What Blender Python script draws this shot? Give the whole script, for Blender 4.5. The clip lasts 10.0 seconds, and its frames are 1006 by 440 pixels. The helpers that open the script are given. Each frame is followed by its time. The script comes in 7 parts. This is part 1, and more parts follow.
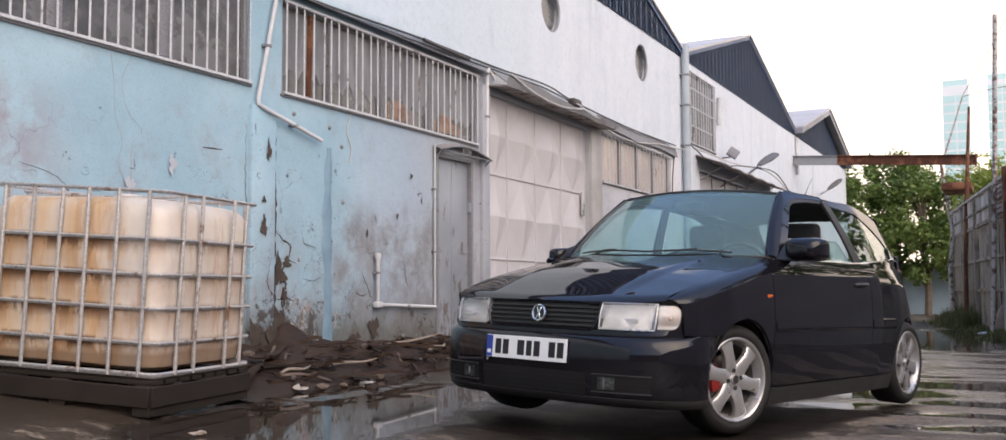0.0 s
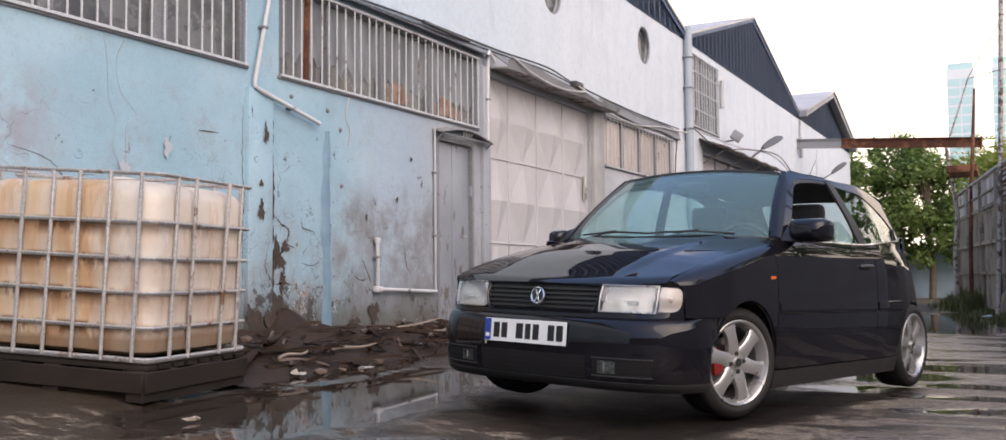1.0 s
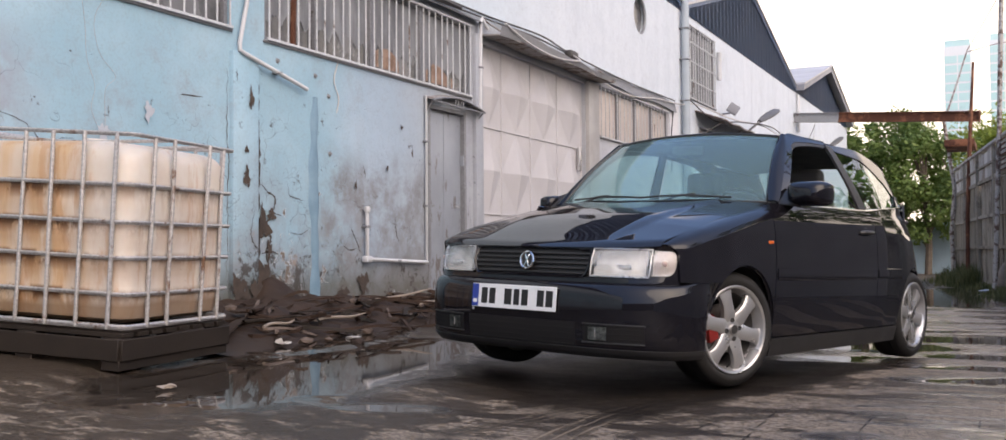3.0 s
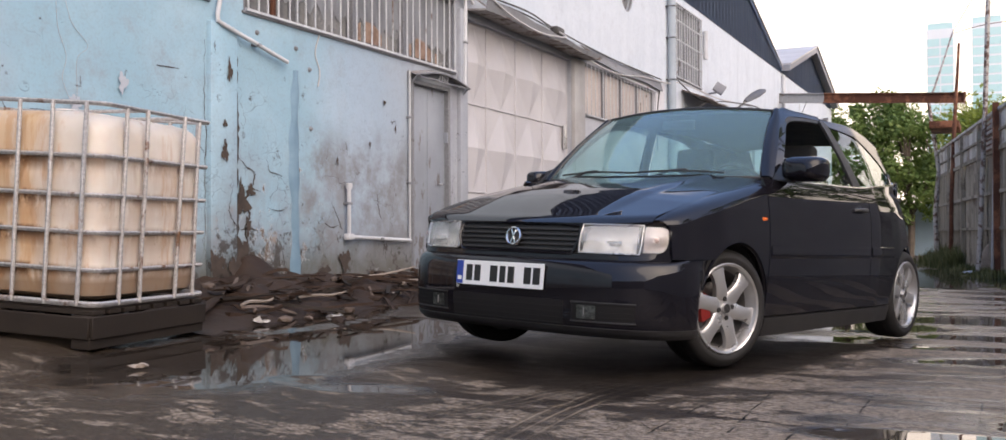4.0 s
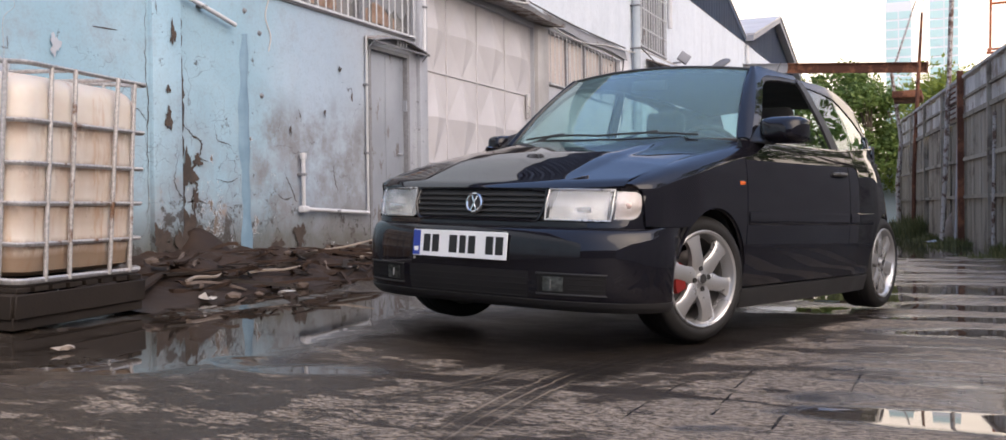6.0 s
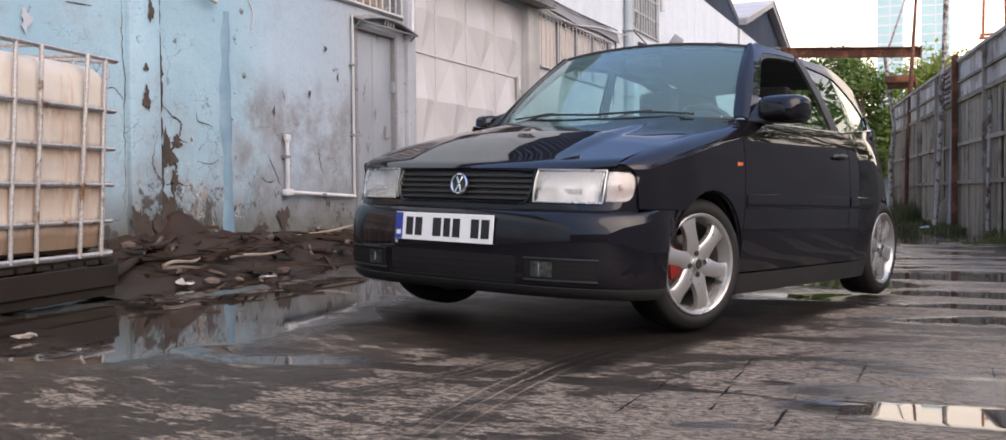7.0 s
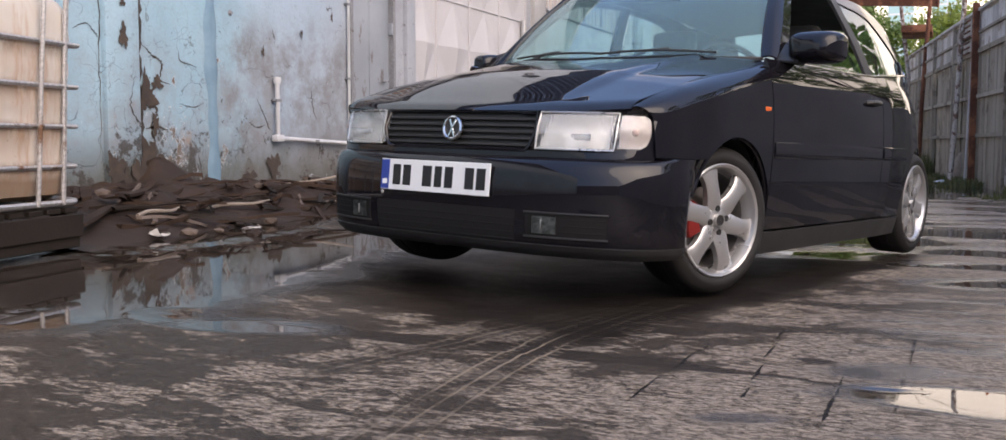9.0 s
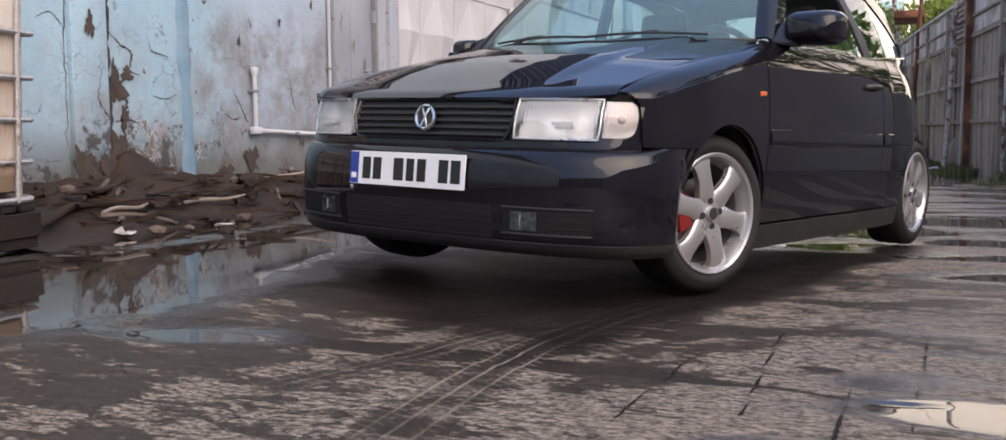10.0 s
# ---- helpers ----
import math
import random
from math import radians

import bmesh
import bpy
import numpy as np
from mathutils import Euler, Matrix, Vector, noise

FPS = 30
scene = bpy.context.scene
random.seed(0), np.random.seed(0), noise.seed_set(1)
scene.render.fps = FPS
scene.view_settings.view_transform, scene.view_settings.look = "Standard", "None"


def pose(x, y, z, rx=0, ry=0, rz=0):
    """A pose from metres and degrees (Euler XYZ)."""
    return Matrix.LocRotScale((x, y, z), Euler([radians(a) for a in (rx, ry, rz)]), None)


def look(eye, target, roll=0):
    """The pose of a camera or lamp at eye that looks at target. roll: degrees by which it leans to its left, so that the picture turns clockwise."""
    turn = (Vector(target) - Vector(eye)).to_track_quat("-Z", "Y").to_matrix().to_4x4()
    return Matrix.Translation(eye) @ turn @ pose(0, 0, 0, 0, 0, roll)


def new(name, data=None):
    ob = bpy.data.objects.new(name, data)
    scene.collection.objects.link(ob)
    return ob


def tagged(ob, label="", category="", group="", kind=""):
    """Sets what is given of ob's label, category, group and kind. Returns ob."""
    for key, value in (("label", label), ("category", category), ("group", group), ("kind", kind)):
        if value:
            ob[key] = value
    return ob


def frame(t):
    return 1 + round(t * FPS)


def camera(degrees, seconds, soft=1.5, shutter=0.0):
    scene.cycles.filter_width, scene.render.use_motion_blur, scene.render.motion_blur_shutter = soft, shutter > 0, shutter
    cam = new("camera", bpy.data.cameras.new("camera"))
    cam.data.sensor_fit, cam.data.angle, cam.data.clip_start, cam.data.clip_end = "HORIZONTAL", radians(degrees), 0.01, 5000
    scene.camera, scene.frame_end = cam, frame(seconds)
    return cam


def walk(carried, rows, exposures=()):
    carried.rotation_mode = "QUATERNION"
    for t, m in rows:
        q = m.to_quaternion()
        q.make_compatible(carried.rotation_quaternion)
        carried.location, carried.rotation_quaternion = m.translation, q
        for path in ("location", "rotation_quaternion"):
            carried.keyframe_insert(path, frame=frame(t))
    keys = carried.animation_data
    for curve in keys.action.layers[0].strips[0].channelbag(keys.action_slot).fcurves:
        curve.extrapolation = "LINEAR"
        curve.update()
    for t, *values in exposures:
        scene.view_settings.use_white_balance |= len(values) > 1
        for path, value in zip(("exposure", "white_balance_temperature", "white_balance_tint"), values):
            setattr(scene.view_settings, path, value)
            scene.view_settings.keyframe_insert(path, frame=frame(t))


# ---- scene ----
cam = camera(52.92, 10.0)
# seconds, eye x y z, tilt, lean, turn
ROWS = [
    (0.0, 0.251, 0.529, 0.738, 94.14, 0.31, 27.03),
    (0.5, 0.240, 0.584, 0.730, 93.73, 0.47, 27.13),
    (1.0, 0.230, 0.634, 0.722, 93.33, 0.53, 27.25),
    (1.5, 0.226, 0.680, 0.702, 93.03, 0.61, 27.37),
    (2.0, 0.217, 0.717, 0.685, 92.75, 0.63, 27.40),
    (2.5, 0.204, 0.761, 0.671, 92.45, 0.58, 27.30),
    (4.0, 0.086, 0.974, 0.636, 90.89, 0.19, 26.07),
    (4.5, 0.041, 1.043, 0.625, 90.44, 0.27, 25.50),
    (5.0, 0.010, 1.108, 0.619, 90.15, 0.39, 25.02),
    (5.5, -0.023, 1.201, 0.612, 89.82, 0.59, 24.47),
    (7.0, -0.122, 1.501, 0.586, 88.60, 0.52, 23.52),
    (7.5, -0.157, 1.599, 0.585, 88.13, 0.36, 23.65),
    (8.0, -0.199, 1.706, 0.579, 87.45, 0.12, 23.85),
    (8.5, -0.251, 1.830, 0.575, 86.52, -0.00, 23.86),
    (9.0, -0.285, 1.935, 0.570, 85.78, 0.00, 23.80),
    (9.5, -0.314, 2.055, 0.567, 85.30, 0.25, 23.62),
    (10.0, -0.341, 2.192, 0.568, 85.24, 0.53, 23.34),
]
walk(cam, [(t, pose(x, y, z, rx, ry, rz)) for t, x, y, z, rx, ry, rz in ROWS],
     [(0.0, 0.61, 7950, 11), (5.0, 0.70, 7900, 11), (10.0, 0.80, 7850, 12)])

# ---- light ----
world = bpy.data.worlds.new("world")
scene.world = world
world.use_nodes = True
wn, wl = world.node_tree.nodes, world.node_tree.links
wn.clear()
w_out = wn.new("ShaderNodeOutputWorld")
w_sky = wn.new("ShaderNodeTexSky")
w_sky.sky_type, w_sky.sun_disc = "NISHITA", False
SUN_UP, SUN_TURN = 33.0, 123.0
w_sky.sun_elevation, w_sky.sun_rotation = radians(SUN_UP), radians(SUN_TURN)
w_sky.dust_density, w_sky.air_density = 3.0, 1.0
w_b1 = wn.new("ShaderNodeBackground")
w_b1.inputs["Strength"].default_value = 0.02
w_b2 = wn.new("ShaderNodeBackground")
w_dir = wn.new("ShaderNodeTexCoord")
w_up = wn.new("ShaderNodeMapRange")
w_up.interpolation_type = "SMOOTHSTEP"
w_up.inputs["From Min"].default_value, w_up.inputs["From Max"].default_value = 0.07, 0.26
w_mix = wn.new("ShaderNodeMix")
w_mix.data_type = "RGBA"
w_mix.inputs["A"].default_value = (0.90, 0.83, 0.815, 1)
w_mix.inputs["B"].default_value = (0.12, 0.225, 0.50, 1)
# the pale glow lies low over the far end of the yard; the rest of the sky is blue
w_dot = wn.new("ShaderNodeVectorMath")
w_dot.operation = "DOT_PRODUCT"
w_dot.inputs[1].default_value = (0.114, -0.245, 1.0)
wl.new(w_dir.outputs["Generated"], w_dot.inputs[0])
wl.new(w_dot.outputs["Value"], w_up.inputs["Value"])
wl.new(w_up.outputs[0], w_mix.inputs["Factor"])
wl.new(w_mix.outputs["Result"], w_b2.inputs["Color"])
w_b2.inputs["Strength"].default_value = 1.45
# thin cloud spreads the sun's light wide round its place
sa, se = radians(SUN_TURN), radians(SUN_UP)
sun_way = Vector((math.sin(sa) * math.cos(se), math.cos(sa) * math.cos(se), math.sin(se)))
w_glow = wn.new("ShaderNodeVectorMath")
w_glow.operation = "DOT_PRODUCT"
w_glow.inputs[1].default_value = sun_way
wl.new(w_dir.outputs["Generated"], w_glow.inputs[0])
w_front = wn.new("ShaderNodeMath")
w_front.operation = "MAXIMUM"
w_front.inputs[1].default_value = 0.0
wl.new(w_glow.outputs["Value"], w_front.inputs[0])
w_fall = wn.new("ShaderNodeMath")
w_fall.operation = "POWER"
w_fall.inputs[1].default_value = 4.0
wl.new(w_front.outputs[0], w_fall.inputs[0])
w_power = wn.new("ShaderNodeMath")
w_power.operation = "MULTIPLY"
w_power.inputs[1].default_value = 1.30
wl.new(w_fall.outputs[0], w_power.inputs[0])
w_b3 = wn.new("ShaderNodeBackground")
w_b3.inputs["Color"].default_value = (1.0, 0.91, 0.85, 1)
wl.new(w_power.outputs[0], w_b3.inputs["Strength"])
w_add, w_add2 = wn.new("ShaderNodeAddShader"), wn.new("ShaderNodeAddShader")
wl.new(w_sky.outputs[0], w_b1.inputs["Color"])
wl.new(w_b1.outputs[0], w_add.inputs[0])
wl.new(w_b2.outputs[0], w_add.inputs[1])
wl.new(w_add.outputs[0], w_add2.inputs[0])
wl.new(w_b3.outputs[0], w_add2.inputs[1])
wl.new(w_add2.outputs[0], w_out.inputs["Surface"])

sun_data = bpy.data.lights.new("sun", "SUN")
sun_data.energy, sun_data.angle, sun_data.color = 1.15, radians(70), (1.0, 0.90, 0.83)
sun = new("sun", sun_data)
sun.matrix_world = look(sun_way * 60, (0, 0, 0))


# ---- tools ----
def part(name, bm, material, parent=None, label="", smooth=True):
    """Links a bmesh as one mesh object, under a thing if one is given."""
    me = bpy.data.meshes.new(name)
    bm.to_mesh(me)
    bm.free()
    if material:
        me.materials.append(material)
    if smooth:
        me.polygons.foreach_set("use_smooth", [True] * len(me.polygons))
        me.set_sharp_from_angle(angle=radians(38))
    ob = new(name, me)
    ob.parent = parent
    if label:
        ob["label"] = label
    return ob


def thing(name, label, category, m=None, group="", kind=""):
    """An empty at a thing's base, to parent its parts."""
    ob = new(name)
    ob.empty_display_size = 0.1
    if m is not None:
        ob.matrix_world = m
    return tagged(ob, label, category, group, kind)


def share(name, ob, m, parent=None):
    """Another object on the mesh of ob, at the local pose m."""
    o = new(name, ob.data)
    o.parent = parent
    o.matrix_local = m
    return o


def add_box(bm, x0, x1, y0, y1, z0, z1, m=None):
    vs = [bm.verts.new((x, y, z)) for x in (x0, x1) for y in (y0, y1) for z in (z0, z1)]
    if m is not None:
        for v in vs:
            v.co = m @ v.co
    for f in ((0, 1, 3, 2), (4, 6, 7, 5), (0, 4, 5, 1), (2, 3, 7, 6), (0, 2, 6, 4), (1, 5, 7, 3)):
        bm.faces.new([vs[i] for i in f])
    return vs


def box(x0, x1, y0, y1, z0, z1, bevel=0.0, seg=2, m=None):
    bm = bmesh.new()
    add_box(bm, x0, x1, y0, y1, z0, z1, m)
    bmesh.ops.recalc_face_normals(bm, faces=bm.faces)
    if bevel:
        bmesh.ops.bevel(bm, geom=bm.edges[:], offset=bevel, segments=seg, affect="EDGES", profile=0.5)
    return bm


def add_tube(bm, pts, r, seg=8, closed=False, caps=True, squash=1.0):
    """A round bar along a line of points; r may be a number or one per point."""
    pts = [Vector(p) for p in pts]
    n = len(pts)
    rs = r if isinstance(r, (list, tuple)) else [r] * n
    rings, side = [], None
    for i, p in enumerate(pts):
        a = pts[(i - 1) % n] if closed or i else p
        b = pts[(i + 1) % n] if closed or i < n - 1 else p
        d = (b - a).normalized()
        if side is None:
            side = d.orthogonal().normalized()
        side = (side - d * side.dot(d)).normalized()
        up = d.cross(side)
        rings.append([bm.verts.new(p + (side * math.cos(2 * math.pi * k / seg) + up * squash * math.sin(2 * math.pi * k / seg)) * rs[i]) for k in range(seg)])
    for i in range(n if closed else n - 1):
        a, b = rings[i], rings[(i + 1) % n]
        for k in range(seg):
            bm.faces.new((a[k], a[(k + 1) % seg], b[(k + 1) % seg], b[k]))
    if caps and not closed:
        bm.faces.new(rings[0][::-1])
        bm.faces.new(rings[-1])
    return bm


def tube(pts, r, seg=8, closed=False, squash=1.0):
    return add_tube(bmesh.new(), pts, r, seg, closed, True, squash)


def curve_pts(pts, n=8):
    """Catmull-Rom points through the given ones."""
    p = [Vector(q) for q in pts]
    p = [p[0] * 2 - p[1]] + p + [p[-1] * 2 - p[-2]]
    out = []
    for i in range(1, len(p) - 2):
        for k in range(n):
            t = k / n
            a, b, c, d = p[i - 1:i + 3]
            out.append(0.5 * (2 * b + (c - a) * t + (2 * a - 5 * b + 4 * c - d) * t * t + (3 * b - a - 3 * c + d) * t ** 3))
    return out + [p[-2]]


def sheet(fn, nu, nv, thick=0.0, flip=False):
    """A grid of fn(u, v), u and v from 0 to 1, with a thickness laid behind it."""
    bm = bmesh.new()
    g = [[bm.verts.new(fn(i / nu, j / nv)) for j in range(nv + 1)] for i in range(nu + 1)]
    for i in range(nu):
        for j in range(nv):
            q = (g[i][j], g[i + 1][j], g[i + 1][j + 1], g[i][j + 1])
            if len({tuple(round(c, 6) for c in v.co) for v in q}) == 4:
                bm.faces.new(q[::-1] if flip else q)
            else:
                tri = []
                for v in q:
                    if all((v.co - w.co).length > 1e-6 for w in tri):
                        tri.append(v)
                if len(tri) == 3:
                    bm.faces.new(tri[::-1] if flip else tri)
    bmesh.ops.remove_doubles(bm, verts=bm.verts[:], dist=1e-6)
    if thick:
        bm.normal_update()
        bmesh.ops.solidify(bm, geom=bm.faces[:], thickness=thick)
    return bm


def lathe(profile, seg=32, axis="Z"):
    """Turns (radius, height) points round an axis."""
    bm = bmesh.new()
    rings = []
    for r, h in profile:
        ring = []
        for k in range(seg):
            a = 2 * math.pi * k / seg
            c, s = r * math.cos(a), r * math.sin(a)
            ring.append(bm.verts.new((c, s, h) if axis == "Z" else (c, h, s)))
        rings.append(ring)
    for a, b in zip(rings, rings[1:]):
        for k in range(seg):
            bm.faces.new((a[k], a[(k + 1) % seg], b[(k + 1) % seg], b[k]))
    bmesh.ops.remove_doubles(bm, verts=bm.verts[:], dist=1e-6)
    bmesh.ops.recalc_face_normals(bm, faces=bm.faces)
    return bm


def interp(x, xs, ys):
    return float(np.interp(x, xs, ys))


def smooth(a, b, x):
    t = min(1.0, max(0.0, (x - a) / (b - a)))
    return t * t * (3 - 2 * t)


# ---- materials ----
class Mat:
    """A small builder of node materials."""

    def __init__(self, name):
        self.m = bpy.data.materials.new(name)
        self.m.use_nodes = True
        self.n, self.l = self.m.node_tree.nodes, self.m.node_tree.links
        self.b = self.n["Principled BSDF"]
        self.pos = None

    def set(self, **kw):
        for k, v in kw.items():
            s = self.b.inputs[k.replace("_", " ")]
            if hasattr(v, "is_linked"):
                self.l.new(v, s)
            else:
                s.default_value = (*v, 1) if isinstance(v, tuple) and s.type == "RGBA" and len(v) == 3 else v
        return self

    def xyz(self, world_space=True):
        if self.pos is None:
            if world_space:
                self.pos = self.n.new("ShaderNodeNewGeometry").outputs["Position"]
            else:
                self.pos = self.n.new("ShaderNodeTexCoord").outputs["Object"]
        return self.pos

    def put(self, sock, v):
        if hasattr(v, "is_linked"):
            self.l.new(v, sock)
        else:
            sock.default_value = v

    def noise(self, scale, detail=6.0, rough=0.6, stretch=None, distort=0.0):
        v = self.xyz()
        if stretch:
            mp = self.n.new("ShaderNodeMapping")
            mp.inputs["Scale"].default_value = stretch
            self.l.new(v, mp.inputs["Vector"])
            v = mp.outputs[0]
        t = self.n.new("ShaderNodeTexNoise")
        self.l.new(v, t.inputs["Vector"])
        t.inputs["Scale"].default_value, t.inputs["Detail"].default_value = scale, detail
        t.inputs["Roughness"].default_value, t.inputs["Distortion"].default_value = rough, distort
        return t.outputs["Fac"]

    def crack(self, scale, width, warp=0.3):
        """1 along the edges of a crooked cell pattern."""
        v = self.xyz()
        t = self.n.new("ShaderNodeTexNoise")
        self.l.new(v, t.inputs["Vector"])
        t.inputs["Scale"].default_value = scale * 1.7
        mx = self.n.new("ShaderNodeVectorMath")
        mx.operation = "MULTIPLY_ADD"
        self.l.new(t.outputs["Color"], mx.inputs[0])
        mx.inputs[1].default_value = (warp, warp, warp)
        self.l.new(v, mx.inputs[2])
        vo = self.n.new("ShaderNodeTexVoronoi")
        vo.feature = "DISTANCE_TO_EDGE"
        vo.inputs["Scale"].default_value = scale
        self.l.new(mx.outputs[0], vo.inputs["Vector"])
        return self.ramp(vo.outputs["Distance"], width, 0.0)

    def axis(self, k):
        s = self.n.new("ShaderNodeSeparateXYZ")
        self.l.new(self.xyz(), s.inputs[0])
        return s.outputs[k]

    def attr(self, name):
        a = self.n.new("ShaderNodeAttribute")
        a.attribute_name = name
        return a.outputs["Fac"]

    def random(self):
        return self.n.new("ShaderNodeObjectInfo").outputs["Random"]

    def ramp(self, v, a, b, lo=0.0, hi=1.0):
        r = self.n.new("ShaderNodeMapRange")
        r.interpolation_type = "SMOOTHSTEP" if a < b else "LINEAR"
        self.put(r.inputs["Value"], v)
        r.inputs["From Min"].default_value, r.inputs["From Max"].default_value = a, b
        r.inputs["To Min"].default_value, r.inputs["To Max"].default_value = lo, hi
        return r.outputs["Result"]

    def math(self, op, a, b=0.0):
        r = self.n.new("ShaderNodeMath")
        r.operation = op
        self.put(r.inputs[0], a)
        self.put(r.inputs[1], b)
        return r.outputs[0]

    def mix(self, fac, a, b):
        r = self.n.new("ShaderNodeMix")
        r.data_type = "RGBA"
        self.put(r.inputs["Factor"], fac)
        self.put(r.inputs["A"], a if not isinstance(a, tuple) else (*a, 1))
        self.put(r.inputs["B"], b if not isinstance(b, tuple) else (*b, 1))
        return r.outputs["Result"]

    def bump(self, h, strength=0.3, dist=0.01):
        r = self.n.new("ShaderNodeBump")
        self.put(r.inputs["Strength"], strength)
        r.inputs["Distance"].default_value = dist
        self.l.new(h, r.inputs["Height"])
        self.l.new(r.outputs[0], self.b.inputs["Normal"])
        return self


def plain(name, c, c2=None, rough=0.6, metal=0.0, scale=6.0, fine=60.0, bump=0.15, spread=0.5, spec=0.5):
    """A surface whose colour wanders between two, with fine grain and relief."""
    k = Mat(name)
    c2 = c2 or tuple(x * 0.75 for x in c)
    big, small = k.noise(scale), k.noise(fine, 3.0)
    f = k.math("ADD", k.math("MULTIPLY", k.ramp(big, 0.5 - spread / 2, 0.5 + spread / 2), 0.75), k.math("MULTIPLY", small, 0.25))
    k.set(Base_Color=k.mix(f, c, c2), Metallic=metal, Roughness=k.ramp(big, 0.2, 0.8, max(0.02, rough - 0.08), min(1, rough + 0.08)), Specular_IOR_Level=spec)
    if bump:
        k.bump(k.math("ADD", small, k.math("MULTIPLY", big, 0.6)), bump, 0.004)
    return k.m


def rusty(name, c, rust=(0.20, 0.07, 0.03), amount=0.5, rough=0.6, metal=0.0, scale=7.0):
    """Paint or zinc that rust has broken through."""
    k = Mat(name)
    a, g, f = k.noise(scale, 8.0, 0.7), k.noise(60, 3.0), k.noise(1.1, 3.0)
    m = k.ramp(k.math("ADD", k.math("MULTIPLY", a, 0.7), k.math("MULTIPLY", f, 0.3)), 0.62 - amount * 0.3, 0.70 - amount * 0.3)
    base = k.mix(k.ramp(g, 0.3, 0.7), c, tuple(x * 0.7 for x in c))
    rst = k.mix(g, rust, tuple(x * 0.45 for x in rust))
    k.set(Base_Color=k.mix(m, base, rst), Roughness=k.ramp(m, 0, 1, rough, 0.85), Metallic=k.ramp(m, 0, 1, metal, 0.0))
    k.bump(k.math("ADD", g, m), 0.25, 0.003)
    return k.m


def wall_paint():
    """Old lime paint: blue low down, greyer along the row, whitish above the cable; stains, cracks and peeled spots."""
    k = Mat("wall_paint")
    y, z = k.axis("Y"), k.axis("Z")
    big, mid, fine = k.noise(0.7, 5.0), k.noise(3.2, 8.0, 0.65), k.noise(45, 3.0)
    streak = k.noise(1.0, 5.0, 0.6, (1.0, 2.4, 0.45))
    blue = k.mix(k.ramp(big, 0.35, 0.65), (0.262, 0.418, 0.505), (0.340, 0.495, 0.580))
    grey = k.mix(k.ramp(big, 0.35, 0.65), (0.315, 0.415, 0.505), (0.385, 0.475, 0.560))
    white = k.mix(k.ramp(k.math("ADD", k.math("MULTIPLY", streak, 0.5), k.math("MULTIPLY", mid, 0.5)), 0.35, 0.7), (0.64, 0.685, 0.735), (0.56, 0.61, 0.665))
    wob = k.math("MULTIPLY", k.math("SUBTRACT", mid, 0.5), 0.7)
    along = k.ramp(k.math("ADD", y, wob), 8.15, 9.3)
    low = k.mix(along, blue, grey)
    low = k.mix(k.ramp(k.math("ADD", y, wob), 9.0, 11.2), low, k.mix(k.ramp(big, 0.35, 0.65), (0.375, 0.395, 0.425), (0.325, 0.345, 0.380)))
    far = k.ramp(y, 13.5, 19.0)
    low = k.mix(far, low, (0.66, 0.65, 0.665))
    up = k.math("MULTIPLY", k.ramp(k.math("ADD", z, k.math("MULTIPLY", wob, 0.3)), 3.42, 3.62), k.ramp(k.math("ADD", y, wob), 10.2, 14.5))
    over = k.ramp(k.math("ADD", z, k.math("MULTIPLY", wob, 0.3)), 3.42, 3.62)
    low = k.mix(k.math("MULTIPLY", over, 0.8), low, (0.585, 0.685, 0.755))
    col = k.mix(k.math("MAXIMUM", up, k.ramp(y, 19.4, 19.6)), low, white)
    near_crack = k.math("MULTIPLY", k.ramp(y, 6.8, 7.4), k.ramp(y, 8.7, 8.1))
    # rain streaks and soot
    col = k.mix(k.math("MULTIPLY", k.math("MULTIPLY", k.ramp(streak, 0.55, 0.75), k.ramp(big, 0.45, 0.6)), 0.30), col, (0.30, 0.31, 0.33))
    soot = k.math("MULTIPLY", k.math("MULTIPLY", k.ramp(k.noise(1.3, 9.0, 0.75), 0.50, 0.72), k.ramp(z, 3.3, 2.5, 0.25, 1.0)), 0.60)
    col = k.mix(soot, col, (0.25, 0.23, 0.25))
    # the broad smoky band at waist height beyond the deep blue strip
    smoke = k.math("MULTIPLY", k.ramp(k.math("ADD", y, wob), 8.2, 8.6), k.math("MULTIPLY", k.ramp(k.math("ADD", z, k.math("MULTIPLY", wob, 0.6)), 1.75, 1.35), k.ramp(k.noise(2.4, 9.0, 0.75), 0.36, 0.62)))
    col = k.mix(k.math("MULTIPLY", smoke, k.ramp(y, 11.0, 10.4, 0.0, 0.95)), col, (0.19, 0.19, 0.195))
    blot = k.math("MULTIPLY", k.ramp(k.math("ABSOLUTE", k.math("SUBTRACT", k.math("ADD", y, wob), 4.95)), 0.55, 0.1), k.ramp(k.math("ABSOLUTE", k.math("SUBTRACT", z, 1.75)), 0.55, 0.15))
    col = k.mix(k.math("MULTIPLY", k.math("MULTIPLY", blot, k.ramp(mid, 0.35, 0.6)), 0.65), col, (0.26, 0.22, 0.25))
    # the grey splash belt low on the wall
    belt = k.math("MULTIPLY", k.ramp(k.math("ADD", z, k.math("MULTIPLY", k.noise(1.7, 6.0), 1.5)), 2.35, 1.5), k.ramp(mid, 0.30, 0.72))
    col = k.mix(k.math("MULTIPLY", belt, 0.75), col, (0.235, 0.24, 0.255))
    ochre = k.math("MULTIPLY", k.ramp(k.noise(2.1, 6.0, 0.7), 0.60, 0.70), k.ramp(z, 1.1, 0.5))
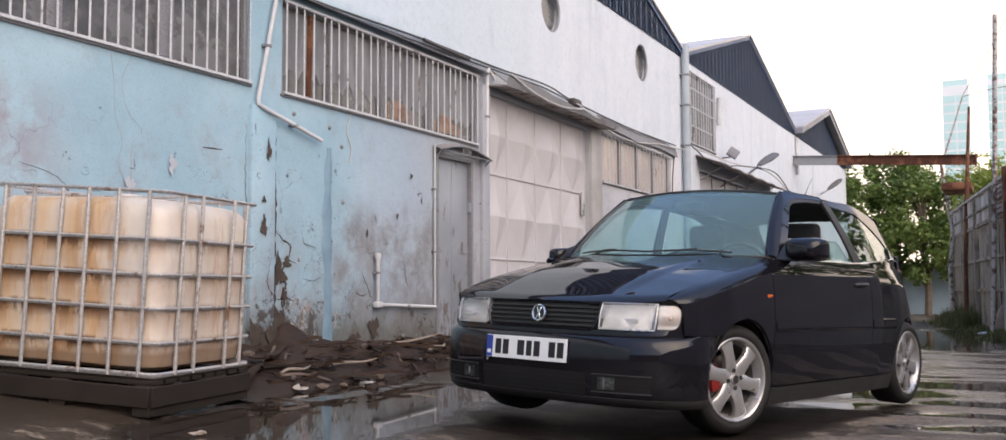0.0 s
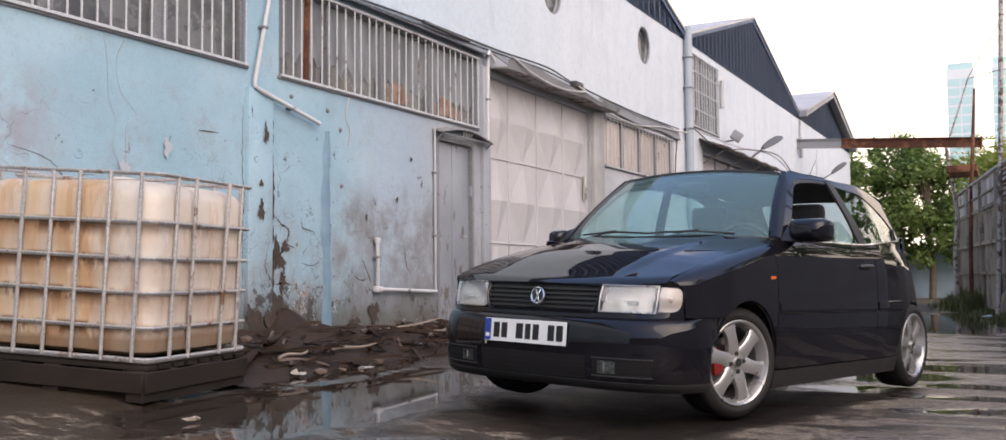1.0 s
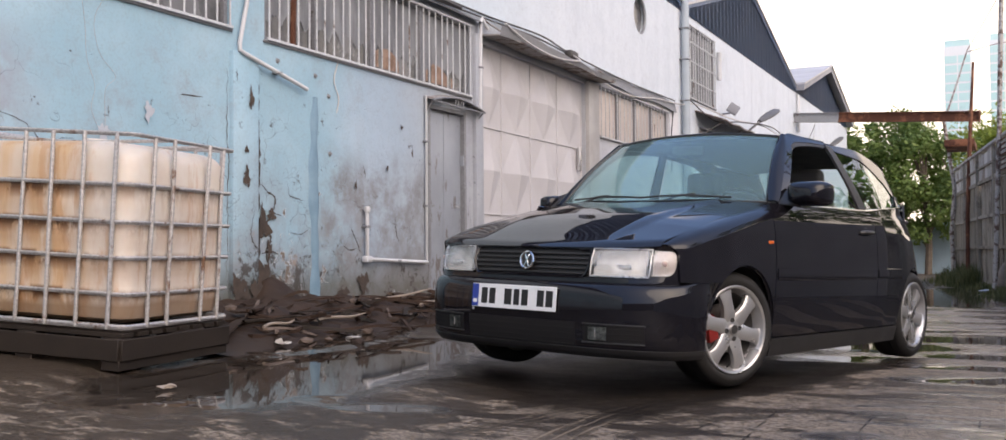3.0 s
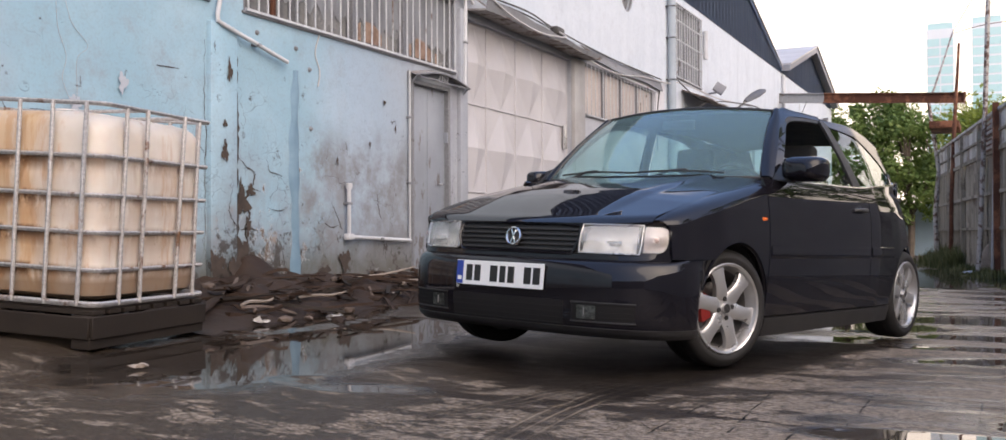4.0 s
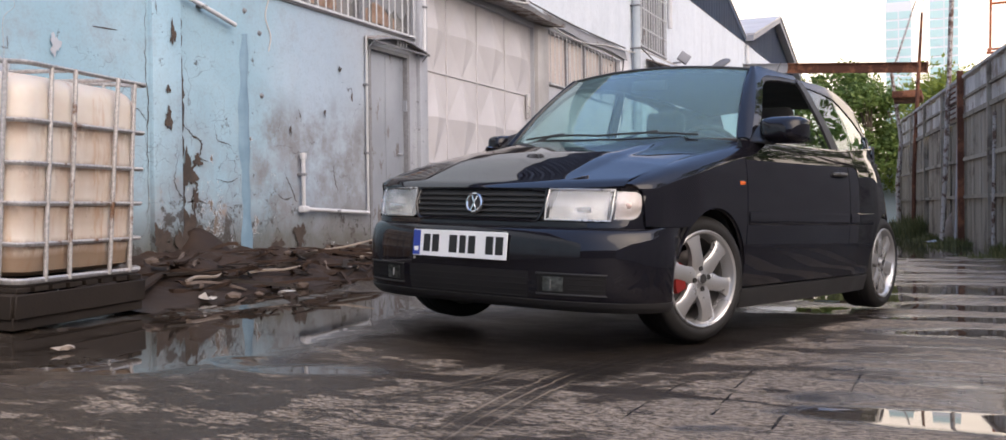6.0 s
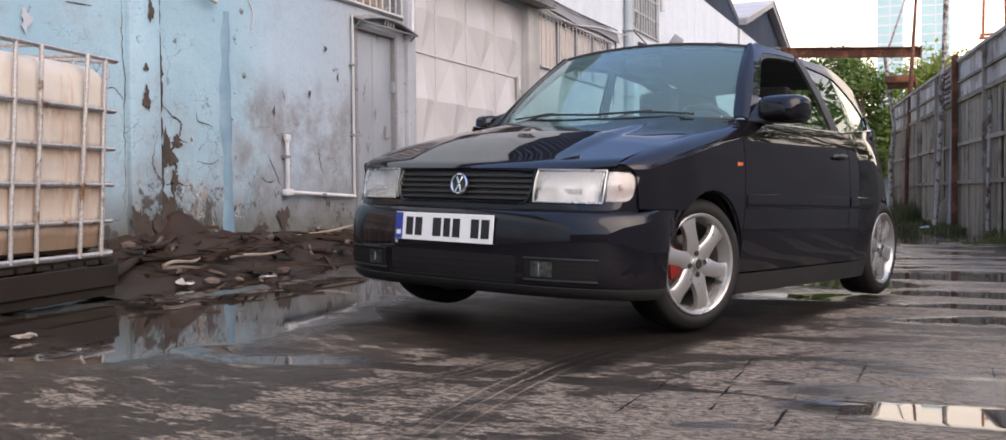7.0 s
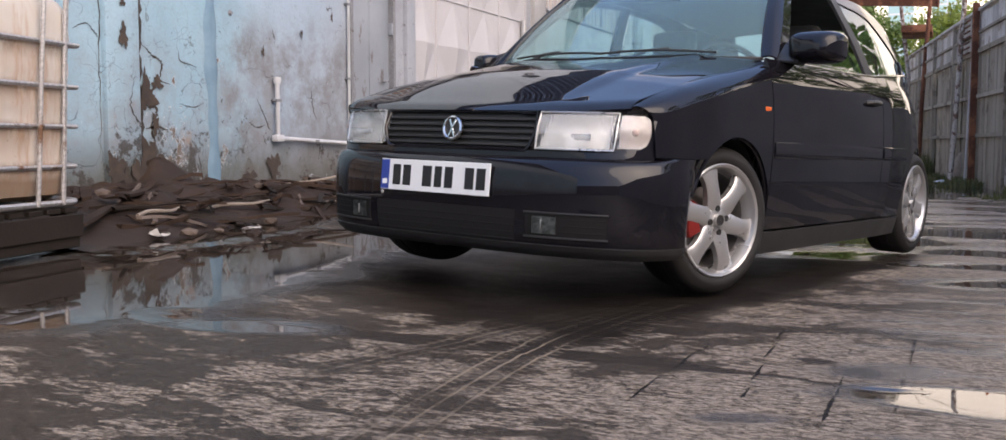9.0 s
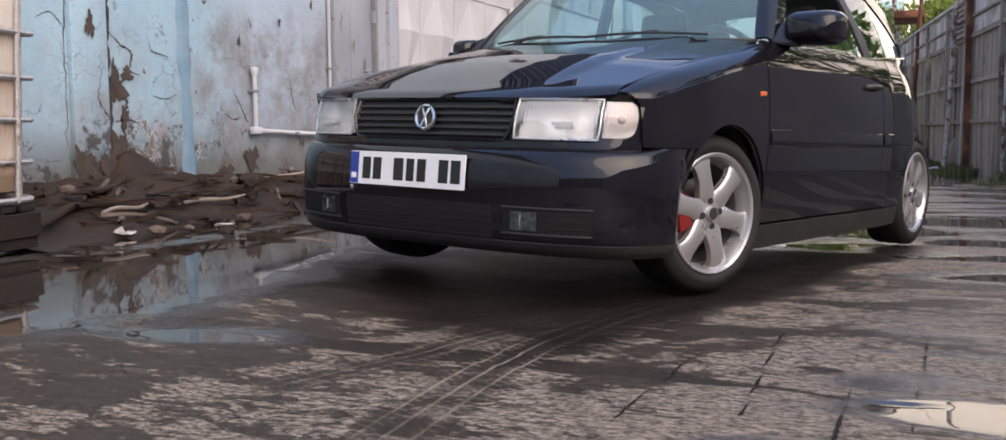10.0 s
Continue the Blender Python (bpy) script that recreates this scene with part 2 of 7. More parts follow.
    col = k.mix(k.math("MULTIPLY", ochre, 0.7), col, (0.36, 0.22, 0.13))
    foot = k.math("MULTIPLY", k.ramp(k.math("ADD", z, k.math("MULTIPLY", mid, 0.55)), 0.95, 0.62), 0.8)
    col = k.mix(foot, col, (0.10, 0.092, 0.072))
    rot = k.math("ADD", k.noise(5.0, 10.0, 0.78), k.math("MULTIPLY", k.ramp(z, 1.0, 0.25), k.math("ADD", 0.085, k.math("MULTIPLY", near_crack, 0.10))))
    rot = k.math("SUBTRACT", rot, k.math("MULTIPLY", k.ramp(z, 2.0, 3.0), 0.12))
    col = k.mix(k.math("MULTIPLY", k.ramp(rot, 0.615, 0.66), 0.85), col, (0.050, 0.040, 0.033))
    # peeled spots with a dark rim and bare plaster inside
    lowness = k.ramp(z, 1.7, 0.4)
    p = k.math("ADD", k.noise(4.2, 9.0, 0.72, (1, 1.25, 0.9)), k.math("MULTIPLY", lowness, k.math("ADD", k.math("MULTIPLY", near_crack, 0.095), 0.04)))
    p = k.math("SUBTRACT", p, k.math("MULTIPLY", k.ramp(z, 1.9, 2.6), 0.12))
    peel = k.ramp(p, 0.695, 0.705)
    rim = k.math("SUBTRACT", k.ramp(p, 0.683, 0.693), peel)
    col = k.mix(peel, col, k.mix(fine, (0.10, 0.075, 0.06), (0.24, 0.20, 0.17)))
    col = k.mix(k.math("MAXIMUM", rim, 0.0), col, (0.55, 0.60, 0.63))
    crk = k.math("MULTIPLY", k.crack(2.1, 0.0075, 0.45), k.math("MULTIPLY", k.ramp(k.noise(1.1, 3.0), 0.50, 0.56, 0.0, 0.8), k.ramp(z, 2.3, 1.5)))
    crk = k.math("MAXIMUM", crk, k.math("MULTIPLY", k.crack(4.6, 0.018, 0.30), k.math("MULTIPLY", k.math("MULTIPLY", near_crack, k.ramp(z, 1.7, 1.0)), k.ramp(k.noise(2.6, 4.0), 0.44, 0.52))))
    col = k.mix(k.math("MULTIPLY", crk, 0.85), col, (0.06, 0.055, 0.05))
    col = k.mix(k.math("MULTIPLY", k.ramp(k.math("ADD", k.math("MULTIPLY", fine, 0.55), k.math("MULTIPLY", k.noise(13, 6.0, 0.7), 0.45)), 0.45, 0.66), 0.22), col, (0.22, 0.22, 0.23))
    k.set(Base_Color=col, Roughness=0.82, Specular_IOR_Level=0.25)
    h = k.math("SUBTRACT", k.math("ADD", k.math("MULTIPLY", mid, 0.5), k.math("MULTIPLY", fine, 0.12)), k.math("ADD", k.math("MULTIPLY", peel, 0.5), k.math("MULTIPLY", crk, 0.6)))
    k.bump(h, 0.45, 0.012)
    return k.m


def ground_concrete():
    """Worn yard concrete: dry tan skin, dark damp, mud, tyre prints and standing water, with sky sheen and the car's
    shade painted in, by what the sheet holds at each spot.
    """
    k = Mat("yard_concrete")
    wet, mud_shade, pale = k.attr("wet"), k.attr("mud_shade"), k.attr("pale")
    y = k.axis("Y")
    big, mid = k.noise(0.8, 7.0, 0.6), k.noise(3.6, 9.0, 0.72, (1.0, 1.7, 1.0))
    fine, grit = k.noise(42, 6.0, 0.75, (1.0, 1.6, 1.0)), k.noise(190, 3.0, 0.7)
    worn = k.noise(5.0, 12.0, 0.76, (0.85, 1.6, 1.0), 0.35)
    scuff = k.noise(24, 8.0, 0.78, (0.7, 2.4, 1.0))
    col = k.mix(k.ramp(fine, 0.36, 0.62), (0.032, 0.0235, 0.0172), (0.090, 0.069, 0.051))
    damp = k.ramp(k.math("ADD", k.math("MULTIPLY", big, 0.5), k.math("MULTIPLY", mid, 0.5)), 0.455, 0.53)
    col = k.mix(k.math("MULTIPLY", damp, k.ramp(fine, 0.35, 0.6, 0.70, 0.30)), col, (0.0400, 0.0289, 0.0211))
    # the tan skin that is left in ragged streaks
    lift = k.math("ADD", k.math("MULTIPLY", pale, 0.180), k.math("MULTIPLY", mud_shade, -0.10))
    skin_on = k.ramp(k.math("ADD", k.math("ADD", k.math("MULTIPLY", worn, 0.76), k.math("MULTIPLY", scuff, 0.24)), lift), 0.528, 0.556)
    tan = k.mix(k.ramp(fine, 0.38, 0.58), (0.110, 0.085, 0.063), (0.395, 0.316, 0.243))
    col = k.mix(k.math("MULTIPLY", skin_on, k.ramp(scuff, 0.40, 0.54, 0.22, 0.98)), col, tan)
    flecks = k.ramp(k.noise(60, 5.0, 0.8, (0.7, 2.2, 1.0)), 0.61, 0.65)
    col = k.mix(k.math("MULTIPLY", flecks, 0.45), col, (0.4200, 0.3329, 0.2376))
    pits = k.ramp(k.noise(26, 6.0, 0.75, (0.8, 1.8, 1.0)), 0.43, 0.38)
    col = k.mix(k.math("MULTIPLY", pits, 0.75), col, (0.0280, 0.0212, 0.0167))
    # real dirt, plus the shadow painted under the car
    mud_shade_fac = k.math("MULTIPLY", mud_shade, k.ramp(fine, 0.30, 0.60, 0.98, 0.55))
    col = k.mix(mud_shade_fac, col, (0.0340, 0.0251, 0.0194))
    # tyre prints: dark mud pressed between thin pale ridges
    print_h = None
    for key in ("print_a", "print_b"):
        off = k.attr(key)
        far = k.math("ABSOLUTE", off)
        on = k.math("MULTIPLY", k.ramp(far, 1.04, 0.92), k.math("MULTIPLY", k.ramp(worn, 0.42, 0.50, 0.45, 1.0), k.ramp(y, 3.7, 4.9, 0.40 if key == "print_a" else 0.05, 1.0 if key == "print_a" else 0.7)))
        ridge = k.ramp(k.math("COSINE", k.math("ADD", k.math("MULTIPLY", off, 9.4), k.math("MULTIPLY", fine, 0.7))), 0.80, 0.94)
        lug = k.math("MULTIPLY", k.ramp(k.math("COSINE", k.math("ADD", k.math("MULTIPLY", y, 165.0), k.math("MULTIPLY", off, 6.0))), 0.55, 0.85), k.ramp(far, 0.36, 0.46))
        up = k.math("MULTIPLY", k.math("MAXIMUM", ridge, k.math("MULTIPLY", lug, 0.7)), k.ramp(fine, 0.30, 0.5, 0.35, 1.0))
        col = k.mix(k.math("MULTIPLY", on, 0.88), col, (0.0420, 0.0318, 0.0246))
        col = k.mix(k.math("MULTIPLY", k.math("MULTIPLY", on, up), 0.9), col, (0.3800, 0.2991, 0.2156))
        h = k.math("MULTIPLY", on, k.math("SUBTRACT", up, 0.6))
        print_h = h if print_h is None else k.math("ADD", print_h, h)
    # scored joints with a pale broken arris
    jd = k.attr("joint")
    score = k.math("MULTIPLY", k.ramp(k.math("ADD", jd, k.math("MULTIPLY", k.math("SUBTRACT", scuff, 0.5), 0.010)), 0.0065, 0.0035), k.ramp(worn, 0.30, 0.42))
    col = k.mix(score, col, (0.0180, 0.0145, 0.0123))
    speck = k.ramp(grit, 0.66, 0.72)
    col = k.mix(k.math("MULTIPLY", speck, 0.22), col, (0.3600, 0.3088, 0.2552))
    edge = k.math("ADD", wet, k.math("MULTIPLY", k.math("SUBTRACT", scuff, 0.5), 0.10))
    water = k.ramp(edge, 0.48, 0.53)
    skin = k.ramp(edge, 0.37, 0.49)
    col = k.mix(k.math("MULTIPLY", skin, 0.80), col, (0.0300, 0.0232, 0.0185))
    # the car's shadow, darkened straight into the concrete's colour and gloss
    car_shade = k.attr("car_shade")
    col = k.mix(k.math("MULTIPLY", car_shade, 0.9), col, (0.0150, 0.0120, 0.0105))
    dry = k.math("ADD", k.ramp(skin_on, 0, 1, 0.44, 0.60), k.math("ADD", k.math("MULTIPLY", damp, -0.05), k.math("MULTIPLY", k.math("SUBTRACT", fine, 0.5), 0.3)))
    rough = k.math("ADD", k.math("MULTIPLY", k.math("SUBTRACT", 1.0, skin), dry), k.math("MULTIPLY", skin, k.math("ADD", 0.025, k.math("MULTIPLY", k.math("SUBTRACT", 1.0, water), 0.14))))
    k.set(Base_Color=col, Roughness=rough, Specular_IOR_Level=k.math("MULTIPLY", k.ramp(skin, 0, 1, 0.14, 0.5), k.ramp(car_shade, 0, 1, 1.0, 0.25)), IOR=1.45)
    h = k.math("ADD", k.math("ADD", k.math("MULTIPLY", mid, 0.8), k.math("MULTIPLY", fine, 0.80)), k.math("MULTIPLY", grit, 0.25))
    h = k.math("ADD", h, k.math("ADD", k.math("MULTIPLY", skin_on, 0.35), k.math("MULTIPLY", scuff, 0.5)))
    h = k.math("ADD", h, k.math("SUBTRACT", k.math("MULTIPLY", print_h, 0.8), k.math("ADD", k.math("MULTIPLY", score, 1.2), k.math("MULTIPLY", pits, 0.5))))
    k.bump(h, k.math("MULTIPLY", k.math("MULTIPLY", k.ramp(water, 0, 1, 0.60, 0.0), k.ramp(skin, 0, 1, 1.0, 0.40)), k.ramp(car_shade, 0, 1, 1.0, 0.6)), 0.012)
    return k.m


def clear_glass(name, tint, rough=0.0, clear=1.0):
    k = Mat(name)
    k.set(Base_Color=tint, Roughness=rough, Transmission_Weight=clear, IOR=1.45)
    return k.m


def car_paint():
    k = Mat("navy_car_paint")
    dust, fine = k.noise(2.5, 6.0), k.noise(220, 2.0)
    c = k.mix(k.ramp(dust, 0.45, 0.8), (0.0085, 0.0078, 0.0105), (0.0115, 0.0105, 0.0135))
    k.set(Base_Color=c, Roughness=0.35, Metallic=0.0, Coat_Weight=k.ramp(dust, 0.3, 0.8, 0.96, 0.88), Coat_IOR=1.50, Coat_Roughness=k.ramp(dust, 0.35, 0.75, 0.02, 0.04), Specular_IOR_Level=0.0)
    k.bump(k.noise(7, 2.0), 0.012, 0.01)
    return k.m


def tank_plastic():
    """Milky plastic gone yellow and brown in runs."""
    k = Mat("tank_plastic")
    x, y, z = k.axis("X"), k.axis("Y"), k.axis("Z")
    big, run, fine = k.noise(2.0, 5.0), k.noise(2.2, 6.0, 0.65, (3.4, 3.4, 0.55)), k.noise(40, 3.0)
    c = k.mix(k.ramp(big, 0.35, 0.65), (0.59, 0.51, 0.435), (0.655, 0.60, 0.54))
    # the older half has yellowed in upright bands, with rust-water runs that start at the cage rings
    side = k.ramp(k.math("ADD", x, k.math("MULTIPLY", big, 0.25)), -4.10, -4.32, 0.0, 1.0)
    bands = k.noise(1.0, 3.0, 0.5, (9.0, 9.0, 0.25))
    c = k.mix(k.math("MULTIPLY", side, k.ramp(bands, 0.38, 0.60, 0.25, 0.70)), c, (0.56, 0.36, 0.185))
    c = k.mix(k.math("MULTIPLY", k.ramp(run, 0.52, 0.62), k.ramp(side, 0, 1, 0.40, 0.45)), c, (0.46, 0.22, 0.08))
    for ring in (1.008, 0.810, 0.622, 0.428):
        # height below the ring, following the tank's tilt
        drop = k.math("SUBTRACT", k.math("SUBTRACT", 0.039 + ring, k.math("MULTIPLY", k.math("ADD", x, 4.054), 0.061)), z)
        edge = k.math("MULTIPLY", k.ramp(drop, -0.012, 0.0), k.ramp(k.math("ADD", drop, k.math("MULTIPLY", run, -0.26)), 0.06, -0.10))
        spot = k.ramp(k.noise(1.0, 4.0, 0.6, (6.0, 6.0, 1.2)), 0.40, 0.50)
        c = k.mix(k.math("MULTIPLY", k.math("MULTIPLY", edge, spot), k.ramp(side, 0, 1, 0.40, 0.8)), c, (0.33, 0.155, 0.055))
        crust = k.math("MULTIPLY", k.math("MULTIPLY", k.ramp(drop, -0.030, -0.005), k.ramp(drop, 0.090, 0.030)), k.ramp(k.noise(1.0, 6.0, 0.7, (9.0, 9.0, 5.0)), 0.43, 0.53))
        c = k.mix(k.math("MULTIPLY", crust, k.ramp(side, 0, 1, 0.35, 0.95)), c, (0.135, 0.058, 0.022))
    speck = k.math("MULTIPLY", k.ramp(k.noise(26, 5.0, 0.7), 0.66, 0.71), k.ramp(z, 0.95, 0.45))
    c = k.mix(k.math("MULTIPLY", speck, 0.8), c, (0.16, 0.09, 0.05))
    level = k.math("ADD", z, k.math("MULTIPLY", k.math("ADD", x, 4.054), 0.03))
    sludge = k.ramp(k.math("ADD", level, k.math("MULTIPLY", big, 0.06)), 0.455, 0.425)
    c = k.mix(k.math("MULTIPLY", sludge, 0.8), c, (0.24, 0.15, 0.09))
    k.set(Base_Color=c, Roughness=0.42, Subsurface_Weight=0.12, Subsurface_Radius=(0.05, 0.03, 0.02), Specular_IOR_Level=0.4)
    k.bump(k.math("ADD", big, k.math("MULTIPLY", fine, 0.2)), 0.12, 0.01)
    return k.m


def cladding_blue():
    k = Mat("blue_sheet_metal")
    s, b = k.noise(1.2, 5.0, 0.6, (1, 4.0, 0.5)), k.noise(0.5)
    c = k.mix(k.ramp(s, 0.3, 0.7), (0.075, 0.125, 0.225), (0.115, 0.170, 0.280))
    c = k.mix(k.math("MULTIPLY", k.ramp(b, 0.45, 0.7), 0.5), c, (0.17, 0.215, 0.31))
    k.set(Base_Color=c, Roughness=0.55, Metallic=0.0)
    k.bump(s, 0.1, 0.01)
    return k.m


def leaf_green(name, a, b):
    k = Mat(name)
    r = k.n.new("ShaderNodeNewGeometry").outputs["Random Per Island"]
    c = k.mix(r, a, b)
    k.set(Base_Color=c, Roughness=0.55, Subsurface_Weight=0.0)
    tr = k.n.new("ShaderNodeBsdfTranslucent")
    k.l.new(c, tr.inputs["Color"])
    ms = k.n.new("ShaderNodeMixShader")
    ms.inputs[0].default_value = 0.45
    out = k.n["Material Output"]
    k.l.new(k.b.outputs[0], ms.inputs[1])
    k.l.new(tr.outputs[0], ms.inputs[2])
    k.l.new(ms.outputs[0], out.inputs["Surface"])
    return k.m


def window_pane():
    """Dusty factory glass that mirrors the sky dully."""
    k = Mat("dusty_window_glass")
    d, f = k.noise(1.6, 6.0, 0.65), k.noise(14, 4.0)
    c = k.mix(k.ramp(d, 0.4, 0.65), (0.075, 0.078, 0.083), (0.165, 0.168, 0.175))
    k.set(Base_Color=c, Roughness=k.ramp(d, 0.35, 0.65, 0.06, 0.35), Specular_IOR_Level=0.5, IOR=1.45)
    k.bump(f, 0.05, 0.01)
    return k.m


M_WALL = wall_paint()
M_GROUND = ground_concrete()
M_PAINT = car_paint()
M_TANK = tank_plastic()
M_CLAD = cladding_blue()
M_PANE = window_pane()
M_BLACK = plain("black_plastic", (0.021, 0.020, 0.020), (0.032, 0.030, 0.029), rough=0.48, fine=300, bump=0.08)
M_RUBBER = plain("tyre_rubber", (0.012, 0.0108, 0.0102), (0.021, 0.019, 0.0175), rough=0.72, scale=9, fine=200)
M_ALLOY = plain("silver_alloy", (0.62, 0.61, 0.60), (0.50, 0.49, 0.48), rough=0.30, metal=0.72, fine=220, bump=0.03)
M_CHROME = plain("chrome", (0.78, 0.78, 0.78), (0.66, 0.66, 0.66), rough=0.14, metal=1.0, bump=0.0)
M_ZINC = rusty("galvanised_tube", (0.52, 0.50, 0.495), (0.20, 0.10, 0.055), amount=0.24, rough=0.42, metal=0.45, scale=5.0)
M_PIPE = plain("white_pvc_pipe", (0.62, 0.63, 0.65), (0.45, 0.45, 0.46), rough=0.5, scale=3)
M_DPIPE = plain("grey_blue_downpipe", (0.48, 0.49, 0.50), (0.35, 0.35, 0.36), rough=0.5, scale=2)
M_RAINP = plain("blue_grey_rain_pipe", (0.40, 0.455, 0.50), (0.31, 0.355, 0.395), rough=0.5, scale=2)
M_FRAME = rusty("grey_window_frame", (0.225, 0.230, 0.245), (0.12, 0.09, 0.07), amount=0.18, rough=0.6)
M_BARS = rusty("window_bars", (0.54, 0.555, 0.58), (0.19, 0.13, 0.10), amount=0.20, rough=0.6, scale=4)
M_GATE = plain("grey_painted_gate_steel", (0.53, 0.515, 0.53), (0.44, 0.425, 0.435), rough=0.5, scale=1.2, bump=0.08)
def stained_door():
    """Grey paint on sheet steel, spotted dark and rusty where splashes dried."""
    k = Mat("grey_steel_door")
    z = k.axis("Z")
    big, mid, fine = k.noise(1.5, 5.0), k.noise(7.0, 8.0, 0.72, (1.0, 1.0, 0.45)), k.noise(60, 3.0)
    c = k.mix(k.ramp(big, 0.3, 0.7), (0.285, 0.310, 0.345), (0.225, 0.245, 0.275))
    spots = k.ramp(k.math("ADD", mid, k.ramp(z, 1.35, 0.35, 0.0, 0.12)), 0.58, 0.66)
    c = k.mix(k.math("MULTIPLY", spots, 0.75), c, k.mix(fine, (0.075, 0.060, 0.050), (0.15, 0.10, 0.07)))
    k.set(Base_Color=c, Roughness=k.ramp(spots, 0, 1, 0.5, 0.8))
    k.bump(k.math("ADD", fine, spots), 0.15, 0.004)
    return k.m


M_DOOR = stained_door()
M_CONC = plain("grey_concrete", (0.42, 0.41, 0.40), (0.28, 0.27, 0.26), rough=0.85, scale=2, bump=0.3)
M_CABLE = plain("black_cable", (0.03, 0.03, 0.032), (0.07, 0.065, 0.06), rough=0.6, bump=0)
M_CABLEW = plain("pale_cable", (0.55, 0.54, 0.53), (0.42, 0.40, 0.39), rough=0.6, bump=0)
M_AWNING = rusty("awning_sheet", (0.30, 0.28, 0.27), (0.15, 0.09, 0.06), amount=0.45, rough=0.6)
M_RUST = rusty("rusty_steel", (0.26, 0.10, 0.05), (0.13, 0.045, 0.022), amount=0.6, rough=0.8, scale=3)
M_STEELGREY = rusty("grey_beam_paint", (0.34, 0.35, 0.36), (0.2, 0.09, 0.05), amount=0.25, rough=0.6)
M_POLE = rusty("peeling_pole", (0.52, 0.48, 0.44), (0.17, 0.10, 0.07), amount=0.45, rough=0.7, scale=9)
def weathered(name, dark, light, stain):
    """Old sheets and boards: a tone for each piece, upright streaks and stains."""
    k = Mat(name)
    streak, blot, fine = k.noise(1.0, 6.0, 0.65, (9.0, 9.0, 0.7)), k.noise(1.6, 7.0, 0.7), k.noise(45, 3.0)
    c = k.mix(k.math("ADD", k.math("MULTIPLY", k.random(), 0.65), k.math("MULTIPLY", k.ramp(streak, 0.35, 0.65), 0.35)), dark, light)
    c = k.mix(k.math("MULTIPLY", k.ramp(blot, 0.52, 0.64), 0.75), c, stain)
    k.set(Base_Color=k.mix(k.math("MULTIPLY", fine, 0.3), c, stain), Roughness=0.75, Specular_IOR_Level=0.3)
    k.bump(k.math("ADD", streak, k.math("MULTIPLY", fine, 0.3)), 0.25, 0.006)
    return k.m


M_FENCE = weathered("weathered_fence_sheet", (0.205, 0.182, 0.140), (0.430, 0.390, 0.320), (0.105, 0.080, 0.060))
M_FENCEP = weathered("pale_fence_sheet", (0.30, 0.295, 0.27), (0.76, 0.76, 0.73), (0.20, 0.145, 0.105))
M_FENCEW = plain("pale_reflector_sheet", (0.66, 0.58, 0.50), (0.48, 0.41, 0.35), rough=0.7, scale=1.2)
M_PALLET = plain("soaked_pallet_wood", (0.016, 0.0120, 0.0095), (0.031, 0.0225, 0.0175), rough=0.7, spec=0.25, scale=5, fine=50, bump=0.3)
M_WOODD = plain("rotten_board", (0.024, 0.015, 0.011), (0.064, 0.039, 0.028), rough=0.8, scale=6, fine=50, bump=0.35, spec=0.2)
M_WOODG = plain("grey_driftwood", (0.17, 0.125, 0.10), (0.085, 0.060, 0.047), rough=0.8, scale=7, fine=60, bump=0.3)
M_WOODL = plain("bare_stick", (0.36, 0.30, 0.25), (0.22, 0.175, 0.14), rough=0.75, scale=8, fine=60, bump=0.25)
M_LITTER = plain("white_plastic_litter", (0.68, 0.66, 0.64), (0.5, 0.47, 0.45), rough=0.5)
M_SOIL = plain("wet_earth", (0.023, 0.0145, 0.0105), (0.050, 0.031, 0.022), rough=0.7, scale=4, fine=40, bump=0.6, spec=0.25)
M_FARBLUE = plain("pale_blue_wall", (0.44, 0.585, 0.66), (0.36, 0.47, 0.53), rough=0.85, scale=0.8)
M_ROOF = plain("pale_roof_sheet", (0.52, 0.51, 0.51), (0.42, 0.41, 0.41), rough=0.6, scale=1)
M_FASCIA = plain("grey_fascia", (0.30, 0.31, 0.34), (0.22, 0.225, 0.25), rough=0.6, scale=1)
M_LEAF = leaf_green("leaf_green", (0.085, 0.155, 0.036), (0.225, 0.305, 0.088))
M_LEAFY = leaf_green("leaf_yellow_green", (0.20, 0.28, 0.045), (0.36, 0.40, 0.09))
M_GRASS = leaf_green("grass_green", (0.075, 0.095, 0.032), (0.165, 0.165, 0.070))
M_BARK = plain("bark", (0.08, 0.06, 0.045), (0.14, 0.11, 0.085), rough=0.9, bump=0.4)
# teal glass paled, with the haze of distance put into its colour
M_TOWER = plain("hazed_teal_tower_glass", (0.50, 0.74, 0.70), (0.60, 0.80, 0.76), rough=0.3, scale=0.05, fine=0.4, bump=0)
M_TOWERP = plain("pale_tower_band", (0.86, 0.87, 0.85), (0.78, 0.81, 0.80), rough=0.5, scale=0.05, bump=0)
M_BRICKW = plain("plain_yard_wall", (0.20, 0.19, 0.185), (0.14, 0.13, 0.13), rough=0.85, scale=0.6)
M_DARKROOM = plain("dim_workshop_inside", (0.10, 0.10, 0.10), (0.06, 0.06, 0.06), rough=0.9)
M_STRIP = plain("deep_blue_paint", (0.130, 0.225, 0.300), (0.195, 0.310, 0.390), rough=0.8, scale=4, bump=0.4, spread=0.35)
M_ORANGE = rusty("orange_steel", (0.55, 0.16, 0.06), (0.22, 0.08, 0.04), amount=0.35, rough=0.6)


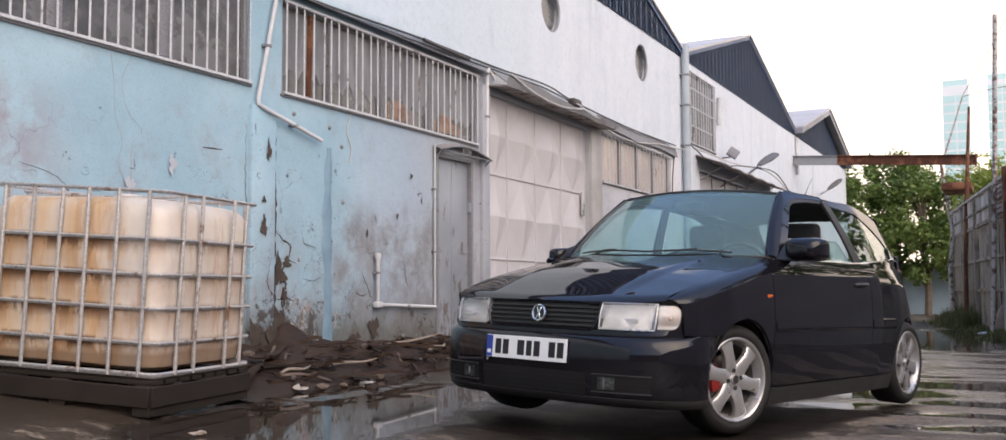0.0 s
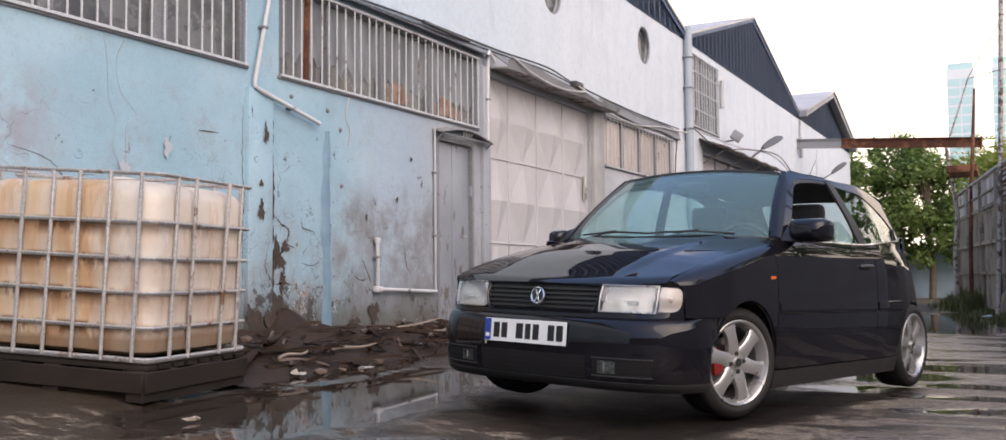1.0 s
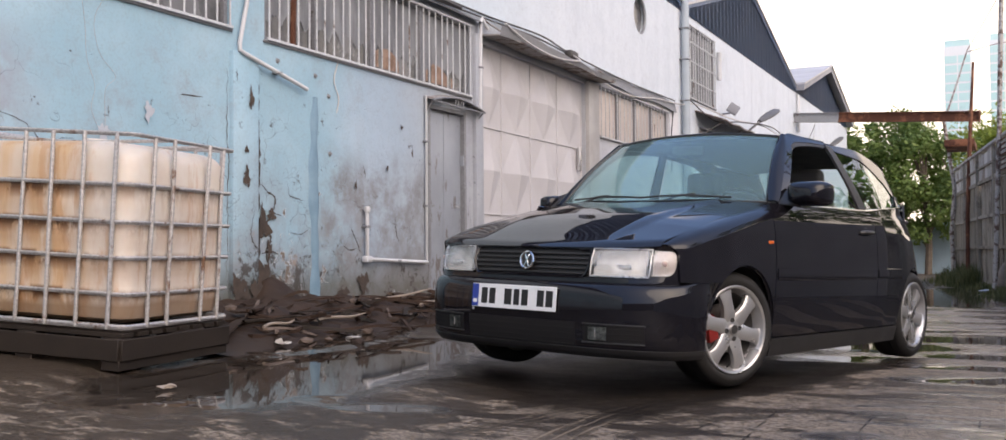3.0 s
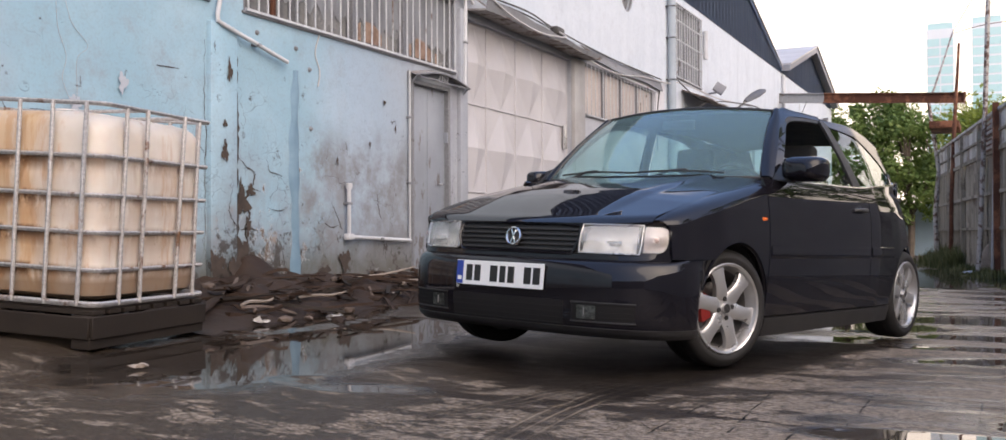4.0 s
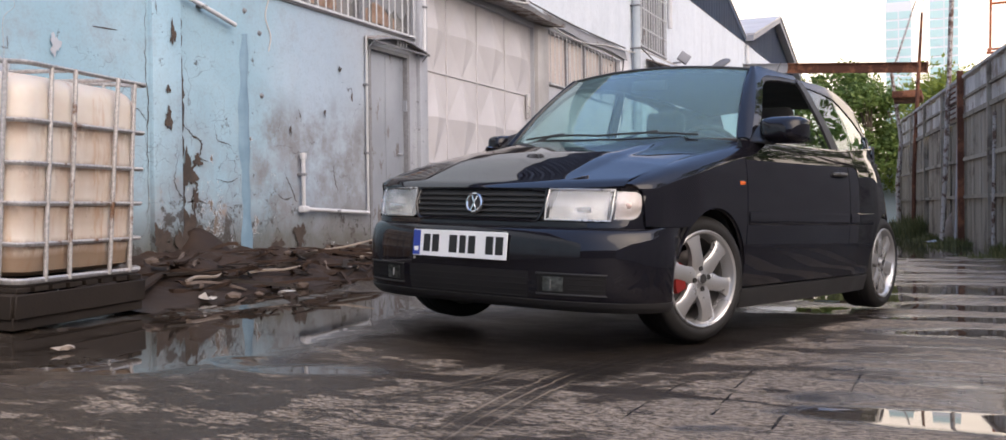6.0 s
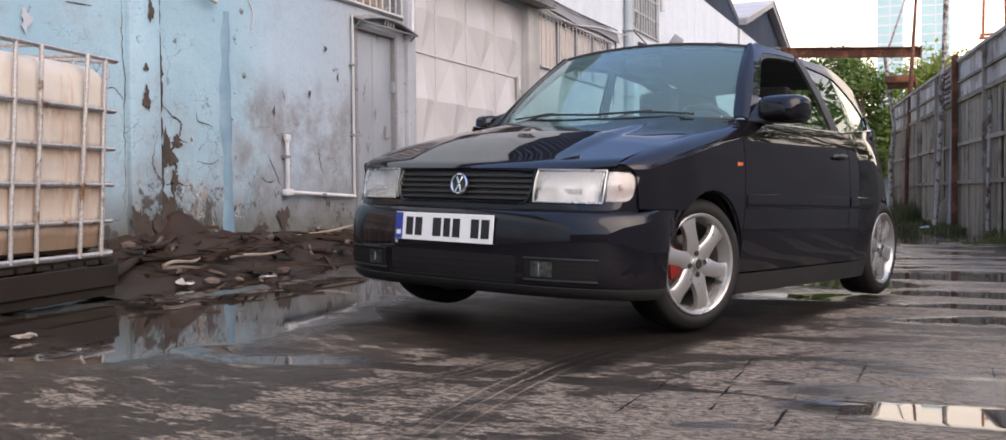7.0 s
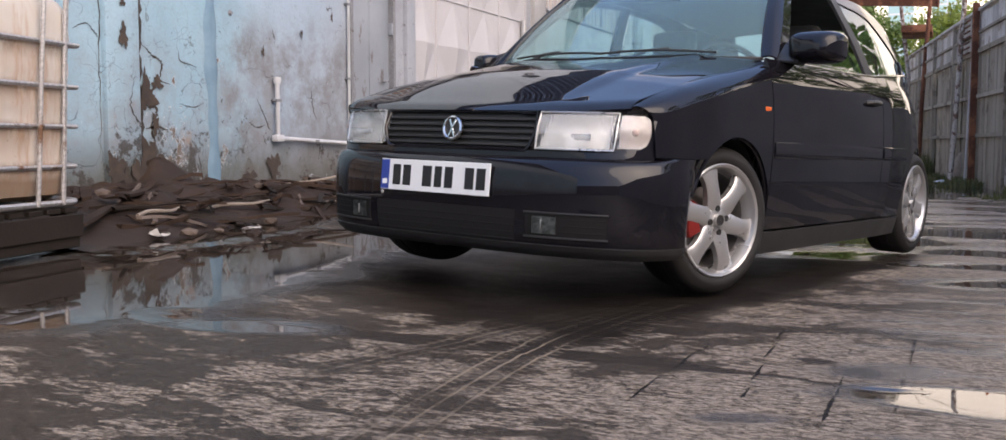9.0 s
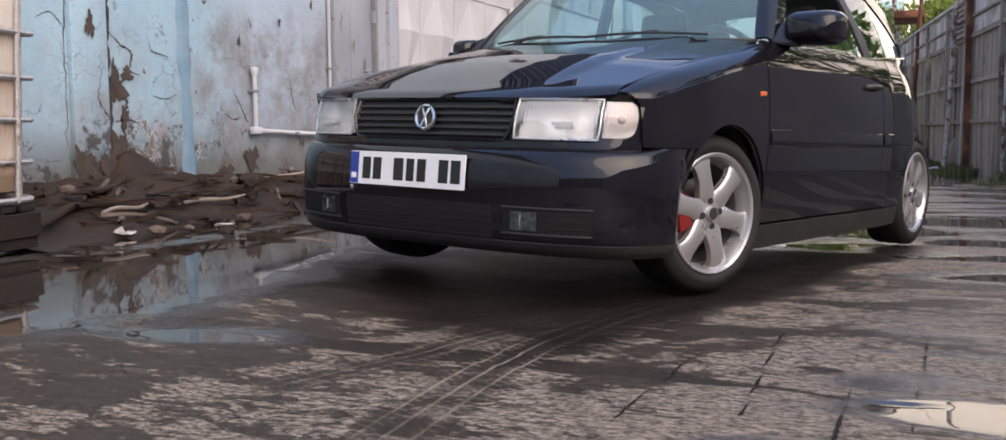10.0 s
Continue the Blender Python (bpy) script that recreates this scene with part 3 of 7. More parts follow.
# ---- ground: one sheet with its falls, puddles, tyre tracks and scored joints ----
PUDDLES = (
    # x, y, half length, half width, turn, strength, raggedness
    (-3.50, 5.60, 1.70, 0.74, 103, 1.0, 0.42),
    (-4.30, 7.05, 1.10, 0.30, 100, 0.85, 0.6),
    (-3.30, 4.00, 0.62, 0.34, 105, 0.53, 0.7),
    (-2.26, 4.46, 0.38, 0.155, 10, 0.58, 0.55),
    (0.16, 4.40, 0.60, 0.15, 0, 0.95, 0.38),
    (-0.42, 4.66, 0.42, 0.22, 20, 0.46, 0.5),
    (-0.68, 4.06, 0.26, 0.10, 20, 0.46, 0.5),
    (0.85, 4.75, 0.80, 0.40, 0, 0.9, 0.6),
    (-0.95, 9.10, 1.25, 0.60, 165, 0.62, 0.7),
    (-0.95, 8.00, 0.66, 0.50, 0, 0.535, 0.9),
    (0.38, 6.82, 0.85, 0.32, 5, 0.62, 0.95),
    (0.45, 7.55, 0.90, 0.17, 2, 0.85, 1.0),
    (0.60, 8.45, 1.20, 0.20, 2, 0.95, 0.95),
    (0.60, 10.10, 1.70, 0.36, 3, 0.95, 0.6),
    (1.4, 6.1, 0.9, 0.35, 20, 0.9, 0.7),
    (-1.1, 21.5, 4.6, 3.3, 60, 1.0, 0.7),
    (-4.0, 14.0, 2.6, 0.9, 80, 0.8, 0.7),
    (-1.6, 1.2, 0.8, 0.35, 30, 0.7, 0.7),
)


def lie(x, y):
    """The fall of the yard, without puddles or relief."""
    cross = np.interp(x, (-5.6, -5.0, -4.3, -3.8, -3.0, -1.8), (0.24, 0.16, 0.085, 0.05, 0.045, 0.0))
    along = np.interp(y, (5.2, 8.3, 25.0, 60.0), (0.0, -0.055, -0.19, -0.22))
    return cross * np.interp(y, (12, 25), (1.0, 0.3)) + along


def fbm(x, y, s, seed):
    """Cheap smooth noise from turned sines."""
    rng = np.random.RandomState(seed)
    out, amp, tot = 0.0, 1.0, 0.0
    for o in range(5):
        for _ in range(3):
            a, ph = rng.uniform(0, 2 * math.pi), rng.uniform(0, 2 * math.pi, 2)
            u = (x * math.cos(a) + y * math.sin(a)) * s
            v = (-x * math.sin(a) + y * math.cos(a)) * s
            out = out + amp * np.sin(u + 1.3 * np.sin(v * 0.83 + ph[1]) + ph[0])
            tot += amp
        s, amp = s * 1.93, amp * 0.58
    return out / tot


def graded(a, b, lo, hi, step, grow=1.22):
    """Steps that are even from lo to hi and widen away to a and b."""
    v = list(np.arange(lo, hi + step / 2, step))
    d = step
    while v[-1] < b:
        d = min(d * grow, 60)
        v.append(v[-1] + d)
    d = step
    w = [v[0]]
    while w[-1] > a:
        d = min(d * grow, 60)
        w.append(w[-1] - d)
    return np.array(w[:0:-1] + v)


def ground_sheet():
    xs = graded(-500, 500, -3.4, 0.35, 0.0135, 1.035)
    ys = graded(-400, 700, 3.0, 5.9, 0.0135, 1.035)
    X, Y = np.meshgrid(xs, ys, indexing="ij")
    Z = lie(X, Y)
    wet = np.zeros_like(X)
    ragged = fbm(X, Y, 2.3, 3) * 0.55 + fbm(X, Y * 2.2, 7.5, 4) * 0.30
    for px, py, a, b, turn, k, rag in PUDDLES:
        c, s = math.cos(radians(turn)), math.sin(radians(turn))
        u, v = ((X - px) * c + (Y - py) * s) / a, (-(X - px) * s + (Y - py) * c) / b
        d = np.sqrt(u * u + v * v) + ragged * rag
        w = np.clip(1.18 - d * 0.62, 0, 1) * k
        flat = np.clip((w - 0.30) / 0.18, 0, 1)
        Z = Z * (1 - flat) + (float(lie(np.array(px), np.array(py))) - 0.006) * flat
        wet = np.maximum(wet, w)
    rough = fbm(X, Y, 1.1, 5) * 0.010 + fbm(X, Y, 6.0, 6) * 0.0035 + fbm(X, Y, 31.0, 7) * 0.0014
    dry = np.clip((0.56 - wet) / 0.16, 0, 1)
    reach = np.clip((40 - np.hypot(X, Y - 8)) / 20, 0, 1)
    Z = Z + rough * dry * reach
    mud_shade = np.clip(fbm(X, Y * 1.6, 1.6, 8) * 1.5 + 0.02, 0, 1) * 0.8
    mud_shade = np.maximum(mud_shade, np.clip((-4.15 - X) / 0.5 + fbm(X, Y, 5, 9), 0, 1))
    pale = np.clip(fbm(X, Y * 1.9, 3.3, 10) * 2.4 - 0.30, 0, 1) * np.clip((X + 4.2) / 0.8, 0, 1)
    # the wet sheen behind the car, put partly into a paler skin colour
    back = np.clip((Y - 6.4) / 1.2, 0, 1) * np.clip((X + 1.9) / 0.7, 0, 1)
    pale = np.maximum(pale, back * np.clip(0.85 + fbm(X, Y * 2.5, 3.1, 12) * 0.8, 0, 1))
    mud_shade = mud_shade * (1 - 0.6 * back)
    wet = np.maximum(wet, back * (0.400 + 0.08 * fbm(X, Y * 2.0, 2.0, 13) + 0.20 * fbm(X, Y * 6.0, 1.7, 18)) * np.clip((34 - Y) / 8, 0, 1) + back * 0.055 * np.clip((Y - 7.5) / 2.5, 0, 1))
    # sky sheen on the near right ground, put into paler, cleaner concrete
    near_sheen = np.clip((X + 2.0) / 1.2, 0, 1) * np.clip((6.6 - Y) / 1.0, 0, 1)
    pale = np.maximum(pale, near_sheen * np.clip(0.50 + fbm(X, Y * 2.1, 3.4, 15) * 1.45, 0, 1))
    mud_shade = mud_shade * (1 - 0.8 * near_sheen)
    film = np.clip((X + 1.35) / 0.9, 0, 1) * np.clip((6.9 - Y) / 0.8, 0, 1)
    wet = np.maximum(wet, film * np.clip(0.385 + fbm(X, Y * 2.4, 2.9, 16) * 0.10 + fbm(X, Y * 7.0, 2.3, 17) * 0.24, 0, 0.58))
    # the paleness falls off towards the wall, away from that painted sheen
    pale = pale * np.interp(X, (-3.0, -0.8), (0.65, 1.0))
    # the car's shadow painted on the ground beneath it and along its nose
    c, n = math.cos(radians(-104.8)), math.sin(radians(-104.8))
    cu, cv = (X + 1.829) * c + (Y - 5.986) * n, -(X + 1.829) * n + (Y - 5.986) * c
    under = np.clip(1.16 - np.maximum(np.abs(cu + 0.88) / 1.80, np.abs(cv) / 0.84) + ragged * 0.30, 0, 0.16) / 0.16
    mud_shade = np.maximum(mud_shade, under * 0.9)
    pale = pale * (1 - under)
    car_shade = under * np.clip((cu + 2.0) / 0.4, 0, 1)
    for px, py, a, b in ((-0.95, 5.12, 0.20, 0.05), (-1.05, 4.98, 0.10, 0.05), (-0.60, 4.71, 0.045, 0.025), (-0.465, 4.63, 0.05, 0.035)):
        spot = np.clip((1.25 - np.hypot((X - px) / a, (Y - py) / b) + ragged * 0.6) / 0.25, 0, 1)
        mud_shade = np.maximum(mud_shade, spot)
        pale = pale * (1 - spot)
    # tyre prints: how far across its print each spot lies, 99 beyond the ends
    prints = []
    for x0, x1, bend, half in ((-1.21, -1.27, 0.10, 0.088), (-1.34, -1.86, 0.02, 0.080)):
        t = np.clip((5.55 - Y) / 1.9, -0.1, 1.3)
        mid = x0 + (x1 - x0) * np.abs(t) ** 1.3 - bend * np.sin(t * 3.1)
        off = (X - mid) / half
        prints.append(np.where((Y > 5.55) | (Y < 3.3), 99.0, off))
        mud_shade = mud_shade * (1 - 0.7 * (np.abs(off) < 2.2) * (Y > 3.3) * (Y < 5.35))
        pale = np.maximum(pale, 0.30 * np.clip(1.6 - np.abs(np.abs(off) - 1.7), 0, 1) * np.clip((5.3 - Y) / 0.2, 0, 1) * np.clip((Y - 3.4) / 0.3, 0, 1))
    # scored joints and one broken seam, as distances
    joint = np.full_like(X, 1.0)
    for xa, ya, xb, yb in ((-0.745, 5.15, -0.70, 4.22), (-0.52, 4.92, -0.51, 4.10), (-0.36, 5.15, -0.38, 4.22), (-0.905, 4.82, -0.935, 4.08), (0.03, 5.2, 0.02, 4.2)):
        along = (Y - ya) / (yb - ya)
        d = np.abs(X - xa - (xb - xa) * along) + 0.5 * np.clip(np.abs(along - 0.5) - 0.5, 0, 1)
        joint = np.minimum(joint, d)
    sy = 4.455 + 0.075 * np.clip((-0.39 - X) / 1.0, -0.3, 1.0) + 0.010 * np.sin(X * 17)
    seam_half = np.interp(X, (-2.3, -1.7, -1.0, -0.75, -0.40, -0.32), (0.0, 0.075, 0.055, 0.018, 0.016, 0.0))
    seam = np.clip((seam_half - np.abs(Y - sy)) / 0.012 + ragged * 0.9 * (X < -0.9) + 0.4, 0, 1) * (X < -0.32) * (X > -2.3) * (np.abs(Y - sy) < 0.16)
    Z = Z - seam * 0.004
    mud_shade = np.maximum(mud_shade, seam)
    pale = pale * (1 - seam)
    me = bpy.data.meshes.new("ground")
    nx, ny = X.shape
    co = np.stack([X, Y, Z], -1).reshape(-1, 3)
    i = np.arange(nx * ny).reshape(nx, ny)
    quads = np.stack([i[:-1, :-1], i[1:, :-1], i[1:, 1:], i[:-1, 1:]], -1).reshape(-1, 4)
    me.vertices.add(len(co))
    me.vertices.foreach_set("co", co.ravel())
    me.loops.add(quads.size)
    me.loops.foreach_set("vertex_index", quads.ravel())
    me.polygons.add(len(quads))
    me.polygons.foreach_set("loop_start", np.arange(0, quads.size, 4))
    me.polygons.foreach_set("use_smooth", np.ones(len(quads), dtype=bool))
    me.update(calc_edges=True)
    # the painted car shadow is stored here along with the ground's own marks
    for key, val in (("wet", wet), ("mud_shade", mud_shade), ("car_shade", car_shade), ("pale", pale), ("print_a", prints[0]), ("print_b", prints[1]), ("joint", joint)):
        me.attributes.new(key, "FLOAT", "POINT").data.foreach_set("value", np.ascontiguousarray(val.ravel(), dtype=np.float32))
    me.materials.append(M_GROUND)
    return tagged(new("ground", me), "wet brown-grey concrete yard with puddles and tyre tracks", "ground", kind="structure")


ground_sheet()


def ground_z(x, y):
    return float(lie(np.array(x), np.array(y)))


# ---- the long factory wall ----
WX = -5.555
SILL = 2.52


def holed_wall(y0, y1, z0, z1, holes, x0, x1):
    """A slab along y with rectangular holes (ya, yb, za, zb)."""
    bm = bmesh.new()
    ys = sorted({y0, y1, *[h[0] for h in holes], *[h[1] for h in holes]})
    zs = sorted({z0, z1, *[h[2] for h in holes], *[h[3] for h in holes]})

    def solid(i, j):
        if not (0 <= i < len(ys) - 1 and 0 <= j < len(zs) - 1):
            return False
        cy, cz = (ys[i] + ys[i + 1]) / 2, (zs[j] + zs[j + 1]) / 2
        return not any(h[0] < cy < h[1] and h[2] < cz < h[3] for h in holes)

    def quad(*p):
        bm.faces.new([bm.verts.new(q) for q in p])

    for i in range(len(ys) - 1):
        for j in range(len(zs) - 1):
            if not solid(i, j):
                continue
            a, b, c, d = ys[i], ys[i + 1], zs[j], zs[j + 1]
            quad((x1, a, c), (x1, b, c), (x1, b, d), (x1, a, d))
            quad((x0, a, c), (x0, a, d), (x0, b, d), (x0, b, c))
            if not solid(i - 1, j):
                quad((x0, a, c), (x1, a, c), (x1, a, d), (x0, a, d))
            if not solid(i + 1, j):
                quad((x0, b, c), (x0, b, d), (x1, b, d), (x1, b, c))
            if not solid(i, j - 1):
                quad((x0, a, c), (x0, b, c), (x1, b, c), (x1, a, c))
            if not solid(i, j + 1):
                quad((x0, a, d), (x1, a, d), (x1, b, d), (x0, b, d))
    bmesh.ops.remove_doubles(bm, verts=bm.verts[:], dist=1e-5)
    return bm


ROUND = ((13.467, 4.775), (17.35, 4.785))
RR = 0.33
holes = [
    (2.6, 7.15, SILL + 0.01, 3.42), (7.58, 11.23, SILL, 3.385), (10.27, 11.12, 0.20, 2.33), (11.50, 14.80, 0.05, 3.22),
    (15.36, 18.85, 2.47, 3.29), (20.2, 22.12, 3.735, 5.21), (20.9, 27.4, -0.3, 3.25),
] + [(cy - 0.45, cy + 0.45, cz - 0.45, cz + 0.45) for cy, cz in ROUND]
wall_bm = holed_wall(-14.0, 41.0, -0.5, 5.37, holes, WX - 0.25, WX)


def round_opening(bm, cy, cz, half, r, x0, x1):
    """Fills a square gap so that a round one is left."""
    n = 40
    for x, turn in ((x1, 1), (x0, -1)):
        for k in range(n):
            q = []
            for a, inner in ((k, True), (k + 1, True), (k + 1, False), (k, False)):
                t = 2 * math.pi * a / n
                c, s = math.cos(t), math.sin(t)
                m = r if inner else half / max(abs(c), abs(s))
                q.append(bm.verts.new((x, cy + c * m, cz + s * m)))
            bm.faces.new(q if turn < 0 else q[::-1])
    for k in range(n):
        q = []
        for a, x in ((k, x0), (k + 1, x0), (k + 1, x1), (k, x1)):
            t = 2 * math.pi * a / n
            q.append(bm.verts.new((x, cy + math.cos(t) * r, cz + math.sin(t) * r)))
        bm.faces.new(q)


for cy, cz in ROUND:
    round_opening(wall_bm, cy, cz, 0.45, RR, WX - 0.25, WX)
bmesh.ops.remove_doubles(wall_bm, verts=wall_bm.verts[:], dist=1e-5)
wall_west = tagged(part("wall_west", wall_bm, M_WALL, smooth=False), "long factory wall in peeling pale blue and white paint", "wall", kind="structure")
# the proud pier with the broken edge, the blue chase and the gate pier
tagged(part("trim", box(WX - 0.02, WX + 0.045, 7.15, 7.46, 0.0, 2.36, 0.008), M_WALL), "shallow blue-painted pier on the wall", "pier", kind="structure")
def chase_at(u, v):
    z = 0.12 + 2.0 * v
    half = 0.062 + 0.014 * math.sin(z * 6.1) + 0.010 * math.sin(z * 17.0 + 1) - 0.030 * smooth(0.9, 1.0, v)
    a = (u * 2 - 1)
    return (WX - 0.006 + 0.034 * (1 - a ** 4), 8.265 + 0.012 * math.sin(z * 3.3) + a * half, z)


tagged(part("trim", sheet(chase_at, 10, 60, 0.004), M_STRIP), "deep blue painted pipe chase on the wall", "trim", kind="structure")
tagged(part("trim", box(WX - 0.05, WX + 0.06, 14.82, 15.24, -0.1, 3.26, 0.012), M_CONC), "bare grey concrete gate pier", "pier", kind="structure")
tagged(part("trim", box(WX - 0.02, WX + 0.05, 11.30, 11.48, 0.0, 3.30, 0.01), M_WALL), "plastered pier beside the gate", "pier", kind="structure")
# plain inside behind the openings
inside = bmesh.new()
add_box(inside, -9.0, -8.9, -14, 41, -0.5, 5.3)
add_box(inside, -9.0, WX - 0.26, -14, 41, 5.3, 5.36)
add_box(inside, -9.0, WX - 0.26, -14, 41, -0.5, -0.4)
tagged(part("wall_inside", inside, M_DARKROOM, smooth=False), "dim plain inside of the workshop", "wall", kind="structure")


def gable(y0, y1, ridge, overhang, deep=0.17, edge=None):
    """Blue ribbed sheet on a gable over the wall, with fascia boards and a sloping roof behind."""
    ym = (y0 + y1) / 2
    base, eave = 5.372, 5.47
    roof = thing("gable_roof", "blue ribbed sheet-metal gable with a grey fascia over the white wall", "roof", kind="structure")

    def top(y):
        return eave + (ridge - eave) * (1 - abs(y - ym) / ((y1 - y0) / 2))

    bm = bmesh.new()
    step = 0.075
    n = int((y1 - y0) / step)
    a = None
    for i in range(n + 1):
        y = y0 + (y1 - y0) * i / n
        x = WX + (0.016 if (i // 2) % 2 else 0.006)
        b = (bm.verts.new((x, y, base)), bm.verts.new((x, y, top(y))))
        if a:
            bm.faces.new((a[0], b[0], b[1], a[1]))
        a = b
    bmesh.ops.solidify(bm, geom=bm.faces[:], thickness=0.02)
    part("cladding", bm, M_CLAD, roof, smooth=False)
    for ya, yb in ((y0, ym), (ym, y1)):
        fb = bmesh.new()
        q = []
        for x in (WX + 0.03, WX + overhang):
            for y, dz in ((ya, 0), (yb, 0), (yb, deep), (ya, deep)):
                q.append(fb.verts.new((x, y, top(y) - 0.05 + dz)))
        for f in ((0, 1, 2, 3), (7, 6, 5, 4), (0, 4, 5, 1), (1, 5, 6, 2), (2, 6, 7, 3), (3, 7, 4, 0)):
            fb.faces.new([q[i] for i in f])
        bmesh.ops.recalc_face_normals(fb, faces=fb.faces)
        part("fascia", fb, edge or M_FASCIA, roof, smooth=False)
        rb = bmesh.new()
        q = []
        for x in (WX + overhang + 0.04, -16.0):
            for y, dz in ((ya, 0), (yb, 0), (yb, 0.05), (ya, 0.05)):
                q.append(rb.verts.new((x, y, top(y) + deep - 0.045 + dz)))
        for f in ((0, 1, 2, 3), (7, 6, 5, 4), (0, 4, 5, 1), (1, 5, 6, 2), (2, 6, 7, 3), (3, 7, 4, 0)):
            rb.faces.new([q[i] for i in f])
        bmesh.ops.recalc_face_normals(rb, faces=rb.faces)
        part("roof_sheet", rb, M_ROOF, roof, smooth=False)
    return roof


gable(8.45, 19.62, 7.05, 0.045, 0.075, M_CLAD)
gable(19.85, 30.95, 7.05, 0.045, 0.075, M_CLAD)
gable(31.0, 40.95, 6.80, 0.26)
gable(-2.6, 8.40, 7.05, 0.045, 0.075, M_CLAD)
tagged(part("wall_gable_end", box(-16, WX - 0.26, 40.75, 40.95, -0.5, 5.36), M_WALL, smooth=False), "plain white end wall of the factory", "wall", kind="structure")

# ---- walls that close the yard ----
FAR_Y = 44.0
tagged(part("wall_far", box(-16, 3.0, FAR_Y, FAR_Y + 0.2, -0.5, 1.85, 0.01), M_FARBLUE), "low pale blue wall at the end of the yard", "wall", kind="structure")
# the back wall is unseen, added to darken what the car's nose mirrors
tagged(part("wall_back", box(-8, 14, -14.3, -14.0, -0.5, 2.6), M_BRICKW), "unseen plain grey wall added to close the yard", "wall", kind="structure")

FA, FB = Vector((-1.38, 32.5, 0)), Vector((4.6, -7.0, 0))
f_way = (FB - FA).normalized()
f_out = Vector((-f_way.y, f_way.x, 0))
if f_out.x > 0:
    f_out = -f_out


# ---- the parked car ----
M_GLASS = clear_glass("car_glass", (0.70, 0.84, 0.85))
M_SCREEN = clear_glass("windscreen_glass", (0.50, 0.72, 0.71), 0.0, 0.925)
M_LENS = clear_glass("lamp_lens", (0.98, 0.98, 0.98), 0.12)
def fluted_glass():
    """Moulded lamp glass: half clear, half milky with fine upright flutes."""
    k = Mat("fluted_lamp_glass")
    k.xyz(False)
    w = k.n.new("ShaderNodeTexWave")
    w.bands_direction = "Y"
    w.inputs["Scale"].default_value, w.inputs["Distortion"].default_value = 28.0, 1.5
    k.l.new(k.xyz(), w.inputs["Vector"])
    patch = k.noise(9.0, 3.0, 0.5, (1, 0.6, 1.6))
    k.set(Base_Color=k.mix(k.ramp(patch, 0.4, 0.62), (0.98, 0.98, 0.97), (0.86, 0.86, 0.84)), Roughness=0.03, Transmission_Weight=k.ramp(patch, 0.42, 0.58, 0.82, 0.97), IOR=1.45)
    k.bump(k.math("ADD", w.outputs["Fac"], k.math("MULTIPLY", patch, 2.0)), 0.25, 0.004)
    return k.m


M_FLUTE = fluted_glass()
M_MATTE = plain("matte_black_plastic", (0.014, 0.013, 0.013), (0.020, 0.019, 0.019), rough=0.85, bump=0.0, spec=0.15)
M_SEAT = plain("dark_seat_cloth", (0.028, 0.028, 0.031), (0.045, 0.044, 0.047), rough=0.9, fine=180, bump=0.3)
M_TRIM = plain("dark_grey_bumper_plastic", (0.022, 0.021, 0.021), (0.034, 0.032, 0.032), rough=0.55, fine=260, bump=0.1)
# the wheel alloy again, with the shade inside the rim put into its tone
M_BARREL = plain("shaded_alloy", (0.20, 0.19, 0.185), (0.12, 0.112, 0.105), rough=0.5, metal=0.4)
M_REFL = plain("lamp_reflector", (0.95, 0.95, 0.94), (0.58, 0.58, 0.58), rough=0.25, metal=0.15, scale=11, bump=0.05)
M_PLATE = plain("white_number_plate", (0.86, 0.86, 0.85), (0.80, 0.80, 0.79), rough=0.4, scale=9, bump=0.0)
M_PLATEB = plain("blue_plate_band", (0.02, 0.055, 0.32), (0.02, 0.05, 0.27), rough=0.4, bump=0.0)
M_INK = plain("black_plate_ink", (0.012, 0.012, 0.012), (0.02, 0.02, 0.02), rough=0.5, bump=0.0)
M_AMBER = plain("amber_lens", (0.62, 0.13, 0.02), (0.50, 0.09, 0.015), rough=0.2, bump=0.0)
M_PINKB = plain("pinkish_bulb", (0.56, 0.42, 0.38), (0.48, 0.35, 0.32), rough=0.3, bump=0)
M_REDC = plain("red_caliper_paint", (0.26, 0.014, 0.010), (0.16, 0.010, 0.008), rough=0.5)
M_DISC = plain("brake_disc_steel", (0.22, 0.20, 0.19), (0.14, 0.12, 0.11), rough=0.4, metal=0.8)
M_TAIL = plain("red_lamp_glass", (0.35, 0.02, 0.015), (0.25, 0.015, 0.012), rough=0.15, bump=0)

AXLE, HUB_Z, TYRE_R = -2.407, 0.283, 0.284
CAR_AT = pose(-1.829, 5.9859, 0.0223, -1.6, -1.055, -104.824)
car = thing("car", "dark navy blue three-door hatchback parked on wet concrete", "car", CAR_AT)


def half_width(x):
    """Half the body's width at the rubbing strip."""
    if x > 0.36:
        t = min(1.0, (x - 0.36) / 0.375)
        return 0.812 * (1 - t ** 2.6) ** (1 / 3.2)
    return interp(x, (-2.95, -2.86, -2.75, -2.6, -2.45, -2.2, -1.8, -0.6, 0.0, 0.36), (0.46, 0.545, 0.635, 0.712, 0.752, 0.788, 0.812, 0.818, 0.815, 0.812))


def tuck(z):
    return interp(z, (0.12, 0.20, 0.28, 0.42, 0.55, 0.66, 0.76, 0.84, 0.90, 0.95), (-0.060, -0.040, -0.022, -0.006, 0.0, -0.002, -0.009, -0.021, -0.042, -0.068))


def side_y(x, z):
    return half_width(x) + tuck(z) - max(0.0, -2.05 - x) * max(0.0, z - 0.55) * 0.25


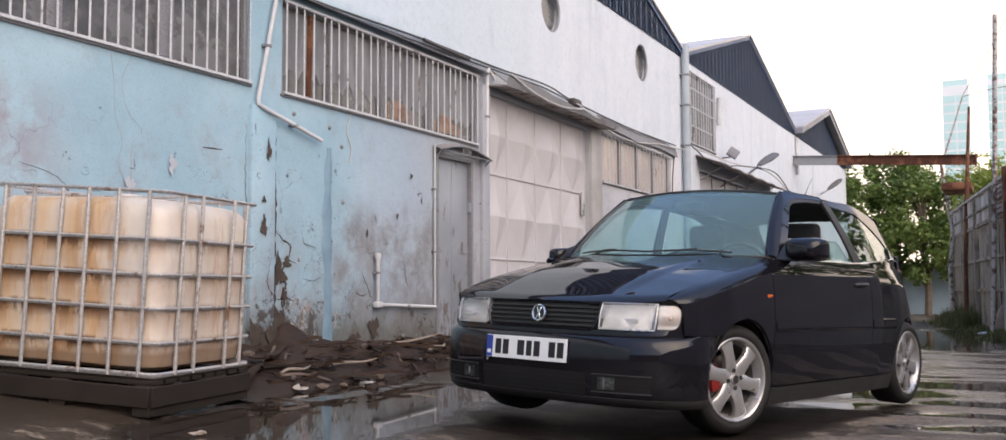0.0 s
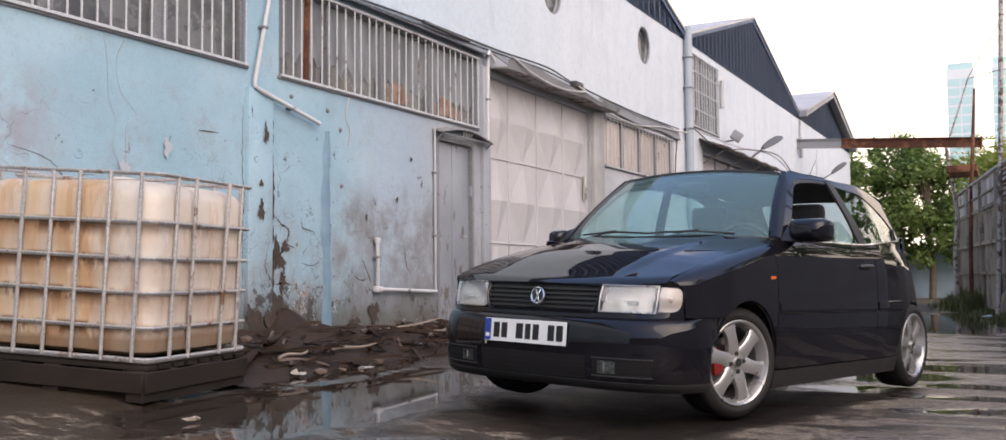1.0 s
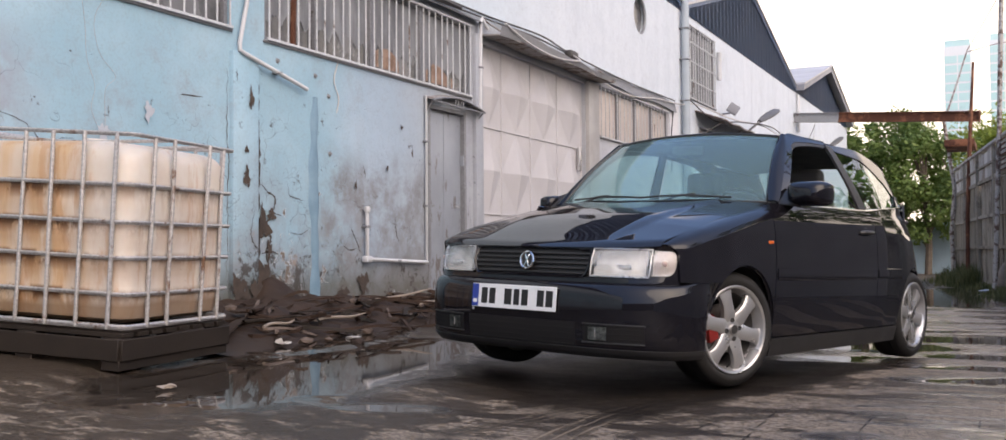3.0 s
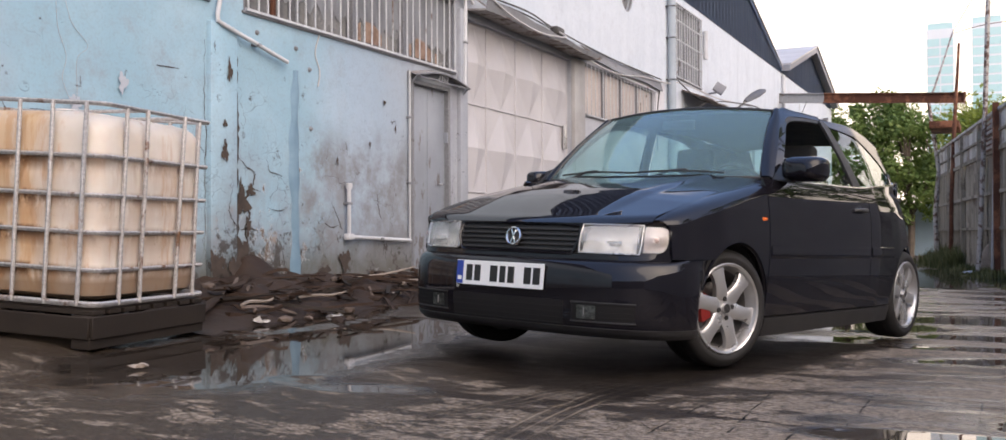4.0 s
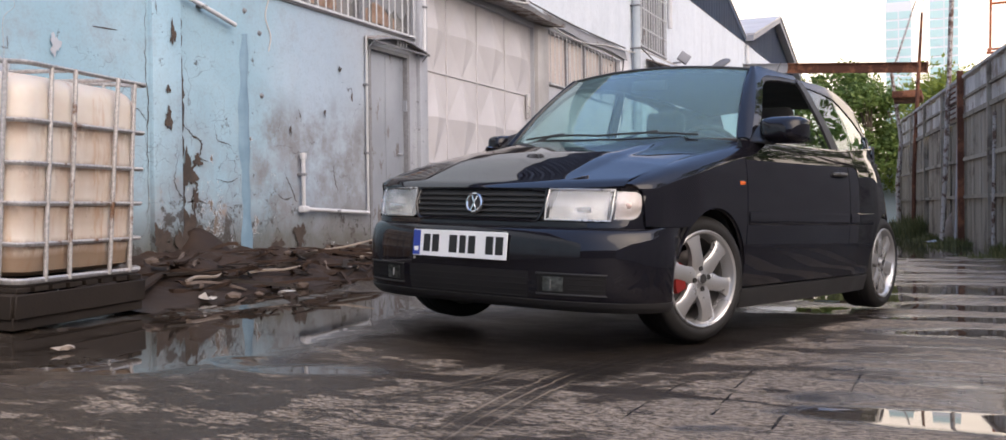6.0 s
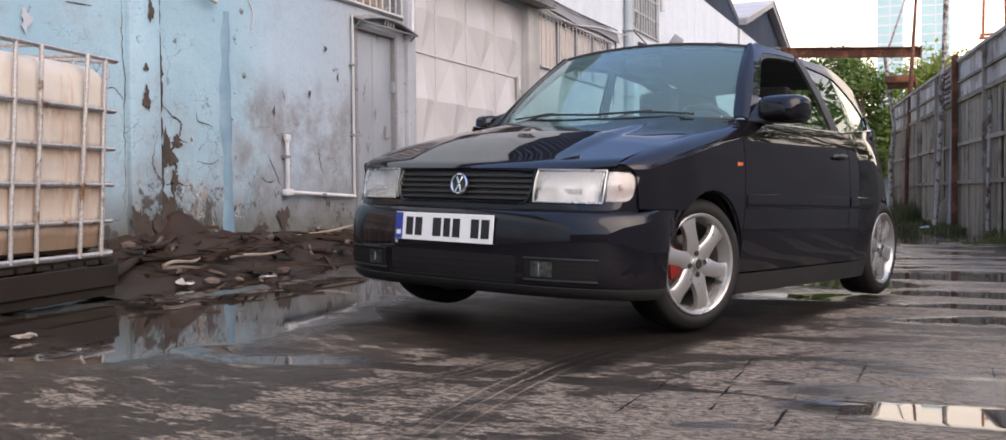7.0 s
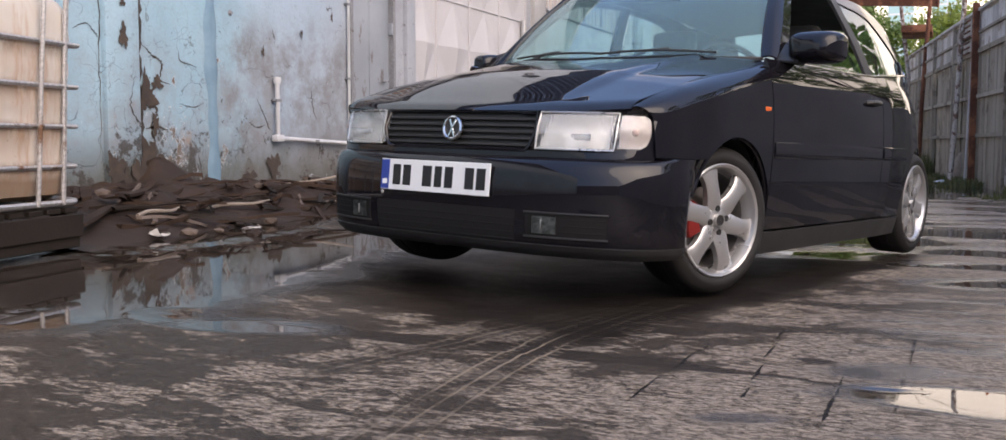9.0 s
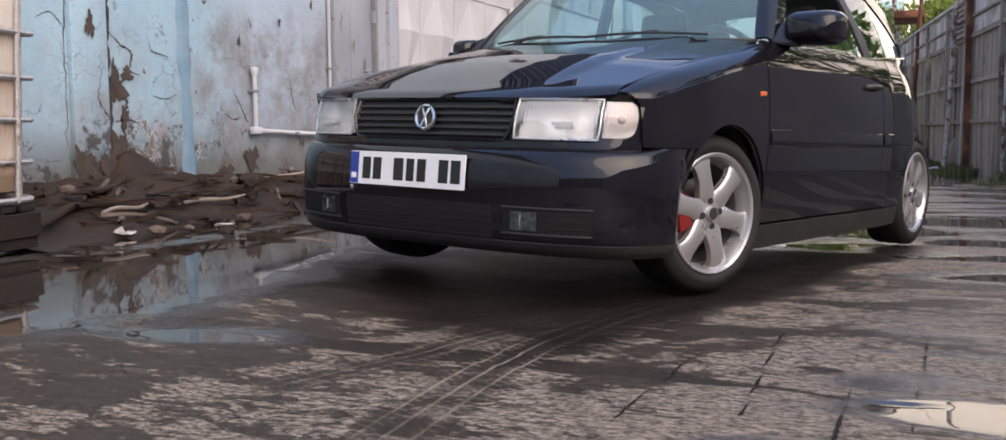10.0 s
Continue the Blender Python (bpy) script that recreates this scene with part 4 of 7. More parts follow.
def wing_y(x, z):
    """The wing's side, drawn in ahead of the wheel to meet the lamps."""
    y = side_y(x, z)
    if x > 0.10:
        d = interp(z, (0.51, 0.60, 0.67), (-0.052, -0.066, -0.088))
        t = min(0.999, max(0.0, x - 0.36) / (0.385 + d))
        y += smooth(0.10, 0.46, x) * ((0.805 + d * 0.3) * (1 - t ** 2.6) ** (1 / 3.2) - y)
    return y


def edge_z(x):
    """Height of the hood's side seam."""
    return interp(x, (-0.60, -0.339, 0.009, 0.30, 0.503, 0.62, 0.70), (0.945, 0.905, 0.832, 0.763, 0.706, 0.672, 0.655))


def edge_y(x):
    return min(interp(x, (-0.5, -0.3, 0.3, 0.6), (0.705, 0.705, 0.715, 0.690)), half_width(x) - 0.035)


def belt(x):
    return interp(x, (-2.9, -2.5, -2.2, -1.6, -0.45), (1.015, 1.01, 0.985, 0.938, 0.920))


def glass_y(x, z):
    y = interp(z, (0.90, 0.95, 1.10, 1.30, 1.36), (0.762, 0.752, 0.695, 0.600, 0.560))
    return y - max(0.0, -1.9 - x) * 0.10 - max(0.0, -2.3 - x) * 0.22


def arch(x, cx, r):
    d = r * r - (x - cx) ** 2
    return HUB_Z + math.sqrt(d) if d > 0 else -1


def eased(a, b, n):
    return [a + (b - a) * (0.5 - 0.5 * math.cos(math.pi * i / n)) for i in range(n + 1)]


def wing_cap(x, b, t):
    """The roll from the wing's side up to the hood's seam; its nose reaches forward over the lamp."""
    x1 = x + 0.054 * smooth(0.30, 0.505, x)
    y0 = wing_y(x, b)
    p0, p1, p2 = (x, y0, b), (x + (x1 - x) * 0.35, y0 - 0.006, edge_z(x1) - 0.005), (x1, edge_y(x1) + 0.004, edge_z(x1) - 0.010 * smooth(0.40, 0.505, x))
    return [(1 - t) ** 2 * i + 2 * t * (1 - t) * j + t * t * k for i, j, k in zip(p0, p1, p2)]


def side_panel(name, s, x0, x1, nx, low, high, nz, parent, material=None, out=0.0, cap=None, label="", bulge=0.0):
    """A body-side panel between two height lines; cap rolls its top over to the hood's seam."""
    xs = eased(x0, x1, nx)
    side = wing_y if cap else side_y

    def at(u, v):
        x = xs[round(u * nx)]
        a, b = low(x), high(x)
        if cap and v > 0.72:
            t = (v - 0.72) / 0.28
            q = wing_cap(x, b, t)
            return (q[0], s * (q[1] + out), q[2])
        z = a + (b - a) * (v / 0.72 if cap else v)
        return (x, s * (side(x, z) + out + bulge * math.sin(math.pi * v) ** 0.6), z)

    return part(name, sheet(at, nx, nz, 0.012, s > 0), material or M_PAINT, parent, label)


def line_at(pts, u):
    """A point on a smooth line through (u, x, z) rows."""
    us = [p[0] for p in pts]
    return interp(u, us, [p[1] for p in pts]), interp(u, us, [p[2] for p in pts])


def smoothed(pts, n=24):
    q = curve_pts([(p[1], 0, p[2]) for p in pts], 10)
    return [(i / (len(q) - 1), v.x, v.z) for i, v in enumerate(q)]


def band(name, s, inner, outer, n, m, parent, material, thick=0.01, out=0.0, label=""):
    """A strip of the greenhouse side between two lines of (u, x, z)."""
    def at(u, v):
        a, b = line_at(inner, u), line_at(outer, u)
        x, z = a[0] + (b[0] - a[0]) * v, a[1] + (b[1] - a[1]) * v
        return (x, s * (glass_y(x, z) + out), z)
    bm = sheet(at, n, m, thick, s < 0)
    bmesh.ops.recalc_face_normals(bm, faces=bm.faces)
    return part(name, bm, material, parent, label)


SILL_Z = 0.225
for s in (1, -1):
    side_panel("front_wing", s, 0.505, -0.306, 44, lambda x: max(0.517 if x > 0.2 else SILL_Z, arch(x, 0, 0.318)), lambda x: edge_z(x) - 0.055, 26, car, cap=True)
    door = side_panel("door", s, -0.313, -1.647, 40, lambda x: SILL_Z + 0.012, belt, 30, car)
    side_panel("rear_quarter", s, -1.654, -2.86, 52, lambda x: max(SILL_Z + 0.012 if x > AXLE else 0.50, arch(x, AXLE, 0.312)), belt, 26, car)
    side_panel("sill", s, -0.33, -2.09, 30, lambda x: 0.135, lambda x: SILL_Z, 6, car, M_TRIM, 0.004, label="dark grey plastic sill")
    side_panel("rubbing_strip", s, -0.33, -1.63, 30, lambda x: 0.528, lambda x: 0.586, 10, door, M_PAINT, 0.001, bulge=0.004)
    side_panel("rubbing_strip", s, -1.665, -2.09, 12, lambda x: 0.530, lambda x: 0.588, 10, car, M_PAINT, 0.001, bulge=0.004)
    # arch lips
    for cx, r in ((0, 0.318), (AXLE, 0.312)):
        lip = []
        for i in range(25):
            a = math.pi * (0.02 + 0.96 * i / 24)
            x, z = cx + r * math.cos(a), HUB_Z + r * math.sin(a)
            if z > (0.30 if x < cx or cx < -1 else 0.36):
                lip.append((x, s * (side_y(x, z) - 0.004), z))
        part("arch_lip", tube(lip, 0.008, 6), M_PAINT, car)
        well = sheet(lambda u, v: (cx + (r + 0.02) * math.cos(math.pi * u), s * (0.46 + min(0.32, half_width(cx + (r + 0.02) * math.cos(math.pi * u)) - 0.50) * v), HUB_Z - 0.05 + (r + 0.03) * math.sin(math.pi * u) + 0.02), 20, 4, 0.01)
        part("wheel_well", well, M_BLACK, car)
        part("wheel_well", box(cx - 0.33, cx + 0.33, min(s * 0.44, s * 0.46), max(s * 0.44, s * 0.46), 0.16, 0.60), M_BLACK, car)
    # glasshouse side
    wind_edge = [(0, -0.455, 0.930), (0.5, -0.672, 1.145), (1, -0.872, 1.338)]
    win_front = [(0, -0.545, 0.922), (0.5, -0.735, 1.110), (1, -0.905, 1.272)]
    band("a_pillar", s, win_front, wind_edge, 12, 4, car, M_PAINT)
    door_low = [(0, -0.560, 0.936), (0.5, -1.03, 0.940), (1, -1.500, 0.944)]
    door_top = smoothed([(0, -0.575, 0.960), (0.2, -0.700, 1.085), (0.45, -0.905, 1.262), (0.7, -1.12, 1.305), (1, -1.385, 1.318)])
    glass_top = door_top if s < 0 else [(u, x, min(z, 1.055 + 0.02 * u)) for u, x, z in door_top]
    glass_a = band("side_window", s, door_low, glass_top, 24, 12, door, M_GLASS, 0.004, -0.012, "clear side window, half lowered" if s > 0 else "clear side window")
    frame_out = smoothed([(0, -0.545, 0.930), (0.2, -0.690, 1.105), (0.45, -0.900, 1.288), (0.7, -1.12, 1.328), (1, -1.42, 1.338)])
    band("window_frame", s, door_top, frame_out, 24, 2, door, M_BLACK, 0.014, -0.002, "black window frame")
    band("window_frame", s, [(0, -1.500, 0.940), (1, -1.385, 1.318)], [(0, -1.555, 0.938), (1, -1.425, 1.336)], 8, 2, door, M_BLACK, 0.014, -0.002, "black window frame")
    band("b_pillar", s, [(0, -1.562, 0.940), (1, -1.430, 1.336)], [(0, -1.615, 0.944), (1, -1.475, 1.318)], 8, 2, car, M_BLACK)
    q_low = smoothed([(0, -1.620, 0.952), (0.5, -1.95, 0.968), (0.8, -2.13, 0.988), (1, -2.232, 1.020)])
    q_top = smoothed([(0, -1.480, 1.310), (0.5, -1.86, 1.276), (0.8, -2.12, 1.180), (1, -2.265, 1.070)])
    band("quarter_window", s, q_low, q_top, 24, 10, car, M_GLASS, 0.004, -0.006, "clear fixed quarter window")
    c_out = smoothed([(0, -1.430, 1.345), (0.5, -1.92, 1.342), (0.8, -2.33, 1.235), (1, -2.62, 1.035)])
    band("c_pillar", s, q_top, c_out, 26, 6, car, M_PAINT)
    band("quarter_shoulder", s, [(u, x, belt(x) - 0.004) for u, x, z in q_low], q_low, 24, 2, car, M_PAINT)
    band("quarter_shoulder", s, [(0, -2.232, 0.985), (1, -2.265, 1.070)], [(0, -2.66, 1.025), (1, -2.63, 1.040)], 6, 6, car, M_PAINT)
    band("roof_rail", s, frame_out, smoothed([(0, -0.470, 0.945), (0.2, -0.66, 1.13), (0.45, -0.885, 1.345), (0.7, -1.12, 1.362), (1, -1.43, 1.362)]), 20, 3, car, M_PAINT, 0.01, 0.002)
    # bright waist line
    waist = [(x, s * (glass_y(x, belt(x)) + 0.006), belt(x) + 0.004) for x in eased(-0.50, -2.30, 24)]
    waist += [(-2.33, s * (glass_y(-2.33, 1.03) + 0.003), 1.03), (-2.33, s * (glass_y(-2.33, 1.06) + 0.003), 1.06)]
    part("waist_moulding", tube(waist, 0.007, 6), M_CHROME, car, "thin bright waist moulding")
    shoulder = sheet(lambda u, v: (-0.45 - 2.1 * u, s * ((side_y(-0.45 - 2.1 * u, belt(-0.45 - 2.1 * u)) - 0.004) * (1 - v) + (glass_y(-0.45 - 2.1 * u, belt(-0.45 - 2.1 * u)) - 0.02) * v), belt(-0.45 - 2.1 * u) - 0.002 + 0.004 * v), 20, 2, 0.008, s > 0)
    part("door_shoulder", shoulder, M_PAINT, car)
    # handle, repeater lamp, mirror
    hx, hz = -1.495, 0.800
    hy = side_y(hx, hz)
    cup = lathe([(0.001, -0.006), (0.040, -0.004), (0.046, 0.003), (0.040, 0.006), (0.001, 0.001)], 20, "Y")
    for v in cup.verts:
        v.co = (hx + v.co.x * 0.95, s * (hy + v.co.y + 0.002), hz + v.co.z * 0.8)
    handle = part("door_handle", cup, M_BLACK, door, "black door handle")
    part("grip", tube([(hx + 0.075, s * (hy + 0.006), hz + 0.004), (hx + 0.05, s * (hy + 0.030), hz + 0.006), (hx - 0.05, s * (hy + 0.032), hz + 0.006), (hx - 0.085, s * (hy + 0.008), hz + 0.004)], [0.012, 0.014, 0.014, 0.011], 8), M_BLACK, handle)
    lx, lz = -0.262, 0.712
    ly = side_y(lx, lz)
    lamp = box(lx - 0.034, lx + 0.034, ly - 0.012, ly + 0.012, lz - 0.020, lz + 0.020, 0.007, 3)
    for v in lamp.verts:
        v.co.y *= s
    bmesh.ops.recalc_face_normals(lamp, faces=lamp.faces)
    part("side_repeater", lamp, M_AMBER, car, "small orange side repeater lamp")
    mir = bmesh.new()
    rings = []
    for i, (x, k) in enumerate(((-0.600, 0.97), (-0.575, 1.0), (-0.530, 0.98), (-0.490, 0.90), (-0.462, 0.70), (-0.450, 0.40))):
        ring = []
        for j in range(28):
            a = 2 * math.pi * j / 28
            cs, sn = math.cos(a), math.sin(a)
            e = 0.50
            ring.append(mir.verts.new((x, s * ((0.893 if s > 0 else 0.842) + (0.112 if s > 0 else 0.062) * k * math.copysign(abs(cs) ** e, cs)), (0.985 if s > 0 else 0.955) + (0.066 if s > 0 else 0.048) * k * math.copysign(abs(sn) ** e, sn) - 0.010 * (1 - k))))
        rings.append(ring)
    for a, b in zip(rings, rings[1:]):
        for j in range(28):
            mir.faces.new((a[j], a[(j + 1) % 28], b[(j + 1) % 28], b[j]))
    mir.faces.new(rings[-1])
    mir.faces.new(rings[0][::-1])
    bmesh.ops.recalc_face_normals(mir, faces=mir.faces)
    mirror = part("door_mirror", mir, M_PAINT, door, "body-coloured door mirror")
    part("mirror_glass", box(-0.606, -0.600, *sorted((s * 0.80, s * (0.985 if s > 0 else 0.89))), 0.932 if s > 0 else 0.915, 1.036 if s > 0 else 0.995, 0.004), M_CHROME, mirror)
    foot = bmesh.new()
    q = [foot.verts.new(p) for p in ((-0.44, s * 0.752, 0.925), (-0.62, s * 0.752, 0.925), (-0.66, s * 0.738, 1.05), (-0.56, s * 0.745, 1.01), (-0.47, s * 0.84, 0.915), (-0.58, s * 0.84, 0.915), (-0.58, s * 0.84, 0.985), (-0.48, s * 0.84, 0.975))]
    for f in ((0, 1, 2, 3), (4, 7, 6, 5), (0, 4, 5, 1), (1, 5, 6, 2), (2, 6, 7, 3), (3, 7, 4, 0)):
        foot.faces.new([q[i] for i in f])
    bmesh.ops.recalc_face_normals(foot, faces=foot.faces)
    bmesh.ops.bevel(foot, geom=foot.edges[:], offset=0.008, segments=2, affect="EDGES")
    part("mirror_foot", foot, M_BLACK, mirror, "black mirror foot")


for s in (1, -1):
    part("scuttle_corner", box(-0.54, -0.37, *sorted((s * 0.655, s * 0.768)), 0.84, 0.917, 0.012, 3), M_PAINT, car)


# hood
def hood_at(u, v):
    w = u * 2 - 1
    xf = 0.36 + 0.300 * (1 - (abs(w) * 0.690 / 0.79) ** 3.2) ** (1 / 2.6)
    xr = -0.275 - 0.155 * w * w
    x = xf + (xr - xf) * v
    yh = edge_y(x)
    y = w * yh
    z = edge_z(x) + interp(x, (-0.4, 0.2, 0.62), (0.032, 0.040, 0.012)) * (1 - abs(w) ** 3.2)
    dome = smooth(0.47, 0.405, abs(y) - 0.05 * (0.3 - x)) * smooth(0.66, 0.35, x) * 0.010
    return (x, y, z + dome - 0.016 * (1 - min(1.0, v / 0.05)) ** 2)


bonnet = sheet(hood_at, 60, 44, 0.012, True)
bmesh.ops.recalc_face_normals(bonnet, faces=bonnet.faces)
hood = part("hood", bonnet, M_PAINT, car)
for s in (1,):
    part("washer_nozzle", box(0.02, 0.06, -0.018, 0.018, hood_at(0.5, 0.62)[2] - 0.004, hood_at(0.5, 0.62)[2] + 0.012, 0.005), M_BLACK, hood)


# windscreen, roof, tail
def screen_at(u, v, grow=1.0):
    w = (u * 2 - 1) * grow
    b = Vector((-0.305 - 0.150 * w * w, 0.690 * w, 0.938))
    t = Vector((-0.830 - 0.045 * w * w, 0.548 * w, 1.372 - 0.034 * w * w))
    p = b.lerp(t, v)
    p.x += 0.018 * math.sin(math.pi * v)
    p.z += 0.018 * math.sin(math.pi * v)
    return p


part("windscreen", sheet(screen_at, 24, 14, 0.004), M_SCREEN, car, "clear raked windscreen reflecting the sky")
rim = [screen_at(u / 20, 0.0, 1.004) for u in range(21)] + [screen_at(1, v / 10, 1.004) for v in range(1, 11)] + [screen_at(1 - u / 20, 1.0, 1.004) for u in range(1, 21)] + [screen_at(0, 1 - v / 10, 1.004) for v in range(1, 10)]
for s in (1, -1):
    def pillar_at(u, v):
        a = screen_at(1 if s > 0 else 0, u, 1.006)
        x, z = line_at([(0, -0.455, 0.930), (0.5, -0.672, 1.145), (1, -0.872, 1.338)], u)
        b = Vector((x, s * (glass_y(x, z) + 0.001), z))
        p = a.lerp(b, v)
        n = Vector((0.55, s * 0.45, 0.5)) * 0.014 * math.sin(math.pi * v)
        return p + n
    bm_p = sheet(pillar_at, 14, 6, 0.01)
    bmesh.ops.recalc_face_normals(bm_p, faces=bm_p.faces)
    part("windscreen_pillar", bm_p, M_PAINT, car)
part("windscreen_seal", tube(rim, 0.009, 6, True), M_BLACK, car, "black rubber seal")
part("cowl", sheet(lambda u, v: (-0.27 - 0.155 * (2 * u - 1) ** 2 - 0.06 * v, (2 * u - 1) * 0.70, 0.918 - 0.012 * (2 * u - 1) ** 2 + 0.014 * v), 20, 4, 0.01), M_BLACK, car, "black plastic cowl")


def roof_at(u, v):
    w = u * 2 - 1
    x = -0.825 - 0.045 * w * w - (1.69 - 0.05 * w * w) * v
    zc = interp(x, (-2.6, -2.3, -1.9, -1.4, -1.0, -0.82), (1.298, 1.345, 1.382, 1.392, 1.384, 1.368))
    hw = interp(x, (-2.6, -2.2, -1.5, -0.82), (0.50, 0.545, 0.565, 0.550))
    return (x, hw * w, zc - 0.026 * w * w - 0.012 * abs(w) ** 8)


part("roof", sheet(roof_at, 30, 40, 0.012), M_PAINT, car)
hatch = part("tailgate", sheet(lambda u, v: (-2.862 - 0.075 * math.sin(math.pi * v * 0.75), (2 * u - 1) * (0.525 + 0.01 * v), 1.0 - 0.47 * v), 16, 12, 0.012), M_PAINT, car)
part("rear_window", sheet(lambda u, v: (-2.520 - 0.335 * v - 0.02 * math.sin(math.pi * v), (2 * u - 1) * (0.455 + 0.055 * v), 1.305 - 0.30 * v), 14, 10, 0.004), M_GLASS, hatch, "clear rear window")
for s in (1, -1):
    part("tail_lamp", box(-2.90, -2.82, *sorted((s * 0.42, s * 0.535)), 0.72, 0.95, 0.02), M_TAIL, car, "red tail lamp")
    c_edge = smoothed([(0, -1.430, 1.345), (0.5, -1.92, 1.342), (0.8, -2.33, 1.235), (1, -2.62, 1.035)])

    def tail_at(u, v):
        x, z = line_at(c_edge, 0.52 + 0.48 * u)
        a = Vector((x, s * glass_y(x, z), z))
        b = Vector((-2.50 - 0.355 * u, s * (0.450 + 0.06 * u), 1.315 - 0.31 * u))
        return a.lerp(b, v)

    bm_t = sheet(tail_at, 14, 5, 0.01)
    bmesh.ops.recalc_face_normals(bm_t, faces=bm_t.faces)
    part("tail_pillar", bm_t, M_PAINT, car)
    part("rear_corner", sheet(lambda u, v: (-2.64 - 0.22 * v, s * (half_width(-2.64 - 0.22 * v) - 0.05 - 0.03 * (1 - u)), 1.035 - 0.53 * u), 8, 6, 0.012), M_PAINT, car)


# bumpers
def u_of(y):
    """Where along the bumper a distance from the middle lies."""
    return 0.86 * math.asin(math.sqrt(min(1.0, abs(y) / 0.818) ** 3.2)) / (math.pi / 2)


def bump_at(u, z, push=0.0):
    """The front bumper's skin: u from -1 (right) to 1 (left)."""
    d = interp(z, (0.160, 0.180, 0.21, 0.27, 0.34, 0.42, 0.465, 0.490, 0.506, 0.514), (-0.060, -0.030, -0.010, -0.002, 0.0, 0.0, -0.008, -0.024, -0.050, -0.105)) + push
    a = abs(u)
    if z > 0.465:
        d += (max(d, -0.020) - d) * smooth(0.60, 0.86, a)
    if a < 0.86:
        th = a / 0.86 * math.pi / 2
        x = 0.36 + (0.385 + d) * (math.cos(th) ** 2) ** (1 / 2.6)
        y = (0.818 + d * 0.55) * (math.sin(th) ** 2) ** (1 / 3.2)
    else:
        xr = math.sqrt(max(0.0, 0.330 ** 2 - (z - HUB_Z) ** 2))
        t = (a - 0.86) / 0.14
        x = 0.36 + (xr - 0.36) * t
        y = 0.818 + d * 0.55 - 0.014 * t
    return Vector((x, math.copysign(y, u), z))


ZB = [0.200, 0.207, 0.216, 0.24, 0.27, 0.30, 0.34, 0.38, 0.42, 0.445, 0.465, 0.48, 0.49, 0.498, 0.504, 0.509, 0.514]
bumper = part("front_bumper", sheet(lambda u, v: bump_at(u * 2 - 1, ZB[round(v * 16)]), 96, 16, 0.01), M_PAINT, car)
part("front_spoiler", sheet(lambda u, v: bump_at(u * 2 - 1, 0.160 + 0.042 * v, 0.006), 96, 4, 0.01), M_TRIM, bumper, "dark grey plastic front lip")
# centre intake
part("air_intake", sheet(lambda u, v: bump_at(math.copysign(u_of((u * 2 - 1) * 0.34), u - 0.5), 0.205 + 0.115 * v, 0.002), 40, 4, 0.004), M_MATTE, bumper, "black lower air intake")
for z in (0.215, 0.240, 0.265, 0.290):
    part("intake_slat", tube([bump_at(math.copysign(u_of(0.335 * (i / 12 - 1)), i - 12), z, 0.001) for i in range(25)], 0.0028, 6), M_MATTE, bumper)
for s in (1, -1):
    part("fog_recess", sheet(lambda u, v: bump_at(s * u_of(0.385 + 0.285 * u), 0.232 + 0.083 * v, 0.002), 18, 4, 0.004, s < 0), M_MATTE, bumper, "black fog lamp recess")
    for z in (0.231, 0.316):
        part("recess_lip", tube([bump_at(s * u_of(0.380 + 0.295 * i / 12), z, 0.004) for i in range(13)], 0.0035, 6), M_TRIM, bumper)
    for z in (0.252, 0.274, 0.296):
        part("recess_slat", tube([bump_at(s * u_of(0.520 + 0.145 * i / 10), z, 0.001) for i in range(11)], 0.0026, 6), M_MATTE, bumper)
    fog = part("fog_lamp", sheet(lambda u, v: bump_at(s * u_of(0.410 + 0.095 * u), 0.240 + 0.066 * v, 0.006), 8, 4, 0.004, s < 0), M_GLASS, bumper, "small clear fog lamp")
    part("fog_reflector", sheet(lambda u, v: bump_at(s * u_of(0.412 + 0.091 * u), 0.243 + 0.060 * v, 0.0035), 8, 4, 0.001, s < 0), plain("dull_fog_reflector", (0.15, 0.15, 0.15), (0.02, 0.02, 0.02), rough=0.35, metal=0.2, scale=34, spread=0.25), fog)
    part("fog_glint", box(*sorted((bump_at(s * u_of(0.452), 0.27, 0.008).x, bump_at(s * u_of(0.452), 0.27, 0.012).x)), s * 0.452 - 0.0025, s * 0.452 + 0.0025, 0.256, 0.292, 0.001), M_ALLOY, fog)
part("rear_bumper", sheet(lambda u, v: (-2.66 - 0.275 * (math.sin(math.pi * u) ** 0.62), math.cos(math.pi * u) * 0.650, (0.44 - 0.20 * math.sin(math.pi * u)) * (1 - v) + 0.54 * v), 60, 6, 0.012), M_PAINT, car)
part("rear_bumper_lamp", box(-2.70, -2.66, 0.640, 0.672, 0.540, 0.552, 0.004), M_LENS, car)
part("underbody", box(-2.55, 0.55, -0.70, 0.70, 0.165, 0.22), M_BLACK, car)
part("bulkhead", box(-0.36, -0.33, -0.74, 0.74, 0.2, 0.90), M_BLACK, car)


# lamps and grille
def face_at(y, z, push=0.0):
    """The upright face between the bumper and the hood."""
    d = interp(z, (0.51, 0.60, 0.67), (-0.052, -0.066, -0.088)) + push
    k = min(0.999, abs(y) / (0.805 + d * 0.3))
    return Vector((0.36 + (0.385 + d) * (1 - k ** 3.2) ** (1 / 2.6), y, z))


